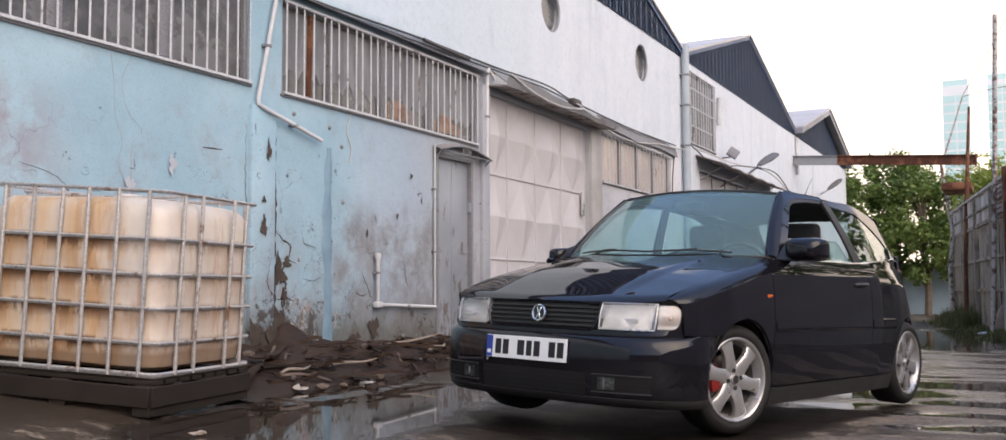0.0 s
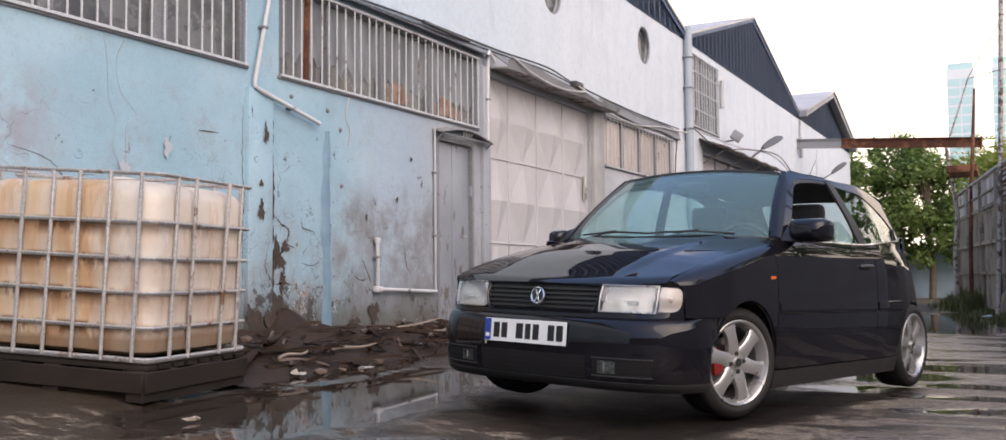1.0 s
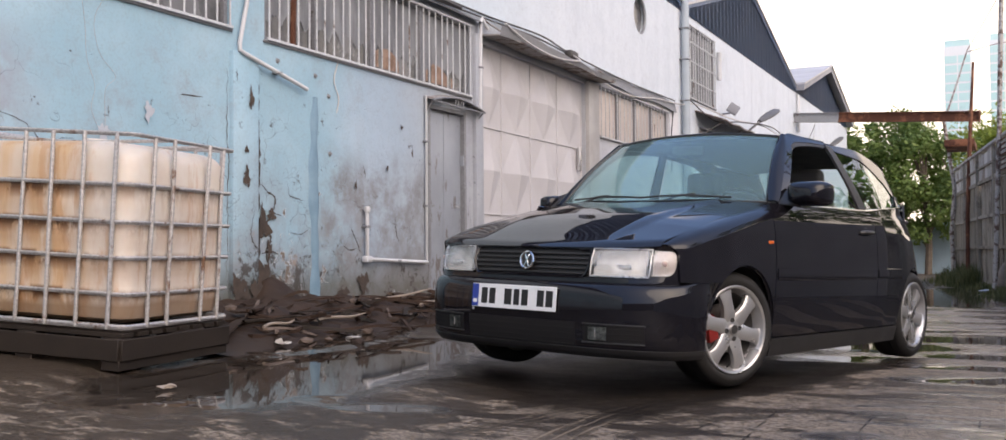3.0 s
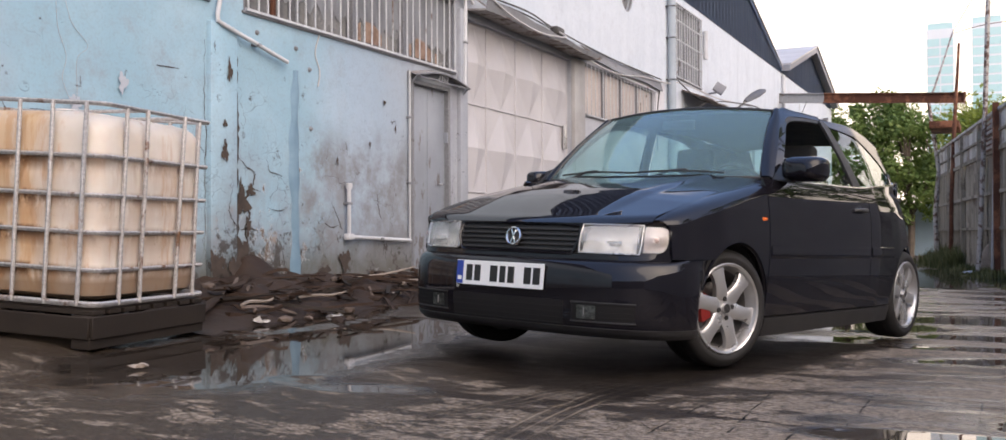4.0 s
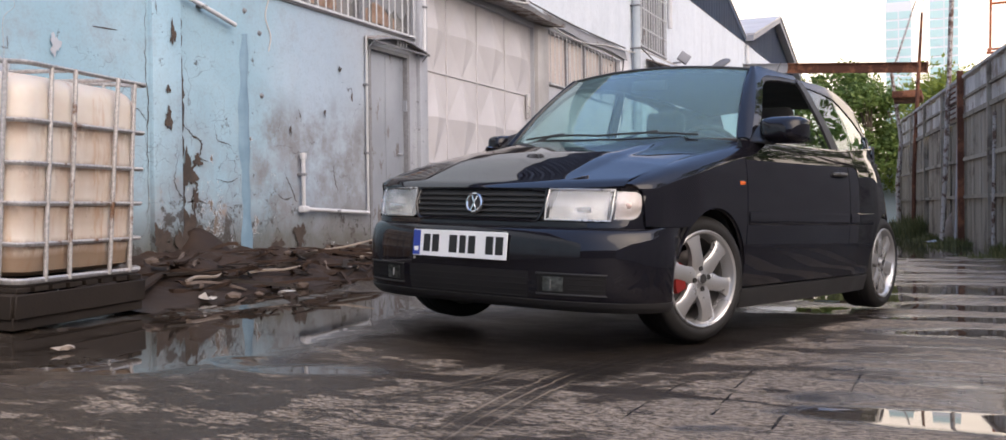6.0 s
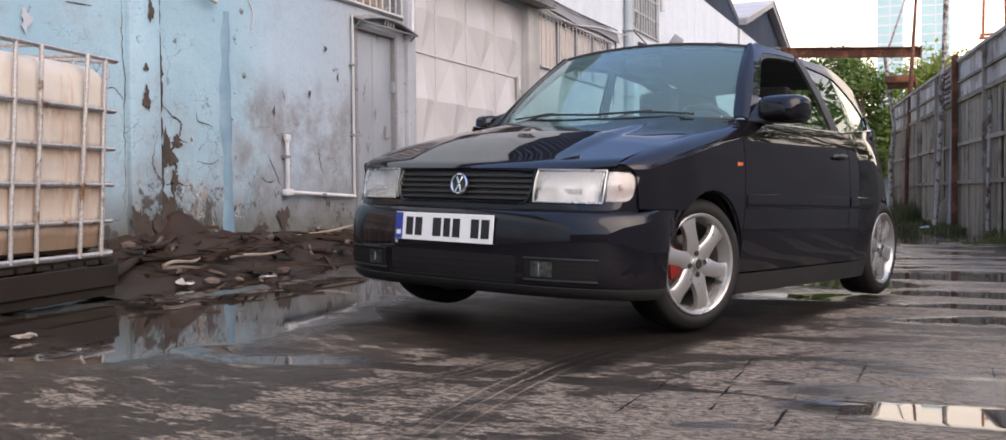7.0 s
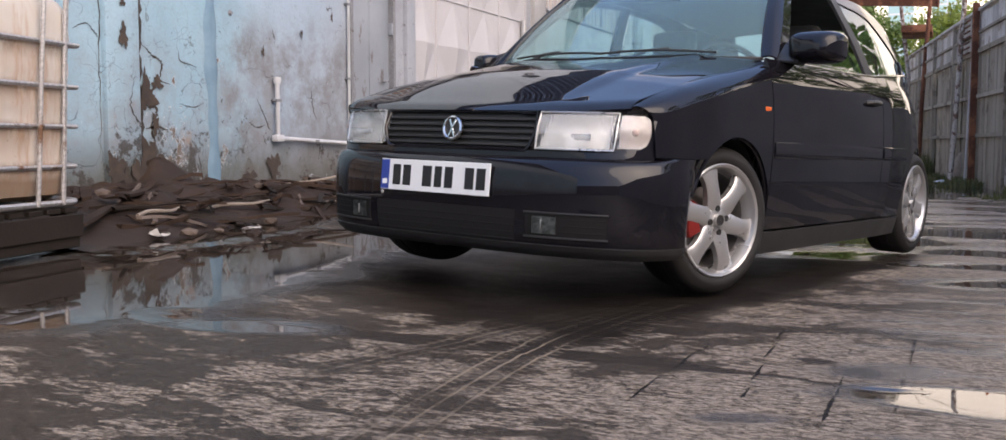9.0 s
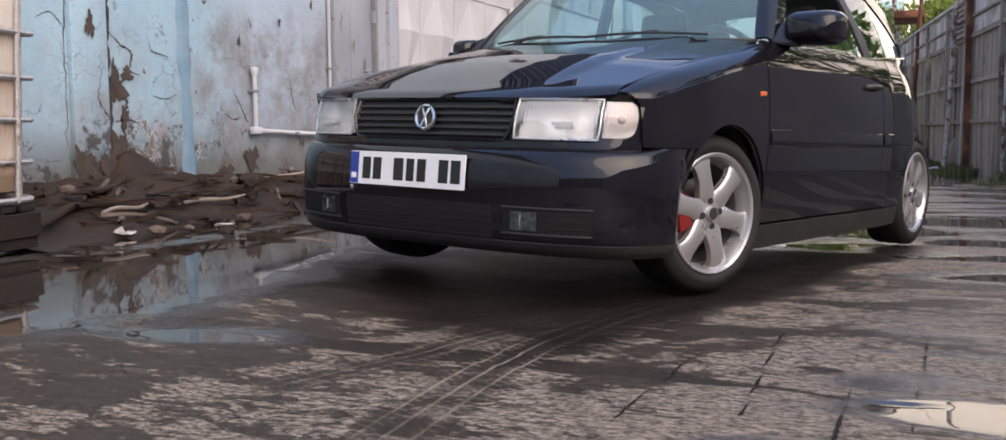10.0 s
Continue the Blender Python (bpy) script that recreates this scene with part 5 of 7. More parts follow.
for s in (1, -1):
    def brow_at(u, v):
        y = 0.30 + 0.455 * u
        a = face_at(s * y, 0.662, 0.002)
        w = min(1.0, y / 0.690)
        xf = 0.36 + 0.300 * (1 - (w * 0.690 / 0.79) ** 3.2) ** (1 / 2.6)
        b = Vector((xf - 0.004, s * y, edge_z(xf) - 0.006))
        if y > 0.690:
            q = wing_cap(0.505, edge_z(0.505) - 0.055, 1 - (y - 0.690) / 0.065)
            b = Vector((q[0], s * q[1], q[2]))
        return a.lerp(b, v)
    part("lamp_surround", sheet(lambda u, v: face_at(s * (0.640 + 0.1155 * u), 0.508 + 0.158 * v, -0.005), 14, 6, 0.006, s < 0), M_PAINT, car)
    bm_b = sheet(brow_at, 40, 4, 0.006)
    bmesh.ops.recalc_face_normals(bm_b, faces=bm_b.faces)
    part("lamp_brow", bm_b, M_PAINT, car)
part("front_panel", sheet(lambda u, v: face_at((u * 2 - 1) * 0.775, 0.505 + 0.165 * v, -0.085), 60, 5, 0.006), M_BLACK, car, "black panel behind the lamps")
grille = part("grille", sheet(lambda u, v: face_at((u * 2 - 1) * 0.368, 0.530 + 0.136 * v, -0.016), 30, 4, 0.004), M_BLACK, car, "black slatted grille")
for z in (0.545, 0.568, 0.591, 0.614, 0.637):
    part("grille_slat", tube([face_at((i / 16 - 1) * 0.36 + 0.36 * i / 16, z, -0.006) for i in range(17)], 0.0062, 6), M_BLACK, grille)
frame_ring = [face_at((i / 16 * 2 - 1) * 0.366, 0.666, -0.002) for i in range(17)] + [face_at(0.372, 0.60, -0.002), face_at(0.352, 0.545, -0.002)] + [face_at((1 - i / 16 * 2) * 0.335, 0.528, -0.002) for i in range(17)] + [face_at(-0.352, 0.545, -0.002), face_at(-0.372, 0.60, -0.002)]
part("grille_surround", tube(frame_ring, 0.0075, 6, True), M_PAINT, grille)
part("valance", sheet(lambda u, v: face_at((u * 2 - 1) * 0.76, 0.506 + 0.022 * v, 0.0), 50, 3, 0.006), M_PAINT, car)
def rounded(u):
    """How the indicator's height closes towards its outer end."""
    return (1 - max(0.0, (u - 0.62) / 0.385) ** 2.6) ** (1 / 2.6)


badge_at = face_at(0, 0.600, 0.010)
badge = part("badge", lathe([(0.034, -0.004), (0.0345, 0.004), (0.040, 0.007), (0.0465, 0.004), (0.048, -0.004)], 36, "Z"), M_CHROME, grille, "round chrome badge")
badge.matrix_local = Matrix.Translation(badge_at) @ pose(0, 0, 0, 0, 82, 0)
part("badge_disc", lathe([(0.001, 0.0), (0.036, 0.0), (0.036, -0.006)], 28, "Z"), M_BLACK, badge)
for turn in (24, -24):
    part("badge_bar", box(-0.036, 0.036, -0.0042, 0.0042, 0.0005, 0.005, 0.001, 1, pose(0, 0, 0, 0, 0, turn)), M_CHROME, badge)
for s in (1, -1):
    body = part("headlamp", sheet(lambda u, v: face_at(s * (0.384 + 0.270 * u), 0.540 + 0.118 * v, -0.014 - 0.060 * v ** 1.3 - 0.006 * math.sin(u * 9) ** 2), 28, 12, 0.003, s < 0), M_REFL, car, "clear glass headlamp with a bright reflector")
    part("lens", sheet(lambda u, v: face_at(s * (0.384 + 0.270 * u), 0.540 + 0.120 * v, 0.004 + 0.004 * math.sin(math.pi * v)), 14, 8, 0.004, s < 0), M_FLUTE, body)
    part("bulb_shade", box(-0.004, 0.004, -0.045, 0.045, -0.012, 0.012, 0.003, 2), M_CHROME, body).matrix_local = Matrix.Translation(face_at(s * 0.535, 0.580, -0.020)) @ pose(0, 0, 0, 0, 0, -8 * s)
    ring = [face_at(s * (0.381 + 0.276 * t), 0.536, 0.004) for t in (0, 0.25, 0.5, 0.75, 1)] + [face_at(s * 0.660, z, 0.004) for z in (0.58, 0.62)] + [face_at(s * (0.660 - 0.276 * t), 0.664, 0.004) for t in (0, 0.25, 0.5, 0.75, 1)] + [face_at(s * 0.380, z, 0.004) for z in (0.62, 0.58)]
    part("lamp_rim", tube(ring, 0.0045, 6, True), M_ALLOY, body, "bright lamp rim")
    ind = part("indicator", sheet(lambda u, v: face_at(s * (0.667 + 0.082 * u), 0.601 + 0.116 * (v - 0.5) * rounded(u), 0.005 + 0.003 * math.sin(math.pi * v)), 24, 8, 0.004, s < 0), M_FLUTE, car, "clear corner indicator lamp")
    part("indicator_back", sheet(lambda u, v: face_at(s * (0.669 + 0.078 * u), 0.601 + 0.110 * (v - 0.5) * rounded(u), -0.002), 20, 6, 0.002, s < 0), plain("pale_pink_reflector", (0.38, 0.33, 0.33), (0.27, 0.23, 0.23), rough=0.35, metal=0.3, scale=40), ind)
    part("indicator_bulb", lathe([(0.001, 0.016), (0.011, 0.010), (0.014, 0.0), (0.010, -0.01)], 14, "Z"), M_PINKB, ind).matrix_local = Matrix.Translation(face_at(s * 0.708, 0.60, -0.008)) @ pose(0, 0, 0, 0, 70, 0)

# number plate, its characters shown as plain bars
plate = thing("number_plate", "white number plate with a blue band and plain dark bars", "number plate", CAR_AT @ pose(0.752, -0.034, 0.418, 0, -4, 0) @ Matrix.Diagonal((1, 1.05, 1.05, 1)))
part("plate_sheet", box(-0.003, 0.0, -0.260, 0.260, -0.056, 0.056, 0.001, 1), M_PLATE, plate)
part("blue_band", box(0.0, 0.0012, -0.258, -0.218, -0.053, 0.053), M_PLATEB, plate, "blue band")
part("plate_bar", box(0.0012, 0.002, -0.250, -0.226, -0.036, -0.018), M_PLATE, plate)
for a, b in ((-0.198, -0.160), (-0.148, -0.110), (-0.052, -0.008), (0.006, 0.040), (0.054, 0.092), (0.148, 0.188), (0.200, 0.240)):
    part("plate_bar", box(0.0, 0.0012, a, b, -0.037, 0.037), M_INK, plate)
part("plate_screw", lathe([(0.001, 0.003), (0.006, 0.002), (0.007, 0)], 12, "Z"), M_ALLOY, plate).matrix_local = pose(0.0, -0.247, -0.066, 0, 90, 0)


# wheels
def wheel_at(x, s, steer):
    """A six-spoke alloy with its low tyre, brake and bolts; the outer side faces +y before it is turned."""
    m = pose(x, s * 0.766, HUB_Z, 0, 0, steer + (0 if s > 0 else 180))
    R = 0.219
    w = part("wheel", lathe([(R - 0.030, -0.05), (R - 0.012, -0.022), (R - 0.002, -0.004), (R, 0.004), (R - 0.005, 0.008), (R - 0.015, 0.003), (R - 0.022, -0.012), (R - 0.034, -0.05)], 64, "Y"), M_ALLOY, car, "silver six-spoke alloy wheel")
    w.matrix_local = m
    part("rim_barrel", lathe([(R - 0.028, -0.17), (R - 0.004, -0.18), (R, -0.172), (R - 0.014, -0.15), (R - 0.036, -0.10), (R - 0.032, -0.051), (R - 0.036, -0.051), (R - 0.045, -0.10), (R - 0.030, -0.165)], 48, "Y"), M_BARREL, w, "rim barrel in alloy darkened for the shade between the spokes")
    T = TYRE_R
    part("tyre", lathe([(R - 0.01, -0.175), (R + 0.01, -0.190), (T - 0.030, -0.196), (T - 0.010, -0.188), (T - 0.002, -0.170), (T, -0.140), (T - 0.006, -0.118), (T, -0.114), (T, -0.075), (T - 0.006, -0.071), (T, -0.067), (T, -0.030), (T - 0.004, -0.014), (T - 0.014, -0.002), (T - 0.034, 0.008), (R + 0.022, 0.010), (R + 0.006, 0.004), (R - 0.004, -0.006)], 64, "Y"), M_RUBBER, w, "black low-profile tyre")
    for k in range(6):
        sp = bmesh.new()
        rows = []
        for r, hw, y, th in ((0.020, 0.0300, -0.014, 0.032), (0.055, 0.0390, -0.010, 0.034), (0.075, 0.0390, -0.006, 0.034), (0.100, 0.0350, -0.003, 0.032), (0.130, 0.0330, -0.002, 0.030), (0.160, 0.0355, -0.003, 0.030), (0.185, 0.0430, -0.006, 0.030), (0.200, 0.0560, -0.011, 0.028)):
            rows.append([sp.verts.new(p) for p in ((-hw, y - th, r), (-hw, y - 0.008, r), (-hw * 0.62, y, r), (hw * 0.62, y, r), (hw, y - 0.008, r), (hw, y - th, r))])
        for a, b in zip(rows, rows[1:]):
            for j in range(5):
                sp.faces.new((a[j], a[j + 1], b[j + 1], b[j]))
            sp.faces.new((a[5], a[0], b[0], b[5]))
        sp.faces.new(rows[0])
        sp.faces.new(rows[-1][::-1])
        bmesh.ops.recalc_face_normals(sp, faces=sp.faces)
        part("spoke", sp, M_ALLOY, w).matrix_local = pose(0, 0, 0, 0, 60 * k + 17, 0)
    hubp = lathe([(0.001, -0.010), (0.036, -0.010), (0.055, -0.012), (0.064, -0.018), (0.066, -0.045), (0.03, -0.05)], 32, "Y")
    part("hub", hubp, M_ALLOY, w)
    part("centre_cap", lathe([(0.001, 0.002), (0.020, 0.001), (0.024, -0.004), (0.024, -0.012)], 24, "Y"), M_BLACK, w, "dark centre cap")
    part("cap_ring", lathe([(0.022, -0.002), (0.0235, 0.002), (0.0265, 0.001), (0.027, -0.010)], 24, "Y"), M_ALLOY, w)
    for k in range(4):
        part("bolt_hole", lathe([(0.001, -0.009), (0.0095, -0.009), (0.0115, -0.006), (0.0125, -0.012)], 14, "Y"), M_BLACK, w).matrix_local = pose(0.046 * math.sin(math.radians(90 * k + 8)), 0, 0.046 * math.cos(math.radians(90 * k + 8)))
    part("brake_disc", lathe([(0.05, -0.085), (0.125, -0.085), (0.125, -0.10), (0.05, -0.10)], 40, "Y"), M_DISC, w, "grey steel brake disc")
    if x < -1:
        return w
    cal = sheet(lambda u, v: ((0.105 + 0.060 * v) * math.sin(radians(62 + 50 * u)) * (1 if s > 0 else -1), -0.060, (0.105 + 0.060 * v) * math.cos(radians(62 + 50 * u))), 12, 4, 0.05)
    bmesh.ops.recalc_face_normals(cal, faces=cal.faces)
    part("brake_caliper", cal, M_REDC, w, "red brake caliper")
    part("valve", tube([(0.03, -0.02, -R + 0.035), (0.03, 0.0, -R + 0.05)], 0.004, 6), M_BLACK, w)
    return w


wheel_at(0.0, 1, -14)
wheel_at(0.0, -1, -14)
wheel_at(AXLE, 1, 0)
wheel_at(AXLE, -1, 0)

# wipers
for pivot, elbow, tip, a, b in (
    ((-0.330, 0.10), (-0.375, 0.30), (-0.395, 0.36), -0.02, 0.52),
    ((-0.345, -0.46), (-0.375, -0.28), (-0.375, -0.24), -0.56, 0.0),
):
    arm = part("wiper", tube([(pivot[0], pivot[1], 0.935), ((pivot[0] + elbow[0]) / 2 - 0.01, (pivot[1] + elbow[1]) / 2, 0.975), (elbow[0], elbow[1], 0.985)], [0.010, 0.008, 0.006], 6), M_BLACK, car, "black wiper")
    blade = []
    for i in range(13):
        t = i / 12
        w = (a + (b - a) * t) / 0.69
        p = screen_at((w + 1) / 2, 0.028 + 0.022 * math.sin(math.pi * t))
        blade.append(p + Vector((0.010, 0, 0.012)))
    part("wiper_blade", tube(blade, 0.0055, 6), M_BLACK, arm)

# inside
part("dashboard", box(-0.80, -0.34, -0.70, 0.70, 0.55, 0.885, 0.05, 3), M_BLACK, car)
part("instrument_hood", box(-0.80, -0.60, 0.17, 0.53, 0.86, 0.945, 0.03, 3), M_BLACK, car)
part("steering_wheel", tube([(-0.86 + 0.19 * math.sin(a) * 0.42, 0.35 + 0.19 * math.cos(a), 0.86 + 0.19 * math.sin(a) * 0.9) for a in [2 * math.pi * i / 28 for i in range(28)]], 0.015, 8, True), M_BLACK, car)
part("floor_pan", box(-2.6, -0.35, -0.72, 0.72, 0.20, 0.24), M_BLACK, car)
part("roof_lining", sheet(lambda u, v: Vector(roof_at(0.02 + 0.96 * u, 0.02 + 0.95 * v)) - Vector((0, 0, 0.028)), 12, 12, 0.004), plain("dark_roof_lining", (0.06, 0.06, 0.06), (0.045, 0.045, 0.045), rough=0.9), car)
for s in (1, -1):
    part("door_card", box(-2.3, -0.5, *sorted((s * 0.69, s * 0.705)), 0.25, 0.905, 0.004), M_SEAT, car)
    seat = part("front_seat", box(-1.42, -0.92, s * 0.36 - 0.24, s * 0.36 + 0.24, 0.32, 0.50, 0.05, 3), M_SEAT, car, "dark cloth front seat")
    part("seat_back", box(-1.60, -1.42, s * 0.36 - 0.23, s * 0.36 + 0.23, 0.42, 1.02, 0.06, 3), M_SEAT, seat)
    part("headrest", box(-1.64, -1.55, s * 0.36 - 0.13, s * 0.36 + 0.13, 1.04, 1.21, 0.04, 3), M_SEAT, seat)
bench = part("rear_bench", box(-2.30, -1.85, -0.62, 0.62, 0.34, 0.54, 0.05, 3), M_SEAT, car, "dark cloth rear bench")
part("bench_back", box(-2.44, -2.28, -0.60, 0.60, 0.48, 0.96, 0.05, 3), M_SEAT, bench)
part("parcel_shelf", box(-2.82, -2.42, -0.58, 0.58, 0.90, 0.93, 0.01), M_BLACK, car)
part("rear_view_mirror", box(-0.80, -0.77, -0.11, 0.11, 1.24, 1.30, 0.012), M_BLACK, car)
part("aerial", tube([(-2.30, 0.0, 1.36), (-2.52, 0.0, 1.62)], [0.004, 0.002], 6), M_BLACK, car, "thin roof aerial")


# ---- windows, doors and fittings of the factory wall ----
def pane_film():
    k = Mat("torn_window_film")
    a, b = k.noise(2.0, 5.0, 0.6, (1, 2.5, 0.6)), k.noise(30, 3.0)
    k.set(Base_Color=k.mix(k.ramp(a, 0.3, 0.7), (0.255, 0.265, 0.280), (0.135, 0.140, 0.150)), Roughness=0.7)
    k.bump(b, 0.1, 0.005)
    return k.m


M_FILM = pane_film()
# the pinkish sky reflected in these panes is put into their colour
M_PINK = plain("pale_pink_reflecting_pane", (0.52, 0.44, 0.41), (0.36, 0.31, 0.29), rough=0.35, scale=1.3, bump=0.05)
M_WARM = plain("warm_reflection_tone", (0.34, 0.23, 0.17), (0.18, 0.11, 0.08), rough=0.8, scale=9, spread=0.3)


def window(name, label, y0, y1, z0, z1, mulls, bar_step, glass, frame_mat, bars, film=False, cross=(), bar_r=0.0085):
    """A wall window with its frame, mullions, panes and a grille in front."""
    win = thing(name, label, "window", kind="structure")
    d = 0.045
    fr = part("window_frame", box(WX - 0.10, WX - 0.02, y0, y1, z0, z0 + d, 0.004, 1), frame_mat, win)
    part("window_frame", box(WX - 0.10, WX - 0.02, y0, y1, z1 - d, z1, 0.004, 1), frame_mat, win)
    for y in (y0, y1 - d):
        part("window_frame", box(WX - 0.10, WX - 0.021, y, y + d, z0 + d, z1 - d, 0.004, 1), frame_mat, win)
    for m, w in mulls:
        part("mullion", box(WX - 0.10, WX - 0.015, m - w / 2, m + w / 2, z0 + d, z1 - d, 0.004, 1), frame_mat, win)
    edges = [y0 + d] + [v for m, w in mulls for v in (m - w / 2, m + w / 2)] + [y1 - d]
    rng = random.Random(int(y0 * 10))
    for a, b in zip(edges[::2], edges[1::2]):
        part("pane", box(WX - 0.066, WX - 0.060, a, b, z0 + d, z1 - d), glass, win)
        if film:
            bm = bmesh.new()
            n = 26
            ph = rng.uniform(0, 6)
            row = []
            for i in range(n + 1):
                y = a + (b - a) * i / n
                zz = z0 + d + (z1 - z0) * (0.22 + 0.07 * math.sin(i * 0.9 + ph) * rng.uniform(0.4, 1) + rng.uniform(-0.03, 0.03))
                x = WX - 0.056 + 0.004 * math.sin(i * 0.7)
                row.append((bm.verts.new((x, y, zz)), bm.verts.new((x, y, z1 - d))))
            for p, q in zip(row, row[1:]):
                bm.faces.new((p[0], q[0], q[1], p[1]))
            part("film", bm, M_FILM, win, "torn dusty film on the glass")
    part("window_sill", box(WX - 0.02, WX + 0.022, y0 - 0.02, y1 + 0.02, z0 - 0.018, z0 + 0.004, 0.004, 1), frame_mat, win)
    n = max(2, round((y1 - y0 - 0.06) / bar_step))
    first = None
    for i in range(n + 1):
        y = y0 + 0.03 + (y1 - y0 - 0.06) * i / n
        if first is None:
            first = part("bar", tube([(0, 0, z0 + 0.01), (0, 0, z1 - 0.01)], bar_r, 6), bars, win)
            first.location = (WX + 0.030, y, 0)
        else:
            share("bar", first, Matrix.Translation((WX + 0.030 + rng.uniform(-0.004, 0.004), y + rng.uniform(-0.008, 0.008), 0)) @ pose(0, 0, 0, rng.uniform(-0.25, 0.25), 0, 0), win)
    for z in (z0 + 0.012, z1 - 0.015, *cross):
        part("grille_rail", box(WX + 0.026, WX + 0.044, y0, y1, z - 0.012, z + 0.012, 0.002, 1), bars, win)
    return win


window("window_1", "long barred factory window with dusty grey panes", 2.60, 7.15, SILL + 0.01, 3.42, [(3.2, 0.1), (4.2, 0.1), (5.20, 0.13), (6.22, 0.15)], 0.128, M_PANE, M_FRAME, M_BARS)
window("window_2", "long barred factory window with torn film on the glass", 7.58, 11.23, SILL, 3.385, [(8.32, 0.05), (9.24, 0.09), (10.20, 0.12)], 0.134, M_PANE, M_FRAME, M_BARS, film=True)
window("window_3", "barred factory window with pinkish panes beside the gate", 15.36, 18.85, 2.47, 3.29, [(16.25, 0.07), (17.10, 0.07), (17.95, 0.07)], 0.17, M_PINK, M_FRAME, M_BARS)
window("window_4", "tall upper window behind a grey square grille", 20.20, 22.12, 3.735, 5.21, [(21.15, 0.08)], 0.19, M_FILM, M_FRAME, M_BARS, cross=(4.10, 4.48, 4.86), bar_r=0.012)
post = part("window_post", tube([(WX - 0.05, 8.02, SILL), (WX - 0.05, 8.04, 3.38)], 0.03, 8), M_RUST)
tagged(post, "rusty post standing in the window opening", "post")
# warm sky reflections low in the panes, put in as coloured sheets
for y, w in ((9.62, 0.55), (10.62, 0.62)):
    bm = sheet(lambda u, v: (WX - 0.052 - 0.01 * math.sin(u * 9), y - w / 2 + w * u, SILL + 0.07 + (0.16 + 0.05 * math.sin(u * 5)) * v), 10, 3, 0.006)
    tagged(part("stored_cloth", bm, M_WARM), "warm brown sheet painted as a reflection in the window glass", "cloth")

for cy, cz in ROUND:
    rw = thing("round_window", "small round dark window high in the white wall", "window", group="round windows", kind="structure")
    ring = tube([(WX - 0.03, cy + math.cos(a) * (RR - 0.015), cz + math.sin(a) * (RR - 0.015)) for a in [2 * math.pi * i / 40 for i in range(40)]], 0.022, 6, True)
    part("window_frame", ring, M_FRAME, rw)
    disc = lathe([(0.001, 0.0), (RR - 0.01, 0.0), (RR - 0.01, -0.008), (0.001, -0.008)], 40, "Z")
    part("pane", disc, M_PANE, rw).matrix_local = Matrix.Translation((WX - 0.09, cy, cz)) @ pose(0, 0, 0, 0, 90, 0)

# small steel door with its arched rain hood
door_1 = thing("door_1", "closed grey steel door with a stained foot", "door", kind="structure")
part("door_leaf", box(WX - 0.09, WX - 0.045, 10.315, 11.075, 0.215, 2.285, 0.006), M_DOOR, door_1)
for y in (10.27, 11.075):
    part("door_frame", box(WX - 0.10, WX + 0.012, y, y + 0.045, 0.20, 2.33, 0.004, 1), M_FRAME, door_1)
part("door_frame", box(WX - 0.10, WX + 0.012, 10.315, 11.075, 2.285, 2.33, 0.004, 1), M_FRAME, door_1)
part("door_rib", box(WX - 0.047, WX - 0.036, 10.68, 10.71, 0.25, 2.26, 0.003, 1), M_DOOR, door_1)
part("door_handle", tube([(WX - 0.05, 10.98, 1.22), (WX - 0.005, 10.98, 1.22), (WX - 0.005, 10.88, 1.22)], 0.009, 6), M_ALLOY, door_1)
part("door_hinge", box(WX - 0.045, WX + 0.004, 11.055, 11.08, 1.70, 1.82, 0.003, 1), M_DOOR, door_1)
part("door_step", box(WX - 0.05, WX + 0.22, 10.2, 11.2, 0.06, 0.20, 0.015), M_CONC, door_1)
hood_rain = thing("door_awning", "small arched sheet-metal rain hood over the door", "awning")
part("awning_sheet", sheet(lambda u, v: (WX + 0.002 + 0.12 * v, 10.19 + 1.20 * u, 2.385 + 0.085 * math.sin(math.pi * u) - 0.035 * v), 20, 4, 0.006), M_AWNING, hood_rain)
part("awning_rim", tube([(WX + 0.122, 10.19 + 1.20 * i / 20, 2.350 + 0.085 * math.sin(math.pi * i / 20)) for i in range(21)], 0.011, 6), M_FRAME, hood_rain)
part("awning_bar", tube([(WX + 0.115, 10.20, 2.345), (WX + 0.115, 11.38, 2.345)], 0.010, 6), M_FRAME, hood_rain)
for y in (10.22, 11.36):
    part("bracket", tube([(WX + 0.003, y, 2.24), (WX + 0.11, y, 2.345)], 0.009, 6), M_FRAME, hood_rain)
for y in (10.68, 10.74, 10.80, 10.86):
    part("awning_bar", tube([(WX + 0.115, y, 2.345), (WX + 0.115, y + 0.03, 2.43)], 0.006, 5), M_FRAME, hood_rain)

# pressed-steel gate
gate = thing("gate_1", "tall grey steel gate of pressed diamond panels", "gate", kind="structure")
gy = [11.50, 12.18, 13.03, 13.91, 14.80]
gz = [0.08, 1.17, 2.235, 3.22]
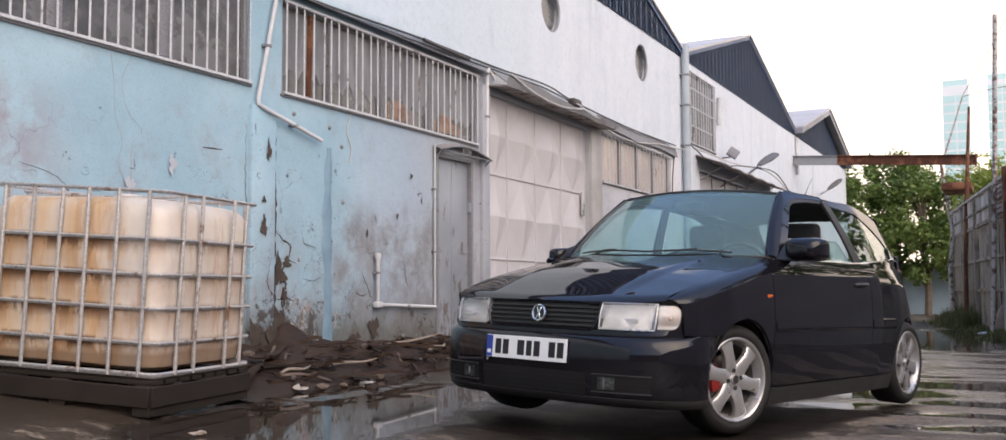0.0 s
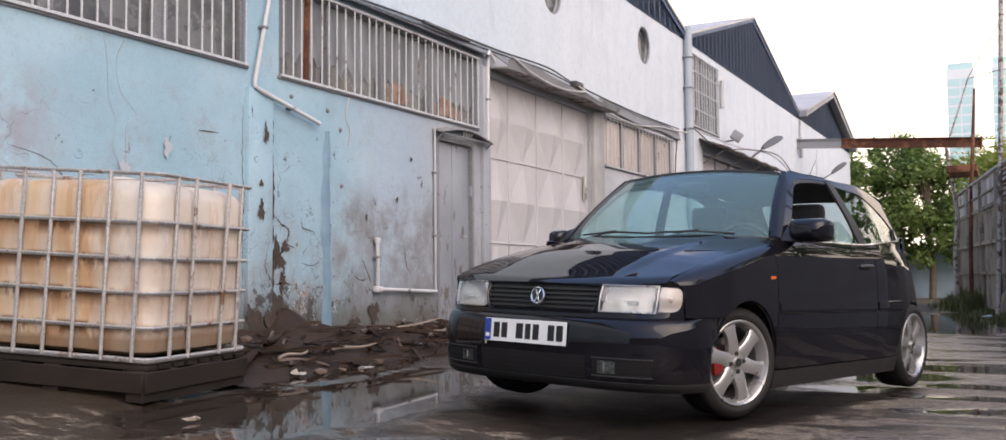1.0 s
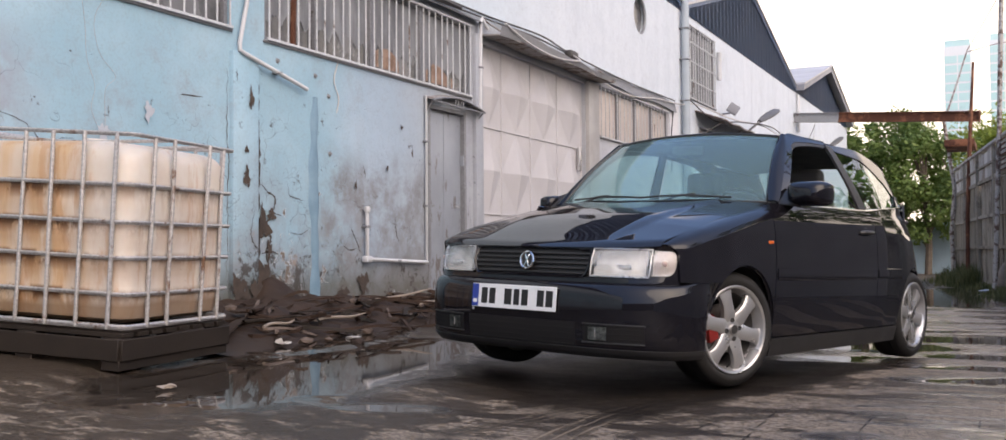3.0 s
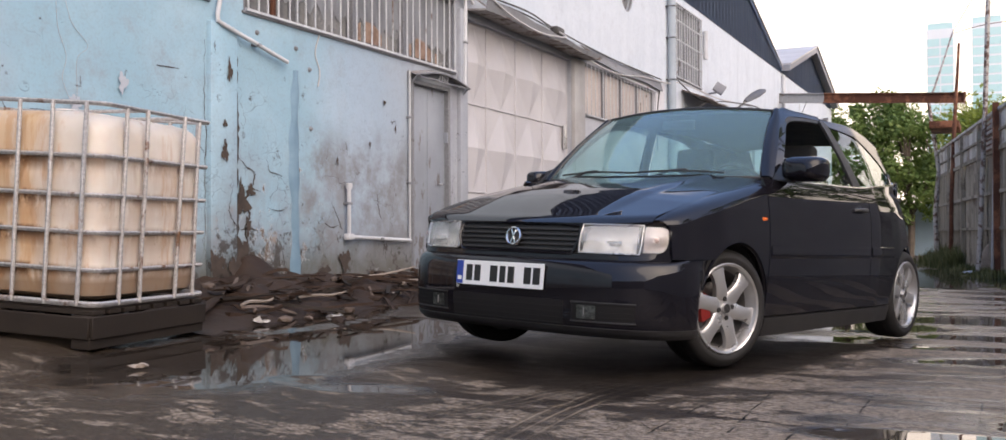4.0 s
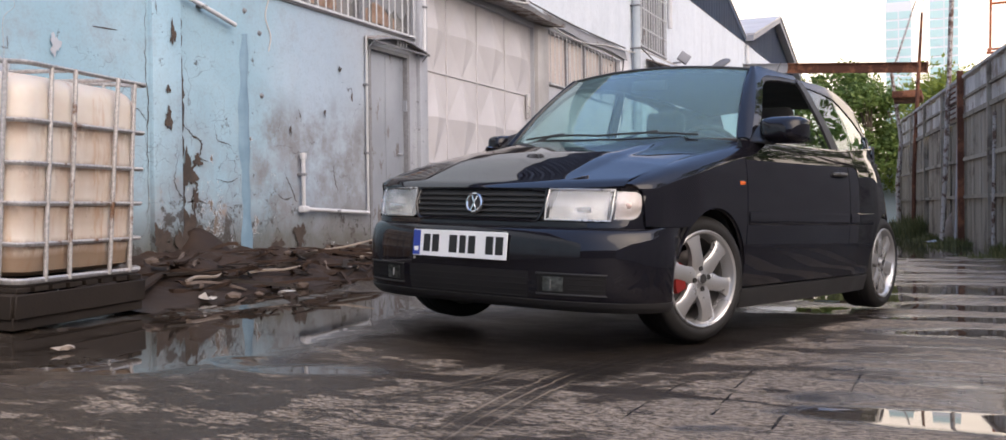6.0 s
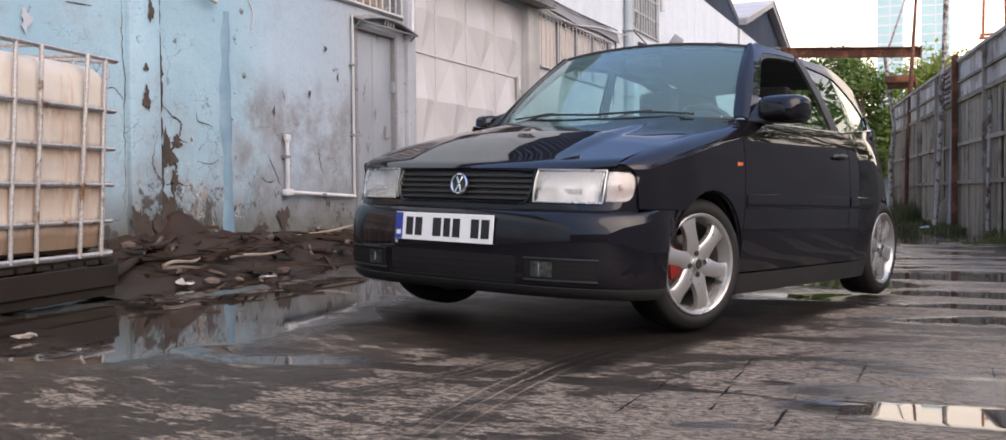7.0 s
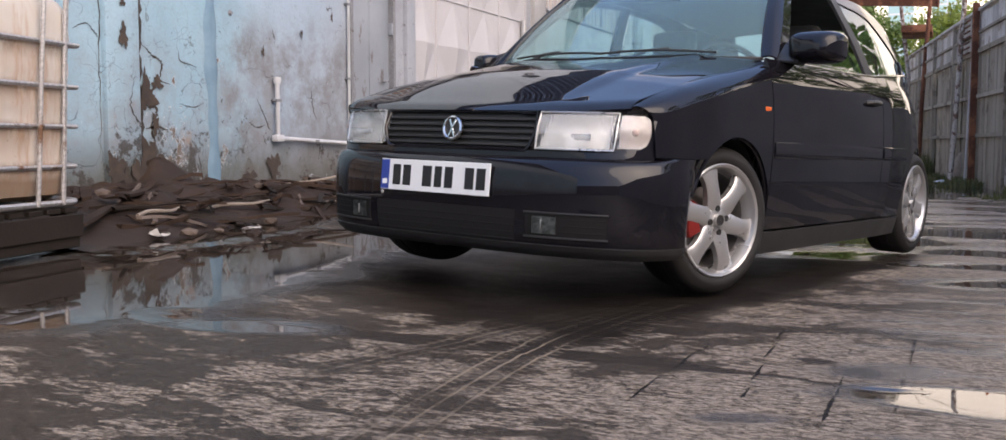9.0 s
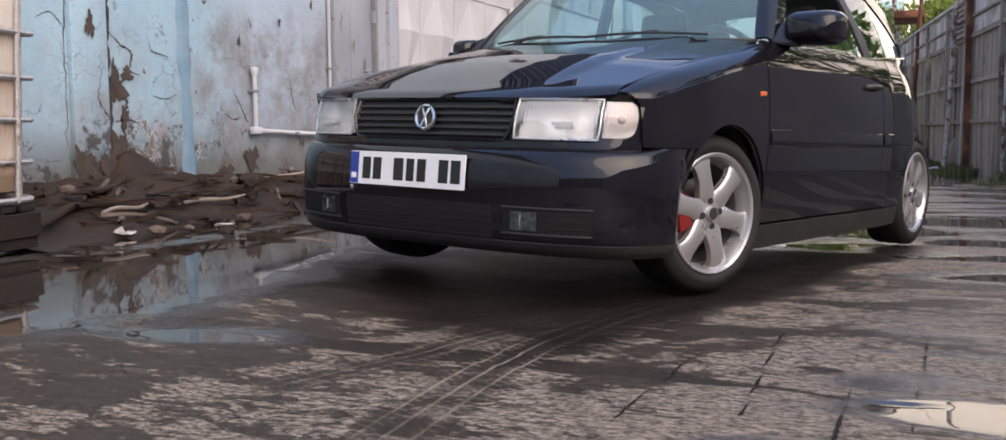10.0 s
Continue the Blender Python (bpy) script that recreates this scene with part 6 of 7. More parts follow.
for a, b in zip(gy, gy[1:]):
    for c, d in zip(gz, gz[1:]):
        bm = bmesh.new()
        e = 0.010
        y0, y1, z0, z1 = a + e, b - e, c + e, d - e
        ym, zm, x, xc = (y0 + y1) / 2, (z0 + z1) / 2, WX - 0.075, WX - 0.002
        P = {k: bm.verts.new(v) for k, v in dict(bl=(x, y0, z0), br=(x, y1, z0), tr=(x, y1, z1), tl=(x, y0, z1), b=(x, ym, z0), r=(x, y1, zm), t=(x, ym, z1), l=(x, y0, zm), c=(xc, ym, zm)).items()}
        for f in ("bl b l", "b br r", "r tr t", "t tl l", "l b c", "b r c", "r t c", "t l c"):
            bm.faces.new([P[k] for k in f.split()])
        bmesh.ops.recalc_face_normals(bm, faces=bm.faces)
        part("gate_panel", bm, M_GATE, gate, smooth=False)
for y in gy:
    part("gate_stile", box(WX - 0.10, WX - 0.058, y - 0.013, y + 0.013, 0.06, 3.22, 0.003, 1), M_GATE, gate)
for z in gz:
    part("gate_rail", box(WX - 0.098, WX - 0.060, 11.52, 14.78, z - 0.010, z + 0.010, 0.003, 1), M_GATE, gate)
part("gate_bolt", box(WX - 0.05, WX - 0.01, 14.60, 14.68, 1.9, 2.25, 0.006), M_ALLOY, gate)

# the ragged canopy over the gate
can = thing("gate_canopy", "sagging sheet-metal canopy with a pale front over the gate", "canopy")
part("canopy_soffit", sheet(lambda u, v: (WX + 0.002 + 0.30 * v, 11.45 + 3.85 * u, 3.30 - 0.03 * v + 0.012 * math.sin(u * 13)), 24, 3, 0.02), M_AWNING, can, "dark rusty underside")
part("canopy_front", sheet(lambda u, v: (WX + 0.305 + 0.02 * v + 0.01 * math.sin(u * 31), 11.45 + 3.85 * u, 3.27 + 0.012 * math.sin(u * 13) + (0.115 + 0.03 * math.sin(u * 7) - 0.06 * u * u) * v), 40, 3, 0.006), M_FRAME, can)
for i in range(6):
    y = 11.6 + i * 0.72
    part("canopy_bracket", tube([(WX + 0.003, y, 3.52), (WX + 0.31, y, 3.30)], 0.012, 5), M_AWNING, can)
strip = thing("wall_strip", "narrow weathered sheet strip above the windows", "trim", kind="structure")
part("strip_sheet", sheet(lambda u, v: (WX + 0.004 + 0.05 * v, 15.30 + 3.9 * u, 3.52 - 0.19 * v + 0.02 * math.sin(u * 11)), 24, 2, 0.008), M_FRAME, strip)
part("strip_sheet", sheet(lambda u, v: (WX + 0.004 + 0.10 * v, 7.45 + 3.95 * u, 3.475 - 0.05 * v), 24, 2, 0.01), M_FRAME, strip)

# second gate and its canopy farther on
gate_b = thing("gate_2", "pale steel gate farther along the wall", "gate", kind="structure")
for i in range(6):
    y = 20.9 + i * 6.5 / 6
    part("gate_panel", box(WX - 0.09, WX - 0.06, y + 0.02, y + 6.5 / 6 - 0.02, -0.2, 3.22, 0.006), M_GATE, gate_b)
for i in range(7):
    y = 20.9 + i * 6.5 / 6
    part("gate_stile", box(WX - 0.10, WX - 0.04, y - 0.02, y + 0.02, -0.2, 3.24), M_FRAME, gate_b)
can_b = thing("gate_canopy", "dark sloping sheet canopy over the second gate", "canopy")
part("canopy_sheet", sheet(lambda u, v: (WX + 0.003 + 0.55 * v, 20.6 + 7.0 * u, 3.52 - 0.20 * v + 0.015 * math.sin(u * 40)), 60, 3, 0.02), M_AWNING, can_b)
for i in range(5):
    y = 20.9 + i * 1.6
    part("canopy_bracket", tube([(WX + 0.003, y, 3.05), (WX + 0.5, y, 3.32)], 0.015, 5), M_AWNING, can_b)


# pipes
def pipe(label, pts, r, mat, clips=()):
    t = thing("pipe", label, "pipe")
    part("pipe_run", tube(pts, r, 10), mat, t)
    for p in clips:
        part("clip", box(p[0] - r - 0.03, p[0] + r + 0.004, p[1] - r - 0.012, p[1] + r + 0.012, p[2] - 0.012, p[2] + 0.012, 0.003, 1), M_FRAME, t)
    return t


pipe("white plastic downpipe with a bent foot", [(WX + 0.05, 7.50, 5.3), (WX + 0.05, 7.44, 3.36), (WX + 0.05, 7.215, 2.42), (WX + 0.055, 7.215, 2.365), (WX + 0.06, 7.27, 2.345), (WX + 0.06, 8.09, 2.165)], 0.019, M_PIPE, [(WX + 0.05, 7.33, 2.9), (WX + 0.055, 7.7, 2.25)])
pipe("white plastic pipe beside the gate", [(WX + 0.055, 11.60, 3.40), (WX + 0.06, 11.44, 3.50), (WX + 0.06, 11.40, 3.44), (WX + 0.06, 11.385, 2.40)], 0.022, M_PIPE, [(WX + 0.06, 11.39, 2.9)])
pipe("white plastic pipe that turns along the wall foot", [(WX + 0.05, 9.04, 1.115), (WX + 0.05, 9.04, 0.66), (WX + 0.05, 9.06, 0.632), (WX + 0.05, 9.12, 0.628), (WX + 0.05, 10.17, 0.590)], 0.019, M_PIPE, [(WX + 0.05, 9.04, 0.95), (WX + 0.05, 9.6, 0.61)])
part("pipe_cap", lathe([(0.001, 0.03), (0.03, 0.024), (0.034, 0.0), (0.028, -0.03)], 14, "Z"), M_PIPE, bpy.data.objects["pipe.002"]).location = (WX + 0.05, 9.04, 1.12)
part("pipe_cap", box(WX + 0.02, WX + 0.085, 8.99, 9.09, 0.60, 0.66, 0.012), M_PIPE, bpy.data.objects["pipe.002"])
pipe("thin grey pipe beside the steel door", [(WX + 0.03, 10.19, 2.40), (WX + 0.03, 10.19, 0.60)], 0.014, M_DPIPE, [(WX + 0.03, 10.19, 1.9), (WX + 0.03, 10.19, 1.2)])
pipe("thick grey rainwater downpipe in the roof valley", [(WX + 0.10, 19.66, 5.60), (WX + 0.10, 19.66, -0.1)], 0.075, M_RAINP, [(WX + 0.10, 19.66, z) for z in (5.0, 4.4, 3.6, 2.4)])
pipe("thin pale downpipe beside the thick one", [(WX + 0.05, 19.98, 5.2), (WX + 0.05, 19.98, 0.2)], 0.035, M_PIPE, [(WX + 0.05, 19.98, z) for z in (4.75, 4.3)])
pipe("pale overflow pipe at the roof valley", [(WX + 0.07, 31.05, 5.3), (WX + 0.07, 31.05, 4.2)], 0.05, M_PIPE)
pipe("pale pipe end on the upper wall", [(WX + 0.06, 22.30, 5.0), (WX + 0.06, 22.30, 4.4)], 0.05, M_PIPE)


def cable(label, pts, r, mat):
    return tagged(part("cable", tube(curve_pts(pts, 7), r, 5), mat), label, "cable")


cable("black cable run along the wall", [(WX + 0.03, 5.8, 3.46), (WX + 0.03, 7.94, 3.475), (WX + 0.03, 9.9, 3.545), (WX + 0.03, 11.7, 3.575), (WX + 0.05, 13.16, 3.62), (WX + 0.06, 14.13, 3.545), (WX + 0.05, 16.5, 3.50), (WX + 0.05, 19.1, 3.53)], 0.012, M_CABLE)
cable("second black cable run along the wall", [(WX + 0.035, 6.5, 3.43), (WX + 0.035, 9.0, 3.47), (WX + 0.035, 11.3, 3.52), (WX + 0.06, 13.0, 3.56), (WX + 0.06, 14.1, 3.52)], 0.010, M_CABLE)
cable("thick black cable sleeve on the wall", [(WX + 0.05, 9.92, 3.535), (WX + 0.05, 10.4, 3.53), (WX + 0.05, 10.95, 3.525)], 0.022, M_CABLE)
cable("pale cable sagging under the canopy", [(WX + 0.34, 11.5, 3.42), (WX + 0.34, 12.2, 3.30), (WX + 0.34, 13.0, 3.27), (WX + 0.34, 13.8, 3.36), (WX + 0.10, 14.1, 3.52)], 0.013, M_CABLEW)
cable("pale cable drooping along the wall", [(WX + 0.08, 14.1, 3.50), (WX + 0.08, 15.3, 3.32), (WX + 0.07, 16.6, 3.28), (WX + 0.06, 18.0, 3.42), (WX + 0.08, 19.4, 3.50), (WX + 0.10, 20.4, 3.62), (WX + 0.3, 22.5, 3.56), (WX + 0.5, 25.0, 3.62), (WX + 0.5, 27.6, 3.35)], 0.014, M_CABLEW)
cable("black cable drooping to the second canopy", [(WX + 0.16, 19.7, 3.62), (WX + 0.3, 21.0, 3.35), (WX + 0.45, 22.6, 3.50), (WX + 0.55, 25.5, 3.66), (WX + 0.5, 27.8, 3.30)], 0.014, M_CABLE)
cable("thin wire hanging down the wall", [(WX + 0.012, 19.15, 3.4), (WX + 0.012, 19.0, 2.9), (WX + 0.012, 18.95, 2.2)], 0.010, M_CABLE)
# two thin wires that hang below the first window
cable("thin loose wire hanging below the window", [(WX + 0.008, 5.66, 2.53), (WX + 0.008, 5.70, 2.30), (WX + 0.008, 5.72, 2.05), (WX + 0.008, 5.79, 1.86), (WX + 0.008, 5.76, 1.70), (WX + 0.008, 5.84, 1.52), (WX + 0.008, 5.82, 1.34)], 0.0016, M_DPIPE)
cable("thin loose wire looped below the window", [(WX + 0.008, 5.86, 2.50), (WX + 0.008, 5.78, 2.32), (WX + 0.008, 5.83, 2.10), (WX + 0.008, 5.97, 1.96), (WX + 0.008, 5.88, 1.85), (WX + 0.008, 5.88, 1.60), (WX + 0.008, 5.83, 1.50)], 0.0016, M_DPIPE)
cable("thin wire hanging from the window foot", [(WX + 0.01, 8.62, 2.50), (WX + 0.01, 8.56, 2.32), (WX + 0.01, 8.63, 2.16), (WX + 0.01, 8.60, 2.02)], 0.006, M_CABLEW)
jb = tagged(part("cable_knot", box(WX + 0.02, WX + 0.14, 13.98, 14.26, 3.47, 3.58, 0.03, 2), M_CABLE), "dark knotted cable joint on the wall", "cable joint")
for y, z in ((7.75, 2.37), (8.28, 2.32), (8.48, 2.16), (8.50, 1.62)):
    tagged(part("wall_hook", lathe([(0.001, 0.022), (0.014, 0.018), (0.018, 0.006), (0.024, 0.0)], 10, "Z"), M_FRAME), "small metal wall hook", "hook", group="wall hooks").matrix_world = Matrix.Translation((WX + 0.002, y, z)) @ pose(0, 0, 0, 0, 90, 0)


# crooked cracks, dark and a little open, and flaked patches on the plaster
def crack(pts, w, seed):
    rng = random.Random(seed)
    fine = curve_pts([(WX, y, z) for y, z in pts], 9)
    bm = bmesh.new()
    row = None
    for i, p in enumerate(fine):
        t = i / (len(fine) - 1)
        h = w * (0.35 + 0.65 * rng.random()) * (0.25 + 0.75 * math.sin(math.pi * min(1, max(0.06, t))))
        j = rng.uniform(-0.012, 0.012)
        x = (0.048 if 7.15 < p.y < 7.46 and p.z < 2.36 else 0.003)
        d = (fine[min(i + 1, len(fine) - 1)] - fine[max(i - 1, 0)]).normalized()
        n = Vector((0, -d.z, d.y))
        a = [bm.verts.new((WX + x, p.y + n.y * h * k + j, p.z + n.z * h * k)) for k in (-1, 1)]
        if row:
            bm.faces.new((row[0], row[1], a[1], a[0]))
        row = a
    bmesh.ops.recalc_face_normals(bm, faces=bm.faces)
    return part("crack", bm, M_CRACK, wall_west, smooth=False)


def flake(y, z, ry, rz, seed):
    rng = random.Random(seed)
    bm = bmesh.new()
    n = 46
    ring = []
    lobe = [rng.uniform(0, 6.28) for _ in range(4)]
    for i in range(n):
        a = 2 * math.pi * i / n
        k = 0.80 + 0.22 * math.sin(3 * a + lobe[0]) + 0.14 * math.sin(7 * a + lobe[1]) + 0.09 * math.sin(13 * a + lobe[2]) + rng.uniform(-0.07, 0.07)
        yy, zz = y + math.cos(a) * ry * k, z + math.sin(a) * rz * k
        ring.append(bm.verts.new((WX + (0.049 if 7.15 < y < 7.46 else 0.004) + 0.0007 * (seed % 23), yy, zz)))
    bm.faces.new(ring)
    bmesh.ops.recalc_face_normals(bm, faces=bm.faces)
    bmesh.ops.triangulate(bm, faces=bm.faces[:])
    return part("bare_plaster", bm, M_BARE, wall_west, smooth=False)


M_CRACK = plain("open_crack", (0.035, 0.030, 0.027), (0.065, 0.055, 0.05), rough=0.9)
M_PALEP = plain("pale_bare_lime", (0.43, 0.455, 0.50), (0.37, 0.40, 0.45), rough=0.9, scale=12)
M_BARE = plain("bare_brown_plaster", (0.034, 0.026, 0.021), (0.085, 0.062, 0.050), rough=0.9, scale=12, bump=0.5)
for i, (w, pts) in enumerate((
    (0.016, [(7.475, 2.02), (7.47, 1.72), (7.49, 1.40), (7.47, 1.05), (7.48, 0.70), (7.47, 0.30)]),
    (0.030, [(7.500, 2.14), (7.495, 1.80), (7.505, 1.45), (7.495, 1.10), (7.505, 0.70), (7.500, 0.25)]),
    (0.006, [(7.13, 2.20), (7.12, 1.80), (7.135, 1.35), (7.125, 0.95), (7.13, 0.45)]),
    (0.007, [(7.40, 1.05), (7.36, 0.85), (7.44, 0.72), (7.50, 0.62)]),
    (0.012, [(7.52, 1.30), (7.62, 1.22), (7.72, 1.17), (7.70, 1.05), (7.80, 1.02)]),
    (0.016, [(7.60, 1.06), (7.56, 0.92), (7.66, 0.82), (7.60, 0.70), (7.64, 0.52), (7.58, 0.32)]),
    (0.014, [(7.55, 0.69), (7.66, 0.705), (7.78, 0.68)]),
    (0.009, [(7.75, 0.50), (7.85, 0.42), (7.88, 0.30)]),
    (0.007, [(8.02, 0.62), (8.10, 0.50), (8.13, 0.35), (8.16, 0.28)]),
    (0.006, [(7.88, 1.32), (7.92, 1.20), (8.02, 1.18), (8.10, 1.16)]),
    (0.005, [(7.9, 0.88), (8.05, 0.86), (8.18, 0.90)]),
    (0.009, [(8.82, 0.95), (8.90, 0.84), (8.96, 0.74), (9.00, 0.70)]),
    (0.008, [(8.72, 0.76), (8.82, 0.72), (8.93, 0.74)]),
    (0.010, [(9.60, 1.06), (9.63, 0.92), (9.68, 0.80)]),
    (0.006, [(9.05, 1.55), (9.08, 1.42)]),
    (0.005, [(4.9, 1.62), (5.2, 1.56), (5.36, 1.44), (5.42, 1.35), (5.50, 1.46), (5.62, 1.48)]),
    (0.005, [(5.50, 1.46), (5.56, 1.36), (5.60, 1.30)]),
    (0.005, [(6.9, 1.33), (7.02, 1.38), (7.10, 1.32), (7.14, 1.28)]),
    (0.007, [(6.15, 1.30), (6.22, 1.27), (6.26, 1.33)]),
    (0.006, [(6.60, 1.92), (6.85, 1.93)]),
    (0.008, [(7.18, 2.20), (7.19, 2.10)]),
)):
    crack(pts, w, i + 40)
for i, (y, z, ry, rz) in enumerate((
    (7.36, 1.98, 0.035, 0.10), (7.47, 1.96, 0.035, 0.10), (7.30, 1.55, 0.03, 0.035), (7.30, 1.32, 0.045, 0.10),
    (7.56, 0.92, 0.10, 0.13), (7.66, 1.02, 0.06, 0.06), (7.60, 0.40, 0.14, 0.24), (7.20, 0.38, 0.09, 0.17), (7.42, 0.36, 0.08, 0.16), (7.30, 0.30, 0.06, 0.12), (7.53, 0.98, 0.03, 0.14), (7.63, 0.72, 0.035, 0.10),
    (8.90, 1.35, 0.02, 0.05), (9.45, 1.55, 0.02, 0.04), (9.72, 2.0, 0.03, 0.03), (9.02, 0.40, 0.10, 0.12), (8.72, 0.30, 0.10, 0.08), (9.95, 1.75, 0.02, 0.05),
)):
    flake(y, z, ry, rz, i + 7)
for i, (y, z, s) in enumerate(((6.275, 1.745, 0.05), (5.86, 1.54, 0.05))):
    f = flake(y, z, s, s * 1.6, i + 90)
    f.data.materials.clear()
    f.data.materials.append(M_PALEP)


# outdoor lamps on arms
M_LAMPH = plain("dark_lamp_casting", (0.085, 0.086, 0.090), (0.13, 0.13, 0.135), rough=0.55)


def arm_lamp(base, knee, tip, label):
    t = thing("wall_lamp", label, "lamp", group="wall lamps")
    part("arm", tube([base, knee], 0.028, 8), M_DPIPE, t)
    k, e = Vector(knee), Vector(tip)
    d = e - k
    m = Matrix.Translation(k) @ d.to_track_quat("X", "Z").to_matrix().to_4x4()
    L = d.length
    bm = bmesh.new()
    rows = []
    for u, w, h in ((0, 0.05, 0.05), (0.15, 0.09, 0.075), (0.5, 0.14, 0.09), (0.85, 0.13, 0.075), (1.0, 0.06, 0.03)):
        rows.append([bm.verts.new(m @ Vector((u * L, math.cos(a) * w, max(-0.3, math.sin(a)) * h))) for a in [2 * math.pi * j / 12 for j in range(12)]])
    for a, b in zip(rows, rows[1:]):
        for j in range(12):
            bm.faces.new((a[j], a[(j + 1) % 12], b[(j + 1) % 12], b[j]))
    bm.faces.new(rows[0][::-1])
    bm.faces.new(rows[-1])
    bmesh.ops.recalc_face_normals(bm, faces=bm.faces)
    part("lamp_head", bm, M_LAMPH, t)
    part("lamp_glass", box(0.4 * L, 0.85 * L, -0.09, 0.09, -0.05, -0.022, 0.01, 2, m), M_LITTER, t)


arm_lamp((WX, 24.95, 3.56), (-5.0, 23.85, 3.64), (-4.8, 24.85, 4.02), "grey street lamp on an arm from the wall")
arm_lamp((WX, 35.3, 3.98), (-5.1, 34.0, 3.98), (-4.75, 34.4, 4.34), "grey street lamp on an arm farther along the wall")
flood = thing("flood_light", "small grey flood lamp on the white wall", "lamp")
part("flood_body", box(-0.12, 0.12, -0.09, 0.09, -0.10, 0.10, 0.02, 2, Matrix.Translation((-5.28, 22.6, 3.80)) @ pose(0, 0, 0, 0, 35, 20)), M_FASCIA, flood)
part("bracket", tube([(WX, 22.72, 3.72), (-5.38, 22.66, 3.72), (-5.30, 22.62, 3.78)], 0.02, 6), M_FASCIA, flood)
part("aerial_wire", tube([(WX + 0.4, 31.4, 3.0), (WX + 0.25, 32.6, 4.6)], 0.012, 5), M_DPIPE, flood)

# beam across the end of the yard
beam = thing("steel_beam", "rusty steel beam across the yard, grey near the wall", "beam")
ba, bb = Vector((WX, 30.75, 4.59)), Vector((-0.66, 30.1, 4.22))
bm_m = Matrix.Translation(ba) @ (bb - ba).to_track_quat("X", "Z").to_matrix().to_4x4()
BL = (bb - ba).length
for x0, x1, mt in ((0, BL * 0.26, M_STEELGREY), (BL * 0.26, BL, M_RUST)):
    bm = bmesh.new()
    add_box(bm, x0, x1, -0.07, 0.07, 0.115, 0.135, bm_m)
    add_box(bm, x0, x1, -0.07, 0.07, -0.135, -0.115, bm_m)
    add_box(bm, x0, x1, -0.008, 0.008, -0.115, 0.115, bm_m)
    part("beam_length", bm, mt, beam, smooth=False)
part("end_plate", box(-0.01, 0.02, -0.09, 0.09, -0.16, 0.16, 0, 1, bm_m @ Matrix.Translation((BL, 0, 0))), M_RUST, beam)


# ---- caged plastic tank on its pallet ----
TANK_AT = pose(-4.054, 4.684, 0.289, 0.3, 3.5, 11.2) @ pose(0, 0, -0.25)
TL, TW, TB, TT = 1.20, 1.00, 0.25, 1.274
tank = thing("caged_tank", "stained milky plastic tank in a galvanised tube cage", "tank", TANK_AT)


def rounded(hx, hy, r, n=8):
    out = []
    for cx, cy, a0 in ((hx - r, hy - r, 0), (-hx + r, hy - r, 90), (-hx + r, -hy + r, 180), (hx - r, -hy + r, 270)):
        for i in range(n + 1):
            a = radians(a0 + 90 * i / n)
            out.append((cx + r * math.cos(a), cy + r * math.sin(a)))
    return out


bot = bmesh.new()
rows = []
n_lobe = 44
levels = [(TB + 0.012, -0.10), (TB + 0.016, -0.06), (TB + 0.04, -0.022), (TB + 0.10, -0.010)]
levels += [(TB + 0.10 + 0.76 * i / 22, -0.010 + 0.006 * math.sin(i / 22 * math.pi * 5) ** 2) for i in range(1, 23)]
levels += [(1.150, -0.012), (1.185, -0.020), (1.212, -0.036), (1.230, -0.060), (1.240, -0.110), (1.246, -0.220)]
for z, d in levels:
    ring = rounded(TL / 2 + d, TW / 2 + d, 0.10 + 0.02 * (z > 1.15))
    row = []
    for i, (x, y) in enumerate(ring):
        groove = 0.012 * math.exp(-((x - 0.20) / 0.03) ** 2) * (y < 0) + 0.008 * math.exp(-((x + 0.25) / 0.03) ** 2) * (y < 0)
        row.append(bot.verts.new((x - TL / 2, y + TW / 2 + groove, z + 0.010 * math.sin(x * 7) * (z > 1.15))))
    rows.append(row)
for a, b in zip(rows, rows[1:]):
    for i in range(len(a)):
        bot.faces.new((a[i], a[(i + 1) % len(a)], b[(i + 1) % len(b)], b[i]))
bot.faces.new(rows[-1])
bot.faces.new(rows[0][::-1])
bottle = part("bottle", bot, M_TANK, tank, "milky plastic bottle with brown runs")
part("filler_cap", lathe([(0.001, 0.045), (0.08, 0.042), (0.085, 0.0), (0.09, -0.01)], 24, "Z"), M_LITTER, bottle).location = (-TL / 2, TW / 2, 1.245)

for i, z in enumerate((TB, 0.428, 0.622, 0.810, 1.008, TT)):
    ring = [(x - TL / 2, y + TW / 2, z + 0.004 * math.sin(5 * x + i) - (0.02 * (x < -0.1) * math.sin((x + 0.1) * 3) if i == 5 else 0)) for x, y in rounded(TL / 2 + 0.012, TW / 2 + 0.012, 0.06, 5)]
    part("cage_ring", tube(ring, 0.0125 if i else 0.017, 8, True, 0.8), M_ZINC, tank)
vert = None
spots = [(-0.083 - 0.197 * i, y) for y in (-0.020, TW + 0.020) for i in range(6)]
spots += [(x, y) for x in (0.020, -TL - 0.020) for y in (0.181, 0.361, 0.688, 0.877)]
rng = random.Random(5)
for x, y in spots:
    if vert is None:
        vert = part("cage_post", tube([(0, 0, TB - 0.008), (0.002, 0, 0.5), (-0.002, 0.001, 0.9), (0, 0, TT + 0.012)], 0.012, 8), M_ZINC, tank)
        vert.location = (x, y, 0)
    else:
        share("cage_post", vert, Matrix.Translation((x, y, 0)) @ pose(0, 0, 0, rng.uniform(-0.5, 0.5), rng.uniform(-0.5, 0.5), rng.uniform(0, 360)), tank)
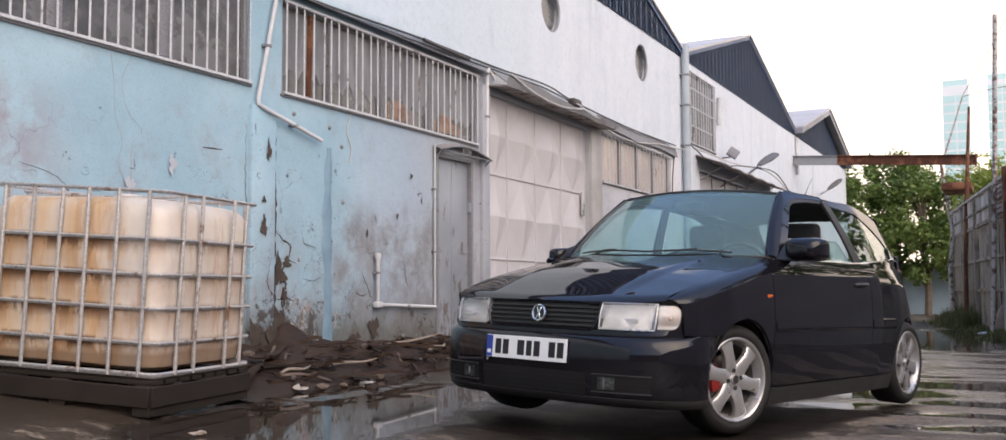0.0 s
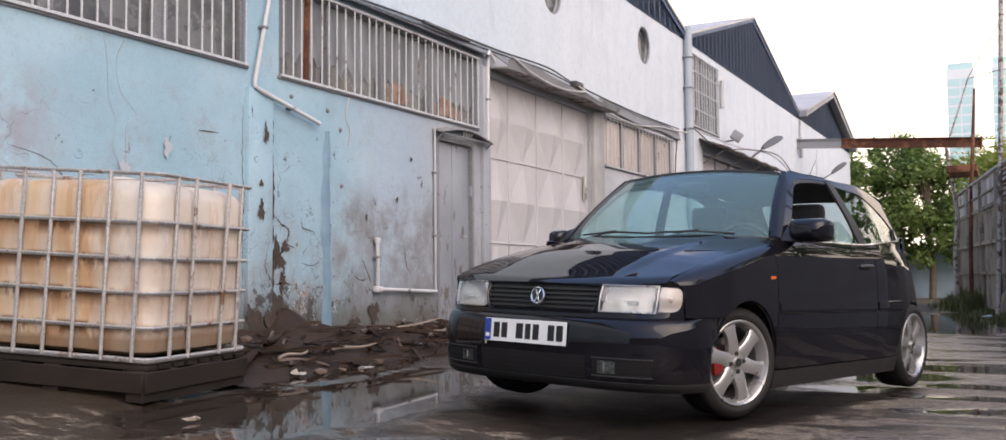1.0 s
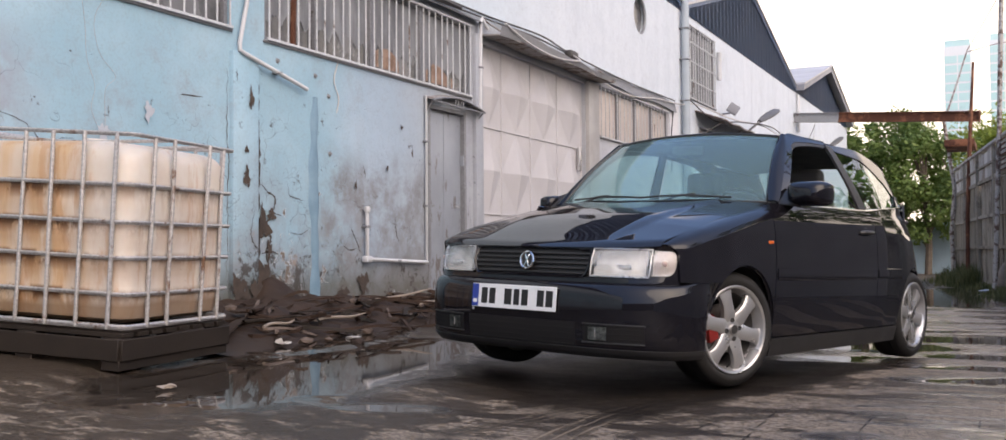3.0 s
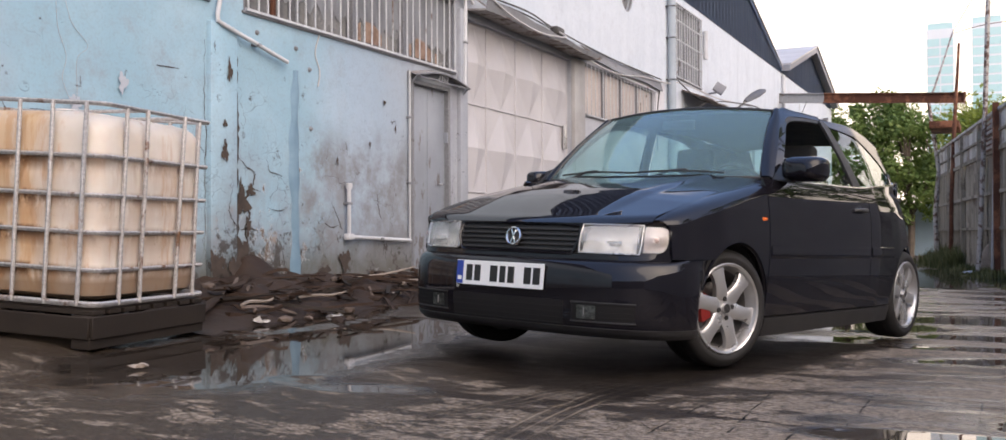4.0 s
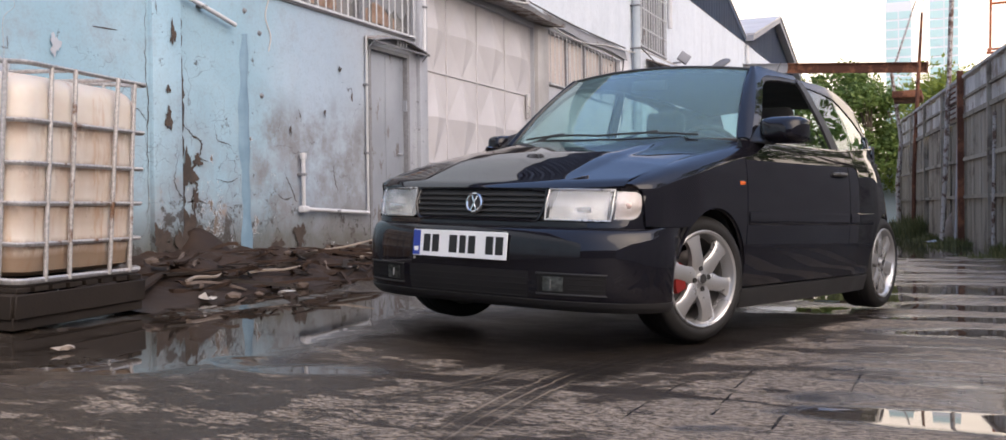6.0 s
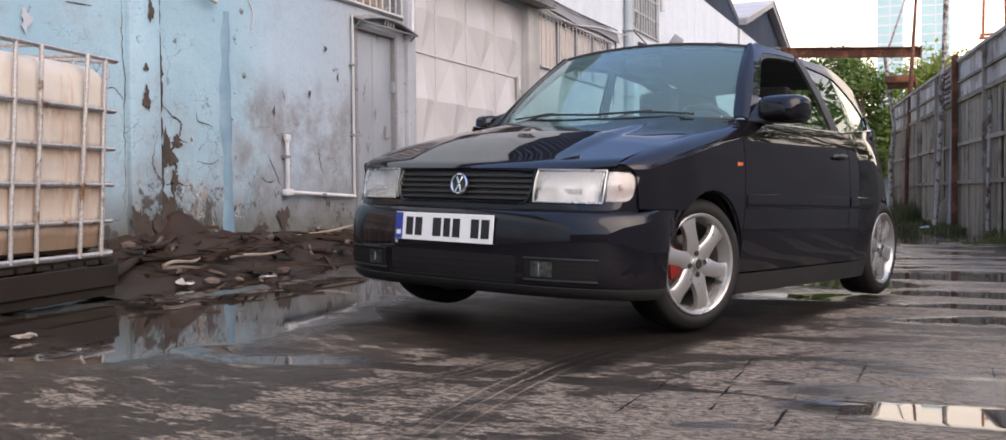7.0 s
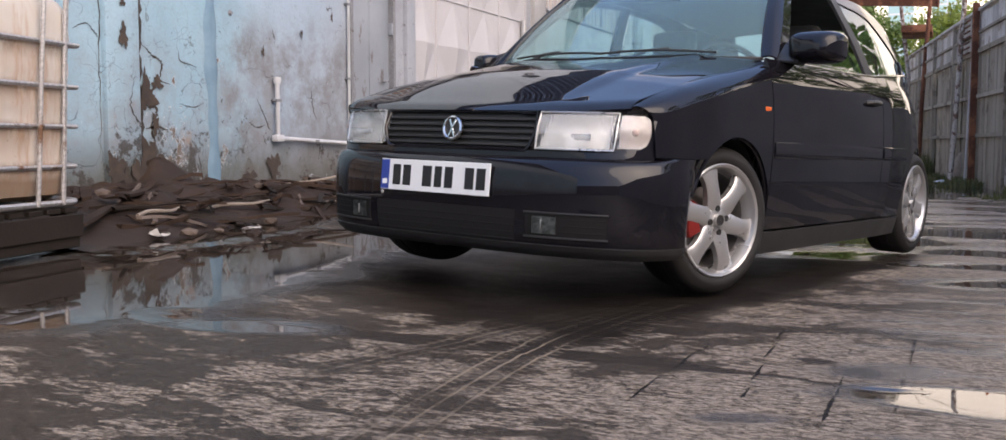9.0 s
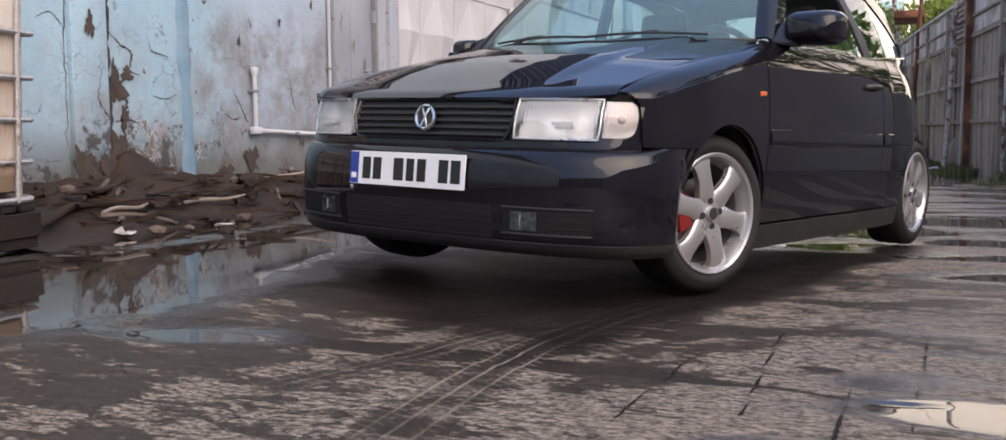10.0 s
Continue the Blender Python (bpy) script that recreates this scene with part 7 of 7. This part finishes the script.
for y in (0.30, 0.70):
    part("top_bar", tube([(0.01, y, TT), (-TL * 0.5, y + 0.02, TT - 0.02), (-TL - 0.01, y, TT)], 0.0105, 8), M_ZINC, tank)

pallet = thing("pallet", "soaked black pallet under the plastic tank", "pallet", TANK_AT)
for i in range(8):
    y = -0.01 + i * 0.131
    part("deck_board", box(-TL - 0.01, 0.01, y, y + 0.10, 0.195, 0.222, 0.004, 1), M_PALLET, pallet)
for x in (-TL - 0.01, -TL / 2 - 0.05, -0.10):
    for y in (-0.03, 0.44, 0.93):
        part("block", box(x, x + 0.11, y, y + 0.10, 0.085, 0.195, 0.005, 1), M_PALLET, pallet)
    part("skid", box(x, x + 0.11, -0.03, 1.03, 0.022, 0.085, 0.004, 1), M_PALLET, pallet)
part("side_board", box(-TL - 0.01, 0.01, -0.045, -0.031, 0.075, 0.19, 0.004, 1), M_PALLET, pallet)
part("side_board", box(0.012, 0.026, -0.03, 1.03, 0.075, 0.19, 0.004, 1), M_PALLET, pallet)
plank = part("plank", box(-1.2, 0.3, -0.10, 0.10, 0, 0.045, 0.006, 1), M_PALLET)
tagged(plank, "dark wet plank lying by the pallet", "plank").matrix_world = pose(-5.15, 4.55, 0.115, 0, 3, 20)


# ---- rotten boards, sticks and earth along the wall foot ----
def heap():
    xs, ys = np.linspace(-5.60, -4.05, 54), np.linspace(5.7, 11.9, 200)
    X, Y = np.meshgrid(xs, ys, indexing="ij")
    rise = np.clip((-4.35 - X + 0.25 * fbm(X, Y, 2.2, 31)) / 0.75, 0, 1)
    ends = np.clip((Y - 5.9) / 0.6, 0, 1) * np.clip((11.6 - Y) / 0.9, 0, 1)
    Z = lie(X, Y) - 0.03 + rise * ends * (0.13 + 0.075 * fbm(X, Y, 4.0, 32) + 0.05 * fbm(X, Y, 13.0, 33) + 0.025 * fbm(X, Y, 37.0, 34))
    Z = Z + 0.20 * np.exp(-((X + 5.5) / 0.16) ** 2 - ((Y - 7.62) / 0.20) ** 2)
    me = bpy.data.meshes.new("earth_heap")
    nx, ny = X.shape
    i = np.arange(nx * ny).reshape(nx, ny)
    quads = np.stack([i[:-1, :-1], i[1:, :-1], i[1:, 1:], i[:-1, 1:]], -1).reshape(-1, 4)
    me.from_pydata(np.stack([X, Y, Z], -1).reshape(-1, 3).tolist(), [], quads.tolist())
    me.polygons.foreach_set("use_smooth", [True] * len(me.polygons))
    me.materials.append(M_SOIL)
    ob = tagged(new("earth_heap", me), "dark wet earth and rubble along the wall foot", "earth", kind="stuff")

    def top(x, y):
        a = min(max(int(round((x + 5.60) / 1.55 * 53)), 0), 53)
        b = min(max(int(round((y - 5.7) / 6.2 * 199)), 0), 199)
        return max(float(Z[a, b]), ground_z(x, y))
    return top


heap_z = heap()
rng = random.Random(12)


def board(L, w, h, mat, seed):
    """A broken board with a splintered, bent outline."""
    r = random.Random(seed)
    bm = bmesh.new()
    rows = []
    n = 8
    for i in range(n + 1):
        u = i / n
        k = 1 - 0.5 * (i in (0, n)) * r.random()
        dz = 0.03 * math.sin(u * 3 + seed)
        rows.append([bm.verts.new((u * L - L / 2 + r.uniform(-0.02, 0.02), y * w * k + r.uniform(-0.006, 0.006), z * h + dz)) for y, z in ((-0.5, 0), (0.5, 0), (0.5, 1), (-0.5, 1))])
    for a, b in zip(rows, rows[1:]):
        for j in range(4):
            bm.faces.new((a[j], a[(j + 1) % 4], b[(j + 1) % 4], b[j]))
    bm.faces.new(rows[0][::-1])
    bm.faces.new(rows[-1])
    bmesh.ops.recalc_face_normals(bm, faces=bm.faces)
    return bm


for i in range(150):
    y = rng.uniform(6.2, 11.2)
    x = rng.uniform(-5.35, -4.45)
    L = rng.uniform(0.2, 0.95) ** 1.3
    ob = part("broken_board", board(L, rng.uniform(0.010, 0.028) if i % 3 else rng.uniform(0.03, 0.075), rng.uniform(0.008, 0.026), M_WOODD, i), M_WOODG if i % 9 == 4 else M_WOODD if i % 5 else M_PALLET)
    tagged(ob, "dark rotten broken board in the rubble", "board", group="broken boards")
    ob.matrix_world = pose(x, y, heap_z(x, y) + 0.01, rng.uniform(-8, 8), rng.uniform(-6, 6), 90 + rng.uniform(-50, 50))
for i, (x, y, turn, L, lift) in enumerate(((-5.10, 8.75, 58, 1.0, 9), (-4.75, 7.55, 75, 0.55, 3), (-4.85, 9.9, 82, 0.6, 4), (-5.2, 10.5, 70, 0.5, 6), (-4.62, 6.65, 95, 0.4, 2), (-4.9, 9.2, 100, 0.45, 3))):
    ob = part("stick", tube(curve_pts([(-L / 2, 0, 0), (-L / 6, 0.02, 0.012), (L / 5, -0.015, 0.0), (L / 2, 0.01, 0.01)], 4), [0.012] * 7 + [0.010] * 4 + [0.006] * 2, 6), M_WOODL)
    tagged(ob, "bare pale stick lying on the rubble", "stick", group="sticks").matrix_world = pose(x, y, heap_z(x, y) + 0.04, 0, -lift, turn)
for i in range(34):
    y = rng.uniform(6.2, 11.3)
    x = rng.uniform(-5.3, -4.2) if i % 3 else rng.uniform(-4.4, -3.9)
    bm = bmesh.new()
    bmesh.ops.create_icosphere(bm, subdivisions=1, radius=rng.uniform(0.02, 0.06))
    for v in bm.verts:
        v.co = Vector((v.co.x * 1.3, v.co.y, v.co.z * 0.6)) * rng.uniform(0.75, 1.2)
    ob = part("rubble_stone", bm, M_WOODG if i % 4 == 0 else M_SOIL, smooth=False)
    tagged(ob, "lump of wet rubble by the wall", "stone", group="rubble stones").matrix_world = pose(x, y, heap_z(x, y) + 0.015, 0, 0, rng.uniform(0, 360))
for i, (x, y) in enumerate(((-4.35, 7.25), (-4.25, 7.05), (-4.95, 10.3), (-4.8, 10.75), (-4.9, 10.05), (-4.3, 6.3), (-3.4, 4.35), (-4.6, 9.4), (-5.1, 9.75), (-4.7, 8.6))):
    bm = sheet(lambda u, v: ((u - 0.5) * 0.10 + 0.012 * math.sin(v * 5 + i), (v - 0.5) * 0.035 + 0.012 * math.sin(u * 6 + i), 0.008 + 0.008 * math.sin(u * 7 + v * 4 + i)), 8, 5, 0.003)
    tagged(part("litter", bm, M_LITTER if i % 3 else M_WOODL), "pale crumpled scrap of litter", "litter", group="litter").matrix_world = pose(x, y, max(heap_z(x, y), ground_z(x, y)) + 0.002, 0, 0, 47 * i)


# ---- fence and poles on the other side ----
fence = thing("fence", "tall weathered sheet and board fence with rails and posts", "fence")
FM = Matrix.Translation(FA) @ f_way.to_track_quat("X", "Z").to_matrix().to_4x4()
FL = (FB - FA).length
SEEN = 16.0
side = 1 if (FM.to_3x3() @ Vector((0, 1, 0))).x < 0 else -1
rng = random.Random(3)
pl = pu = None
x = 0.0
while x < SEEN:
    w = 0.24
    m = FM @ Matrix.Translation((x, side * rng.uniform(0.0, 0.02), rng.uniform(-0.03, 0.02)))
    if pl is None:
        pl = part("board", box(0.006, w - 0.006, -0.012, 0.012, -0.35, 2.28, 0.004, 1), M_FENCE, fence)
        pl.matrix_world = m
        pu = part("upper_sheet", box(0.004, w * 2 - 0.004, -0.008, 0.008, 2.25, 2.96, 0.003, 1), M_FENCEP, fence, "pale rusting upper sheet")
        pu.matrix_world = m
    else:
        if rng.random() > 0.06:
            share("board", pl, m, fence)
        if int(round(x / w)) % 2 == 0:
            share("upper_sheet", pu, FM @ Matrix.Translation((x, side * 0.02, rng.uniform(-0.06, 0.03))), fence)
    x += w
part("backing", box(0, SEEN, -0.06, -0.04, -0.35, 2.2, 0, 1, FM @ Matrix.Diagonal((1, side, 1, 1))), M_FENCE, fence, "dark sheets behind the boards")
# unseen stretches added; height and tone set for what car and puddles mirror
part("low_sheet", box(SEEN + 0.02, SEEN + 5.2, -0.06, 0.06, -0.35, 1.25, 0.01, 1, FM), M_FENCE, fence, "unseen lower dark stretch, added")
part("fence_rest", box(SEEN + 5.25, FL, -0.02, 0.02, -0.35, 1.75, 0, 1, FM), M_FENCEW, fence, "unseen pale stretch added to brighten the car's flank")
for z, r in ((0.75, 0.035), (1.45, 0.035), (2.26, 0.045), (2.60, 0.025)):
    part("rail", box(0, SEEN, 0.02, 0.07, z - r, z + r, 0.004, 1, FM @ Matrix.Diagonal((1, side, 1, 1))), M_FENCE, fence)
part("cap_rail", box(0, SEEN, -0.06, 0.08, 2.97, 3.03, 0.006, 1, FM @ Matrix.Diagonal((1, side, 1, 1))), M_FENCEP, fence)
for x in (0.1, 2.6, 5.2, 7.9, 12.9):
    part("fence_post", box(x, x + 0.06, 0.03, 0.10, -0.35, 2.95, 0.004, 1, FM @ Matrix.Diagonal((1, side, 1, 1))), M_FENCE, fence)
for i in range(7):
    part("vent_slat", box(9.0, 9.75, 0.08, 0.10, 2.28 + i * 0.10, 2.31 + i * 0.10, 0, 1, FM @ Matrix.Diagonal((1, side, 1, 1))), M_RUST, fence)
part("fence_post", box(10.38, 10.48, 0.05, 0.16, -0.35, 3.12, 0.006, 1, FM @ Matrix.Diagonal((1, side, 1, 1))), M_RUST, fence, "thick rusty post")


def pole(label, pts, r, mat):
    ob = part("pole", tube(pts, r, 8), mat)
    return tagged(ob, label, "pole")


pole("tall pale pole with peeling paint beside the fence", [(-0.28, 23.4, -0.35), (-0.20, 23.45, 1.17), (-0.11, 23.5, 3.25), (0.0, 23.55, 6.45)], 0.047, M_POLE)
pole("thin rusty pole holding the beam's end", [(-0.98, 28.9, -0.35), (-0.95, 28.9, 1.58), (-0.87, 29.0, 3.33), (-0.75, 29.15, 5.5)], [0.055, 0.05, 0.05, 0.03], M_RUST)
pole("crooked old pole at the fence's end", [(-1.42, 31.4, -0.35), (-1.46, 31.4, 1.2), (-1.36, 31.4, 2.4), (-1.50, 31.45, 3.5), (-1.62, 31.5, 4.45)], [0.06, 0.06, 0.055, 0.05, 0.045], M_POLE)
pole("pale leaning pole above the fence", [(-1.60, 31.6, 4.3), (-1.25, 31.7, 5.4), (-0.98, 31.8, 6.3)], [0.03, 0.025, 0.018], M_POLE)
pole("thin grey pole before the fence", [(-0.02, 22.78, -0.3), (0.05, 22.8, 2.3)], 0.025, M_DPIPE)
pole("thin pale pole before the fence", [(0.52, 19.3, -0.3), (0.56, 19.3, 2.1)], 0.028, M_POLE)
pole("short white pole at the fence's foot", [(-0.99, 29.0, 0.45), (-0.97, 29.0, 1.30)], 0.03, M_LITTER)
pole("short white pole foot in the weeds", [(-0.99, 29.0, -0.3), (-0.99, 29.0, 0.449)], 0.03, M_LITTER)
tagged(part("cross_bar", box(-1.50, -0.78, 29.66, 31.46, 3.42, 3.60, 0.01), M_RUST), "short rusty bar between two poles", "bar")
for pts in ([(-0.98, 31.8, 6.3), (-0.4, 31.0, 7.1), (0.6, 29.0, 8.4)], [(-0.98, 31.8, 6.25), (0.0, 29.5, 6.0), (1.6, 26.0, 5.4)]):
    tagged(part("wire", tube(curve_pts(pts, 8), 0.010, 5), M_RUST), "thin rusty wire between the poles", "wire")
stone = bmesh.new()
bmesh.ops.create_icosphere(stone, subdivisions=3, radius=1)
for v in stone.verts:
    v.co = Vector((v.co.x * 0.14, v.co.y * 0.10, v.co.z * 0.40)) * (1 + 0.10 * noise.noise(v.co * 2.3))
tagged(part("leaning_stone", stone, M_WOODL), "long pale stone leaning by the fence", "stone").matrix_world = pose(-0.10, 23.9, 0.12, 0, 18, 0)
tagged(part("litter_heap", sheet(lambda u, v: ((u - 0.5) * 0.6, (v - 0.5) * 0.3, 0.02 + 0.07 * math.sin(u * 9) * math.sin(v * 7) * math.sin(math.pi * u)), 16, 8, 0.004), plain("pale_blue_litter", (0.42, 0.50, 0.58), (0.6, 0.62, 0.64), rough=0.5)), "pale blue plastic litter in the weeds", "litter").matrix_world = pose(-0.25, 23.4, -0.15, 0, 0, 10)
rig = thing("orange_frame", "open orange steel frame standing beyond the fence", "frame")
for a, b in (((1.45, 50, 7.15), (1.50, 50, 10.2)), ((1.30, 50, 7.18), (5.2, 50, 7.24)), ((1.35, 50.5, 7.40), (5.2, 50.5, 7.45)), ((2.35, 50, 7.2), (2.30, 50, 10.2)), ((1.48, 50, 9.3), (5.2, 50, 9.35)), ((4.9, 50.3, -0.4), (4.9, 50.3, 10.0)), ((1.40, 50, 7.18), (1.40, 50.6, 7.42))):
    part("frame_bar", tube([a, b], 0.055, 6), M_ORANGE, rig)


# ---- weeds, trees, far towers ----
def blades(name, label, spots, size, mat, category):
    """Grass and weeds: bent tapering blades."""
    vs, fs = [], []
    r = random.Random(77)
    for x, y, z, k in spots:
        a = r.uniform(0, 2 * math.pi)
        h, w = size * k * r.uniform(0.5, 1.2), size * 0.05 * r.uniform(0.7, 1.6)
        dx, dy, lean = math.cos(a) * w, math.sin(a) * w, r.uniform(0.1, 0.6) * h
        lx, ly = -math.sin(a) * lean, math.cos(a) * lean
        i = len(vs)
        vs += [(x - dx, y - dy, z), (x + dx, y + dy, z), (x + dx * 0.7 + lx * 0.4, y + dy * 0.7 + ly * 0.4, z + h * 0.6), (x - dx * 0.7 + lx * 0.4, y - dy * 0.7 + ly * 0.4, z + h * 0.6), (x + lx, y + ly, z + h)]
        fs += [(i, i + 1, i + 2, i + 3), (i + 3, i + 2, i + 4)]
    me = bpy.data.meshes.new(name)
    me.from_pydata(vs, [], fs)
    me.materials.append(mat)
    return tagged(new(name, me), label, category, kind="stuff")


r = random.Random(8)
spots = []
for i in range(5200):
    t = r.random() ** 0.8 * 20.0
    off = abs(r.gauss(0, 0.35)) + 0.05
    p = FA + f_way * t + f_out * off
    if t < 5.0 or noise.noise(Vector((t * 0.8, off, 1))) > -0.12 + off * 0.3:
        spots.append((p.x, p.y, ground_z(p.x, p.y) - 0.02, (1.6 if t < 5.5 else 0.50) * (1.25 - min(1.0, off))))
blades("weeds", "rank green weeds along the fence's foot", spots, 0.30, M_GRASS, "weeds")


def leaf_cloud(centres, count, size, seed):
    """Leaves scattered through lumps; each is a small bent kite."""
    g = random.Random(seed)
    vs, fs = [], []
    for _ in range(count):
        cx, cy, cz, rad = g.choice(centres)
        d = Vector((g.gauss(0, 1), g.gauss(0, 1), g.gauss(0, 1))).normalized()
        p = Vector((cx, cy, cz)) + d * rad * (0.55 + 0.5 * g.random() ** 0.5)
        s = size * g.uniform(0.6, 1.3)
        a = Vector((g.gauss(0, 1), g.gauss(0, 1), g.gauss(0, 0.6))).normalized()
        b = a.cross(d + Vector((0, 0, 0.3))).normalized()
        n = a.cross(b)
        i = len(vs)
        vs += [tuple(p - a * s), tuple(p + b * s * 0.55 + n * s * 0.12), tuple(p + a * s), tuple(p - b * s * 0.55 + n * s * 0.12)]
        fs.append((i, i + 1, i + 2, i + 3))
    me = bpy.data.meshes.new("crown")
    me.from_pydata(vs, [], fs)
    return me


def tree(label, x, y, base, height, spread, low, count, size, mat, seed):
    g = random.Random(seed)
    t = thing("tree", label, "tree", pose(x, y, base), group="trees")
    trunk = bmesh.new()
    add_tube(trunk, curve_pts([(0, 0, -0.3), (0.06, 0.03, height * 0.25), (-0.05, 0.05, height * 0.5), (0.03, 0, height * 0.8)], 4), [0.14, 0.135, 0.13, 0.125, 0.12, 0.11, 0.10, 0.09, 0.08, 0.07, 0.055, 0.04, 0.025][:13], 8)
    centres = []
    for i in range(30):
        a, h = g.uniform(0, 2 * math.pi), g.uniform(low, height)
        k = math.sin(math.pi * min(1, max(0.12, (h - low + 0.4) / (height - low + 0.8)))) ** 0.6
        rr = spread * k * g.uniform(0.35, 1.0)
        c = (math.cos(a) * rr, math.sin(a) * rr, h)
        centres.append((*c, g.uniform(0.28, 0.62)))
        if i % 2 == 0:
            add_tube(trunk, curve_pts([(0, 0, h * 0.6), (c[0] * 0.5, c[1] * 0.5, h * 0.78), c], 3), [0.05, 0.045, 0.04, 0.03, 0.025, 0.02, 0.012], 5)
    part("trunk", trunk, M_BARK, t)
    me = leaf_cloud(centres, count, size, seed)
    me.materials.append(mat)
    crown = new("crown", me)
    crown.parent = t


for i, (x, y, h, sp) in enumerate(((-6.6, 42.6, 6.0, 1.6), (-5.2, 42.2, 5.7, 1.5), (-4.0, 42.8, 6.1, 1.5), (-2.9, 42.3, 5.7, 1.4), (-1.6, 42.6, 5.4, 1.4), (-0.2, 42.8, 5.0, 1.4))):
    tree("leafy green tree against the end wall", x, y, -0.2, h, sp, 1.5, 5200, 0.10, M_LEAF, 21 + i)
for i, (x, y, h) in enumerate(((-0.55, 34.6, 4.9), (0.55, 33.0, 4.5), (1.3, 31.0, 4.2))):
    tree("yellow-green shrub showing over the fence", x, y, -0.2, h, 0.8, 2.4, 2200, 0.08, M_LEAFY, 51 + i)


# trees beyond the fence, which the car's flank mirrors
for i, (x, y, h, sp) in enumerate(((5.1, 17.4, 7.4, 1.5), (4.2, 20.0, 4.6, 1.3), (5.8, 14.4, 7.6, 1.8), (6.4, 11.6, 6.4, 1.7), (7.4, 8.6, 6.2, 1.7))):
    tree("leafy tree behind the yard fence", x, y, -0.1, h, sp, 1.2, 2600, 0.11, M_LEAF, 71 + i)


def tower(label, x0, x1, y, h, seed):
    t = thing("tower_block", label, "building")
    part("wall", box(x0, x1, y, y + (x1 - x0), -1, h), M_TOWERP, t, smooth=False)
    floors = int(h / 3.6)
    first = None
    for i in range(floors):
        for k in range(2):
            w = (x1 - x0) / 2
            if first is None:
                first = part("window", box(0.25, w - 0.25, -0.12, 0.0, 0.5, 3.3), M_TOWER, t, smooth=False)
                first.location = (x0, y, 0)
            else:
                share("window", first, Matrix.Translation((x0 + k * w, y, i * 3.6)), t)
    part("roof_box", box(x0 + 0.3, x1 - 0.3, y + 0.5, y + 5, h, h + 2.4), M_TOWER, t, smooth=False)


tower("far teal glass tower block", -23.6, -14.2, 420, 79, 1)
tower("second far teal glass tower block", -8.0, 2.4, 425, 81, 2)

# daylight passes the panes
for ob in scene.objects:
    if ob.type == "MESH" and ob.data.materials and ob.data.materials[0] in (M_GLASS, M_SCREEN, M_LENS, M_FLUTE):
        ob.visible_shadow = False
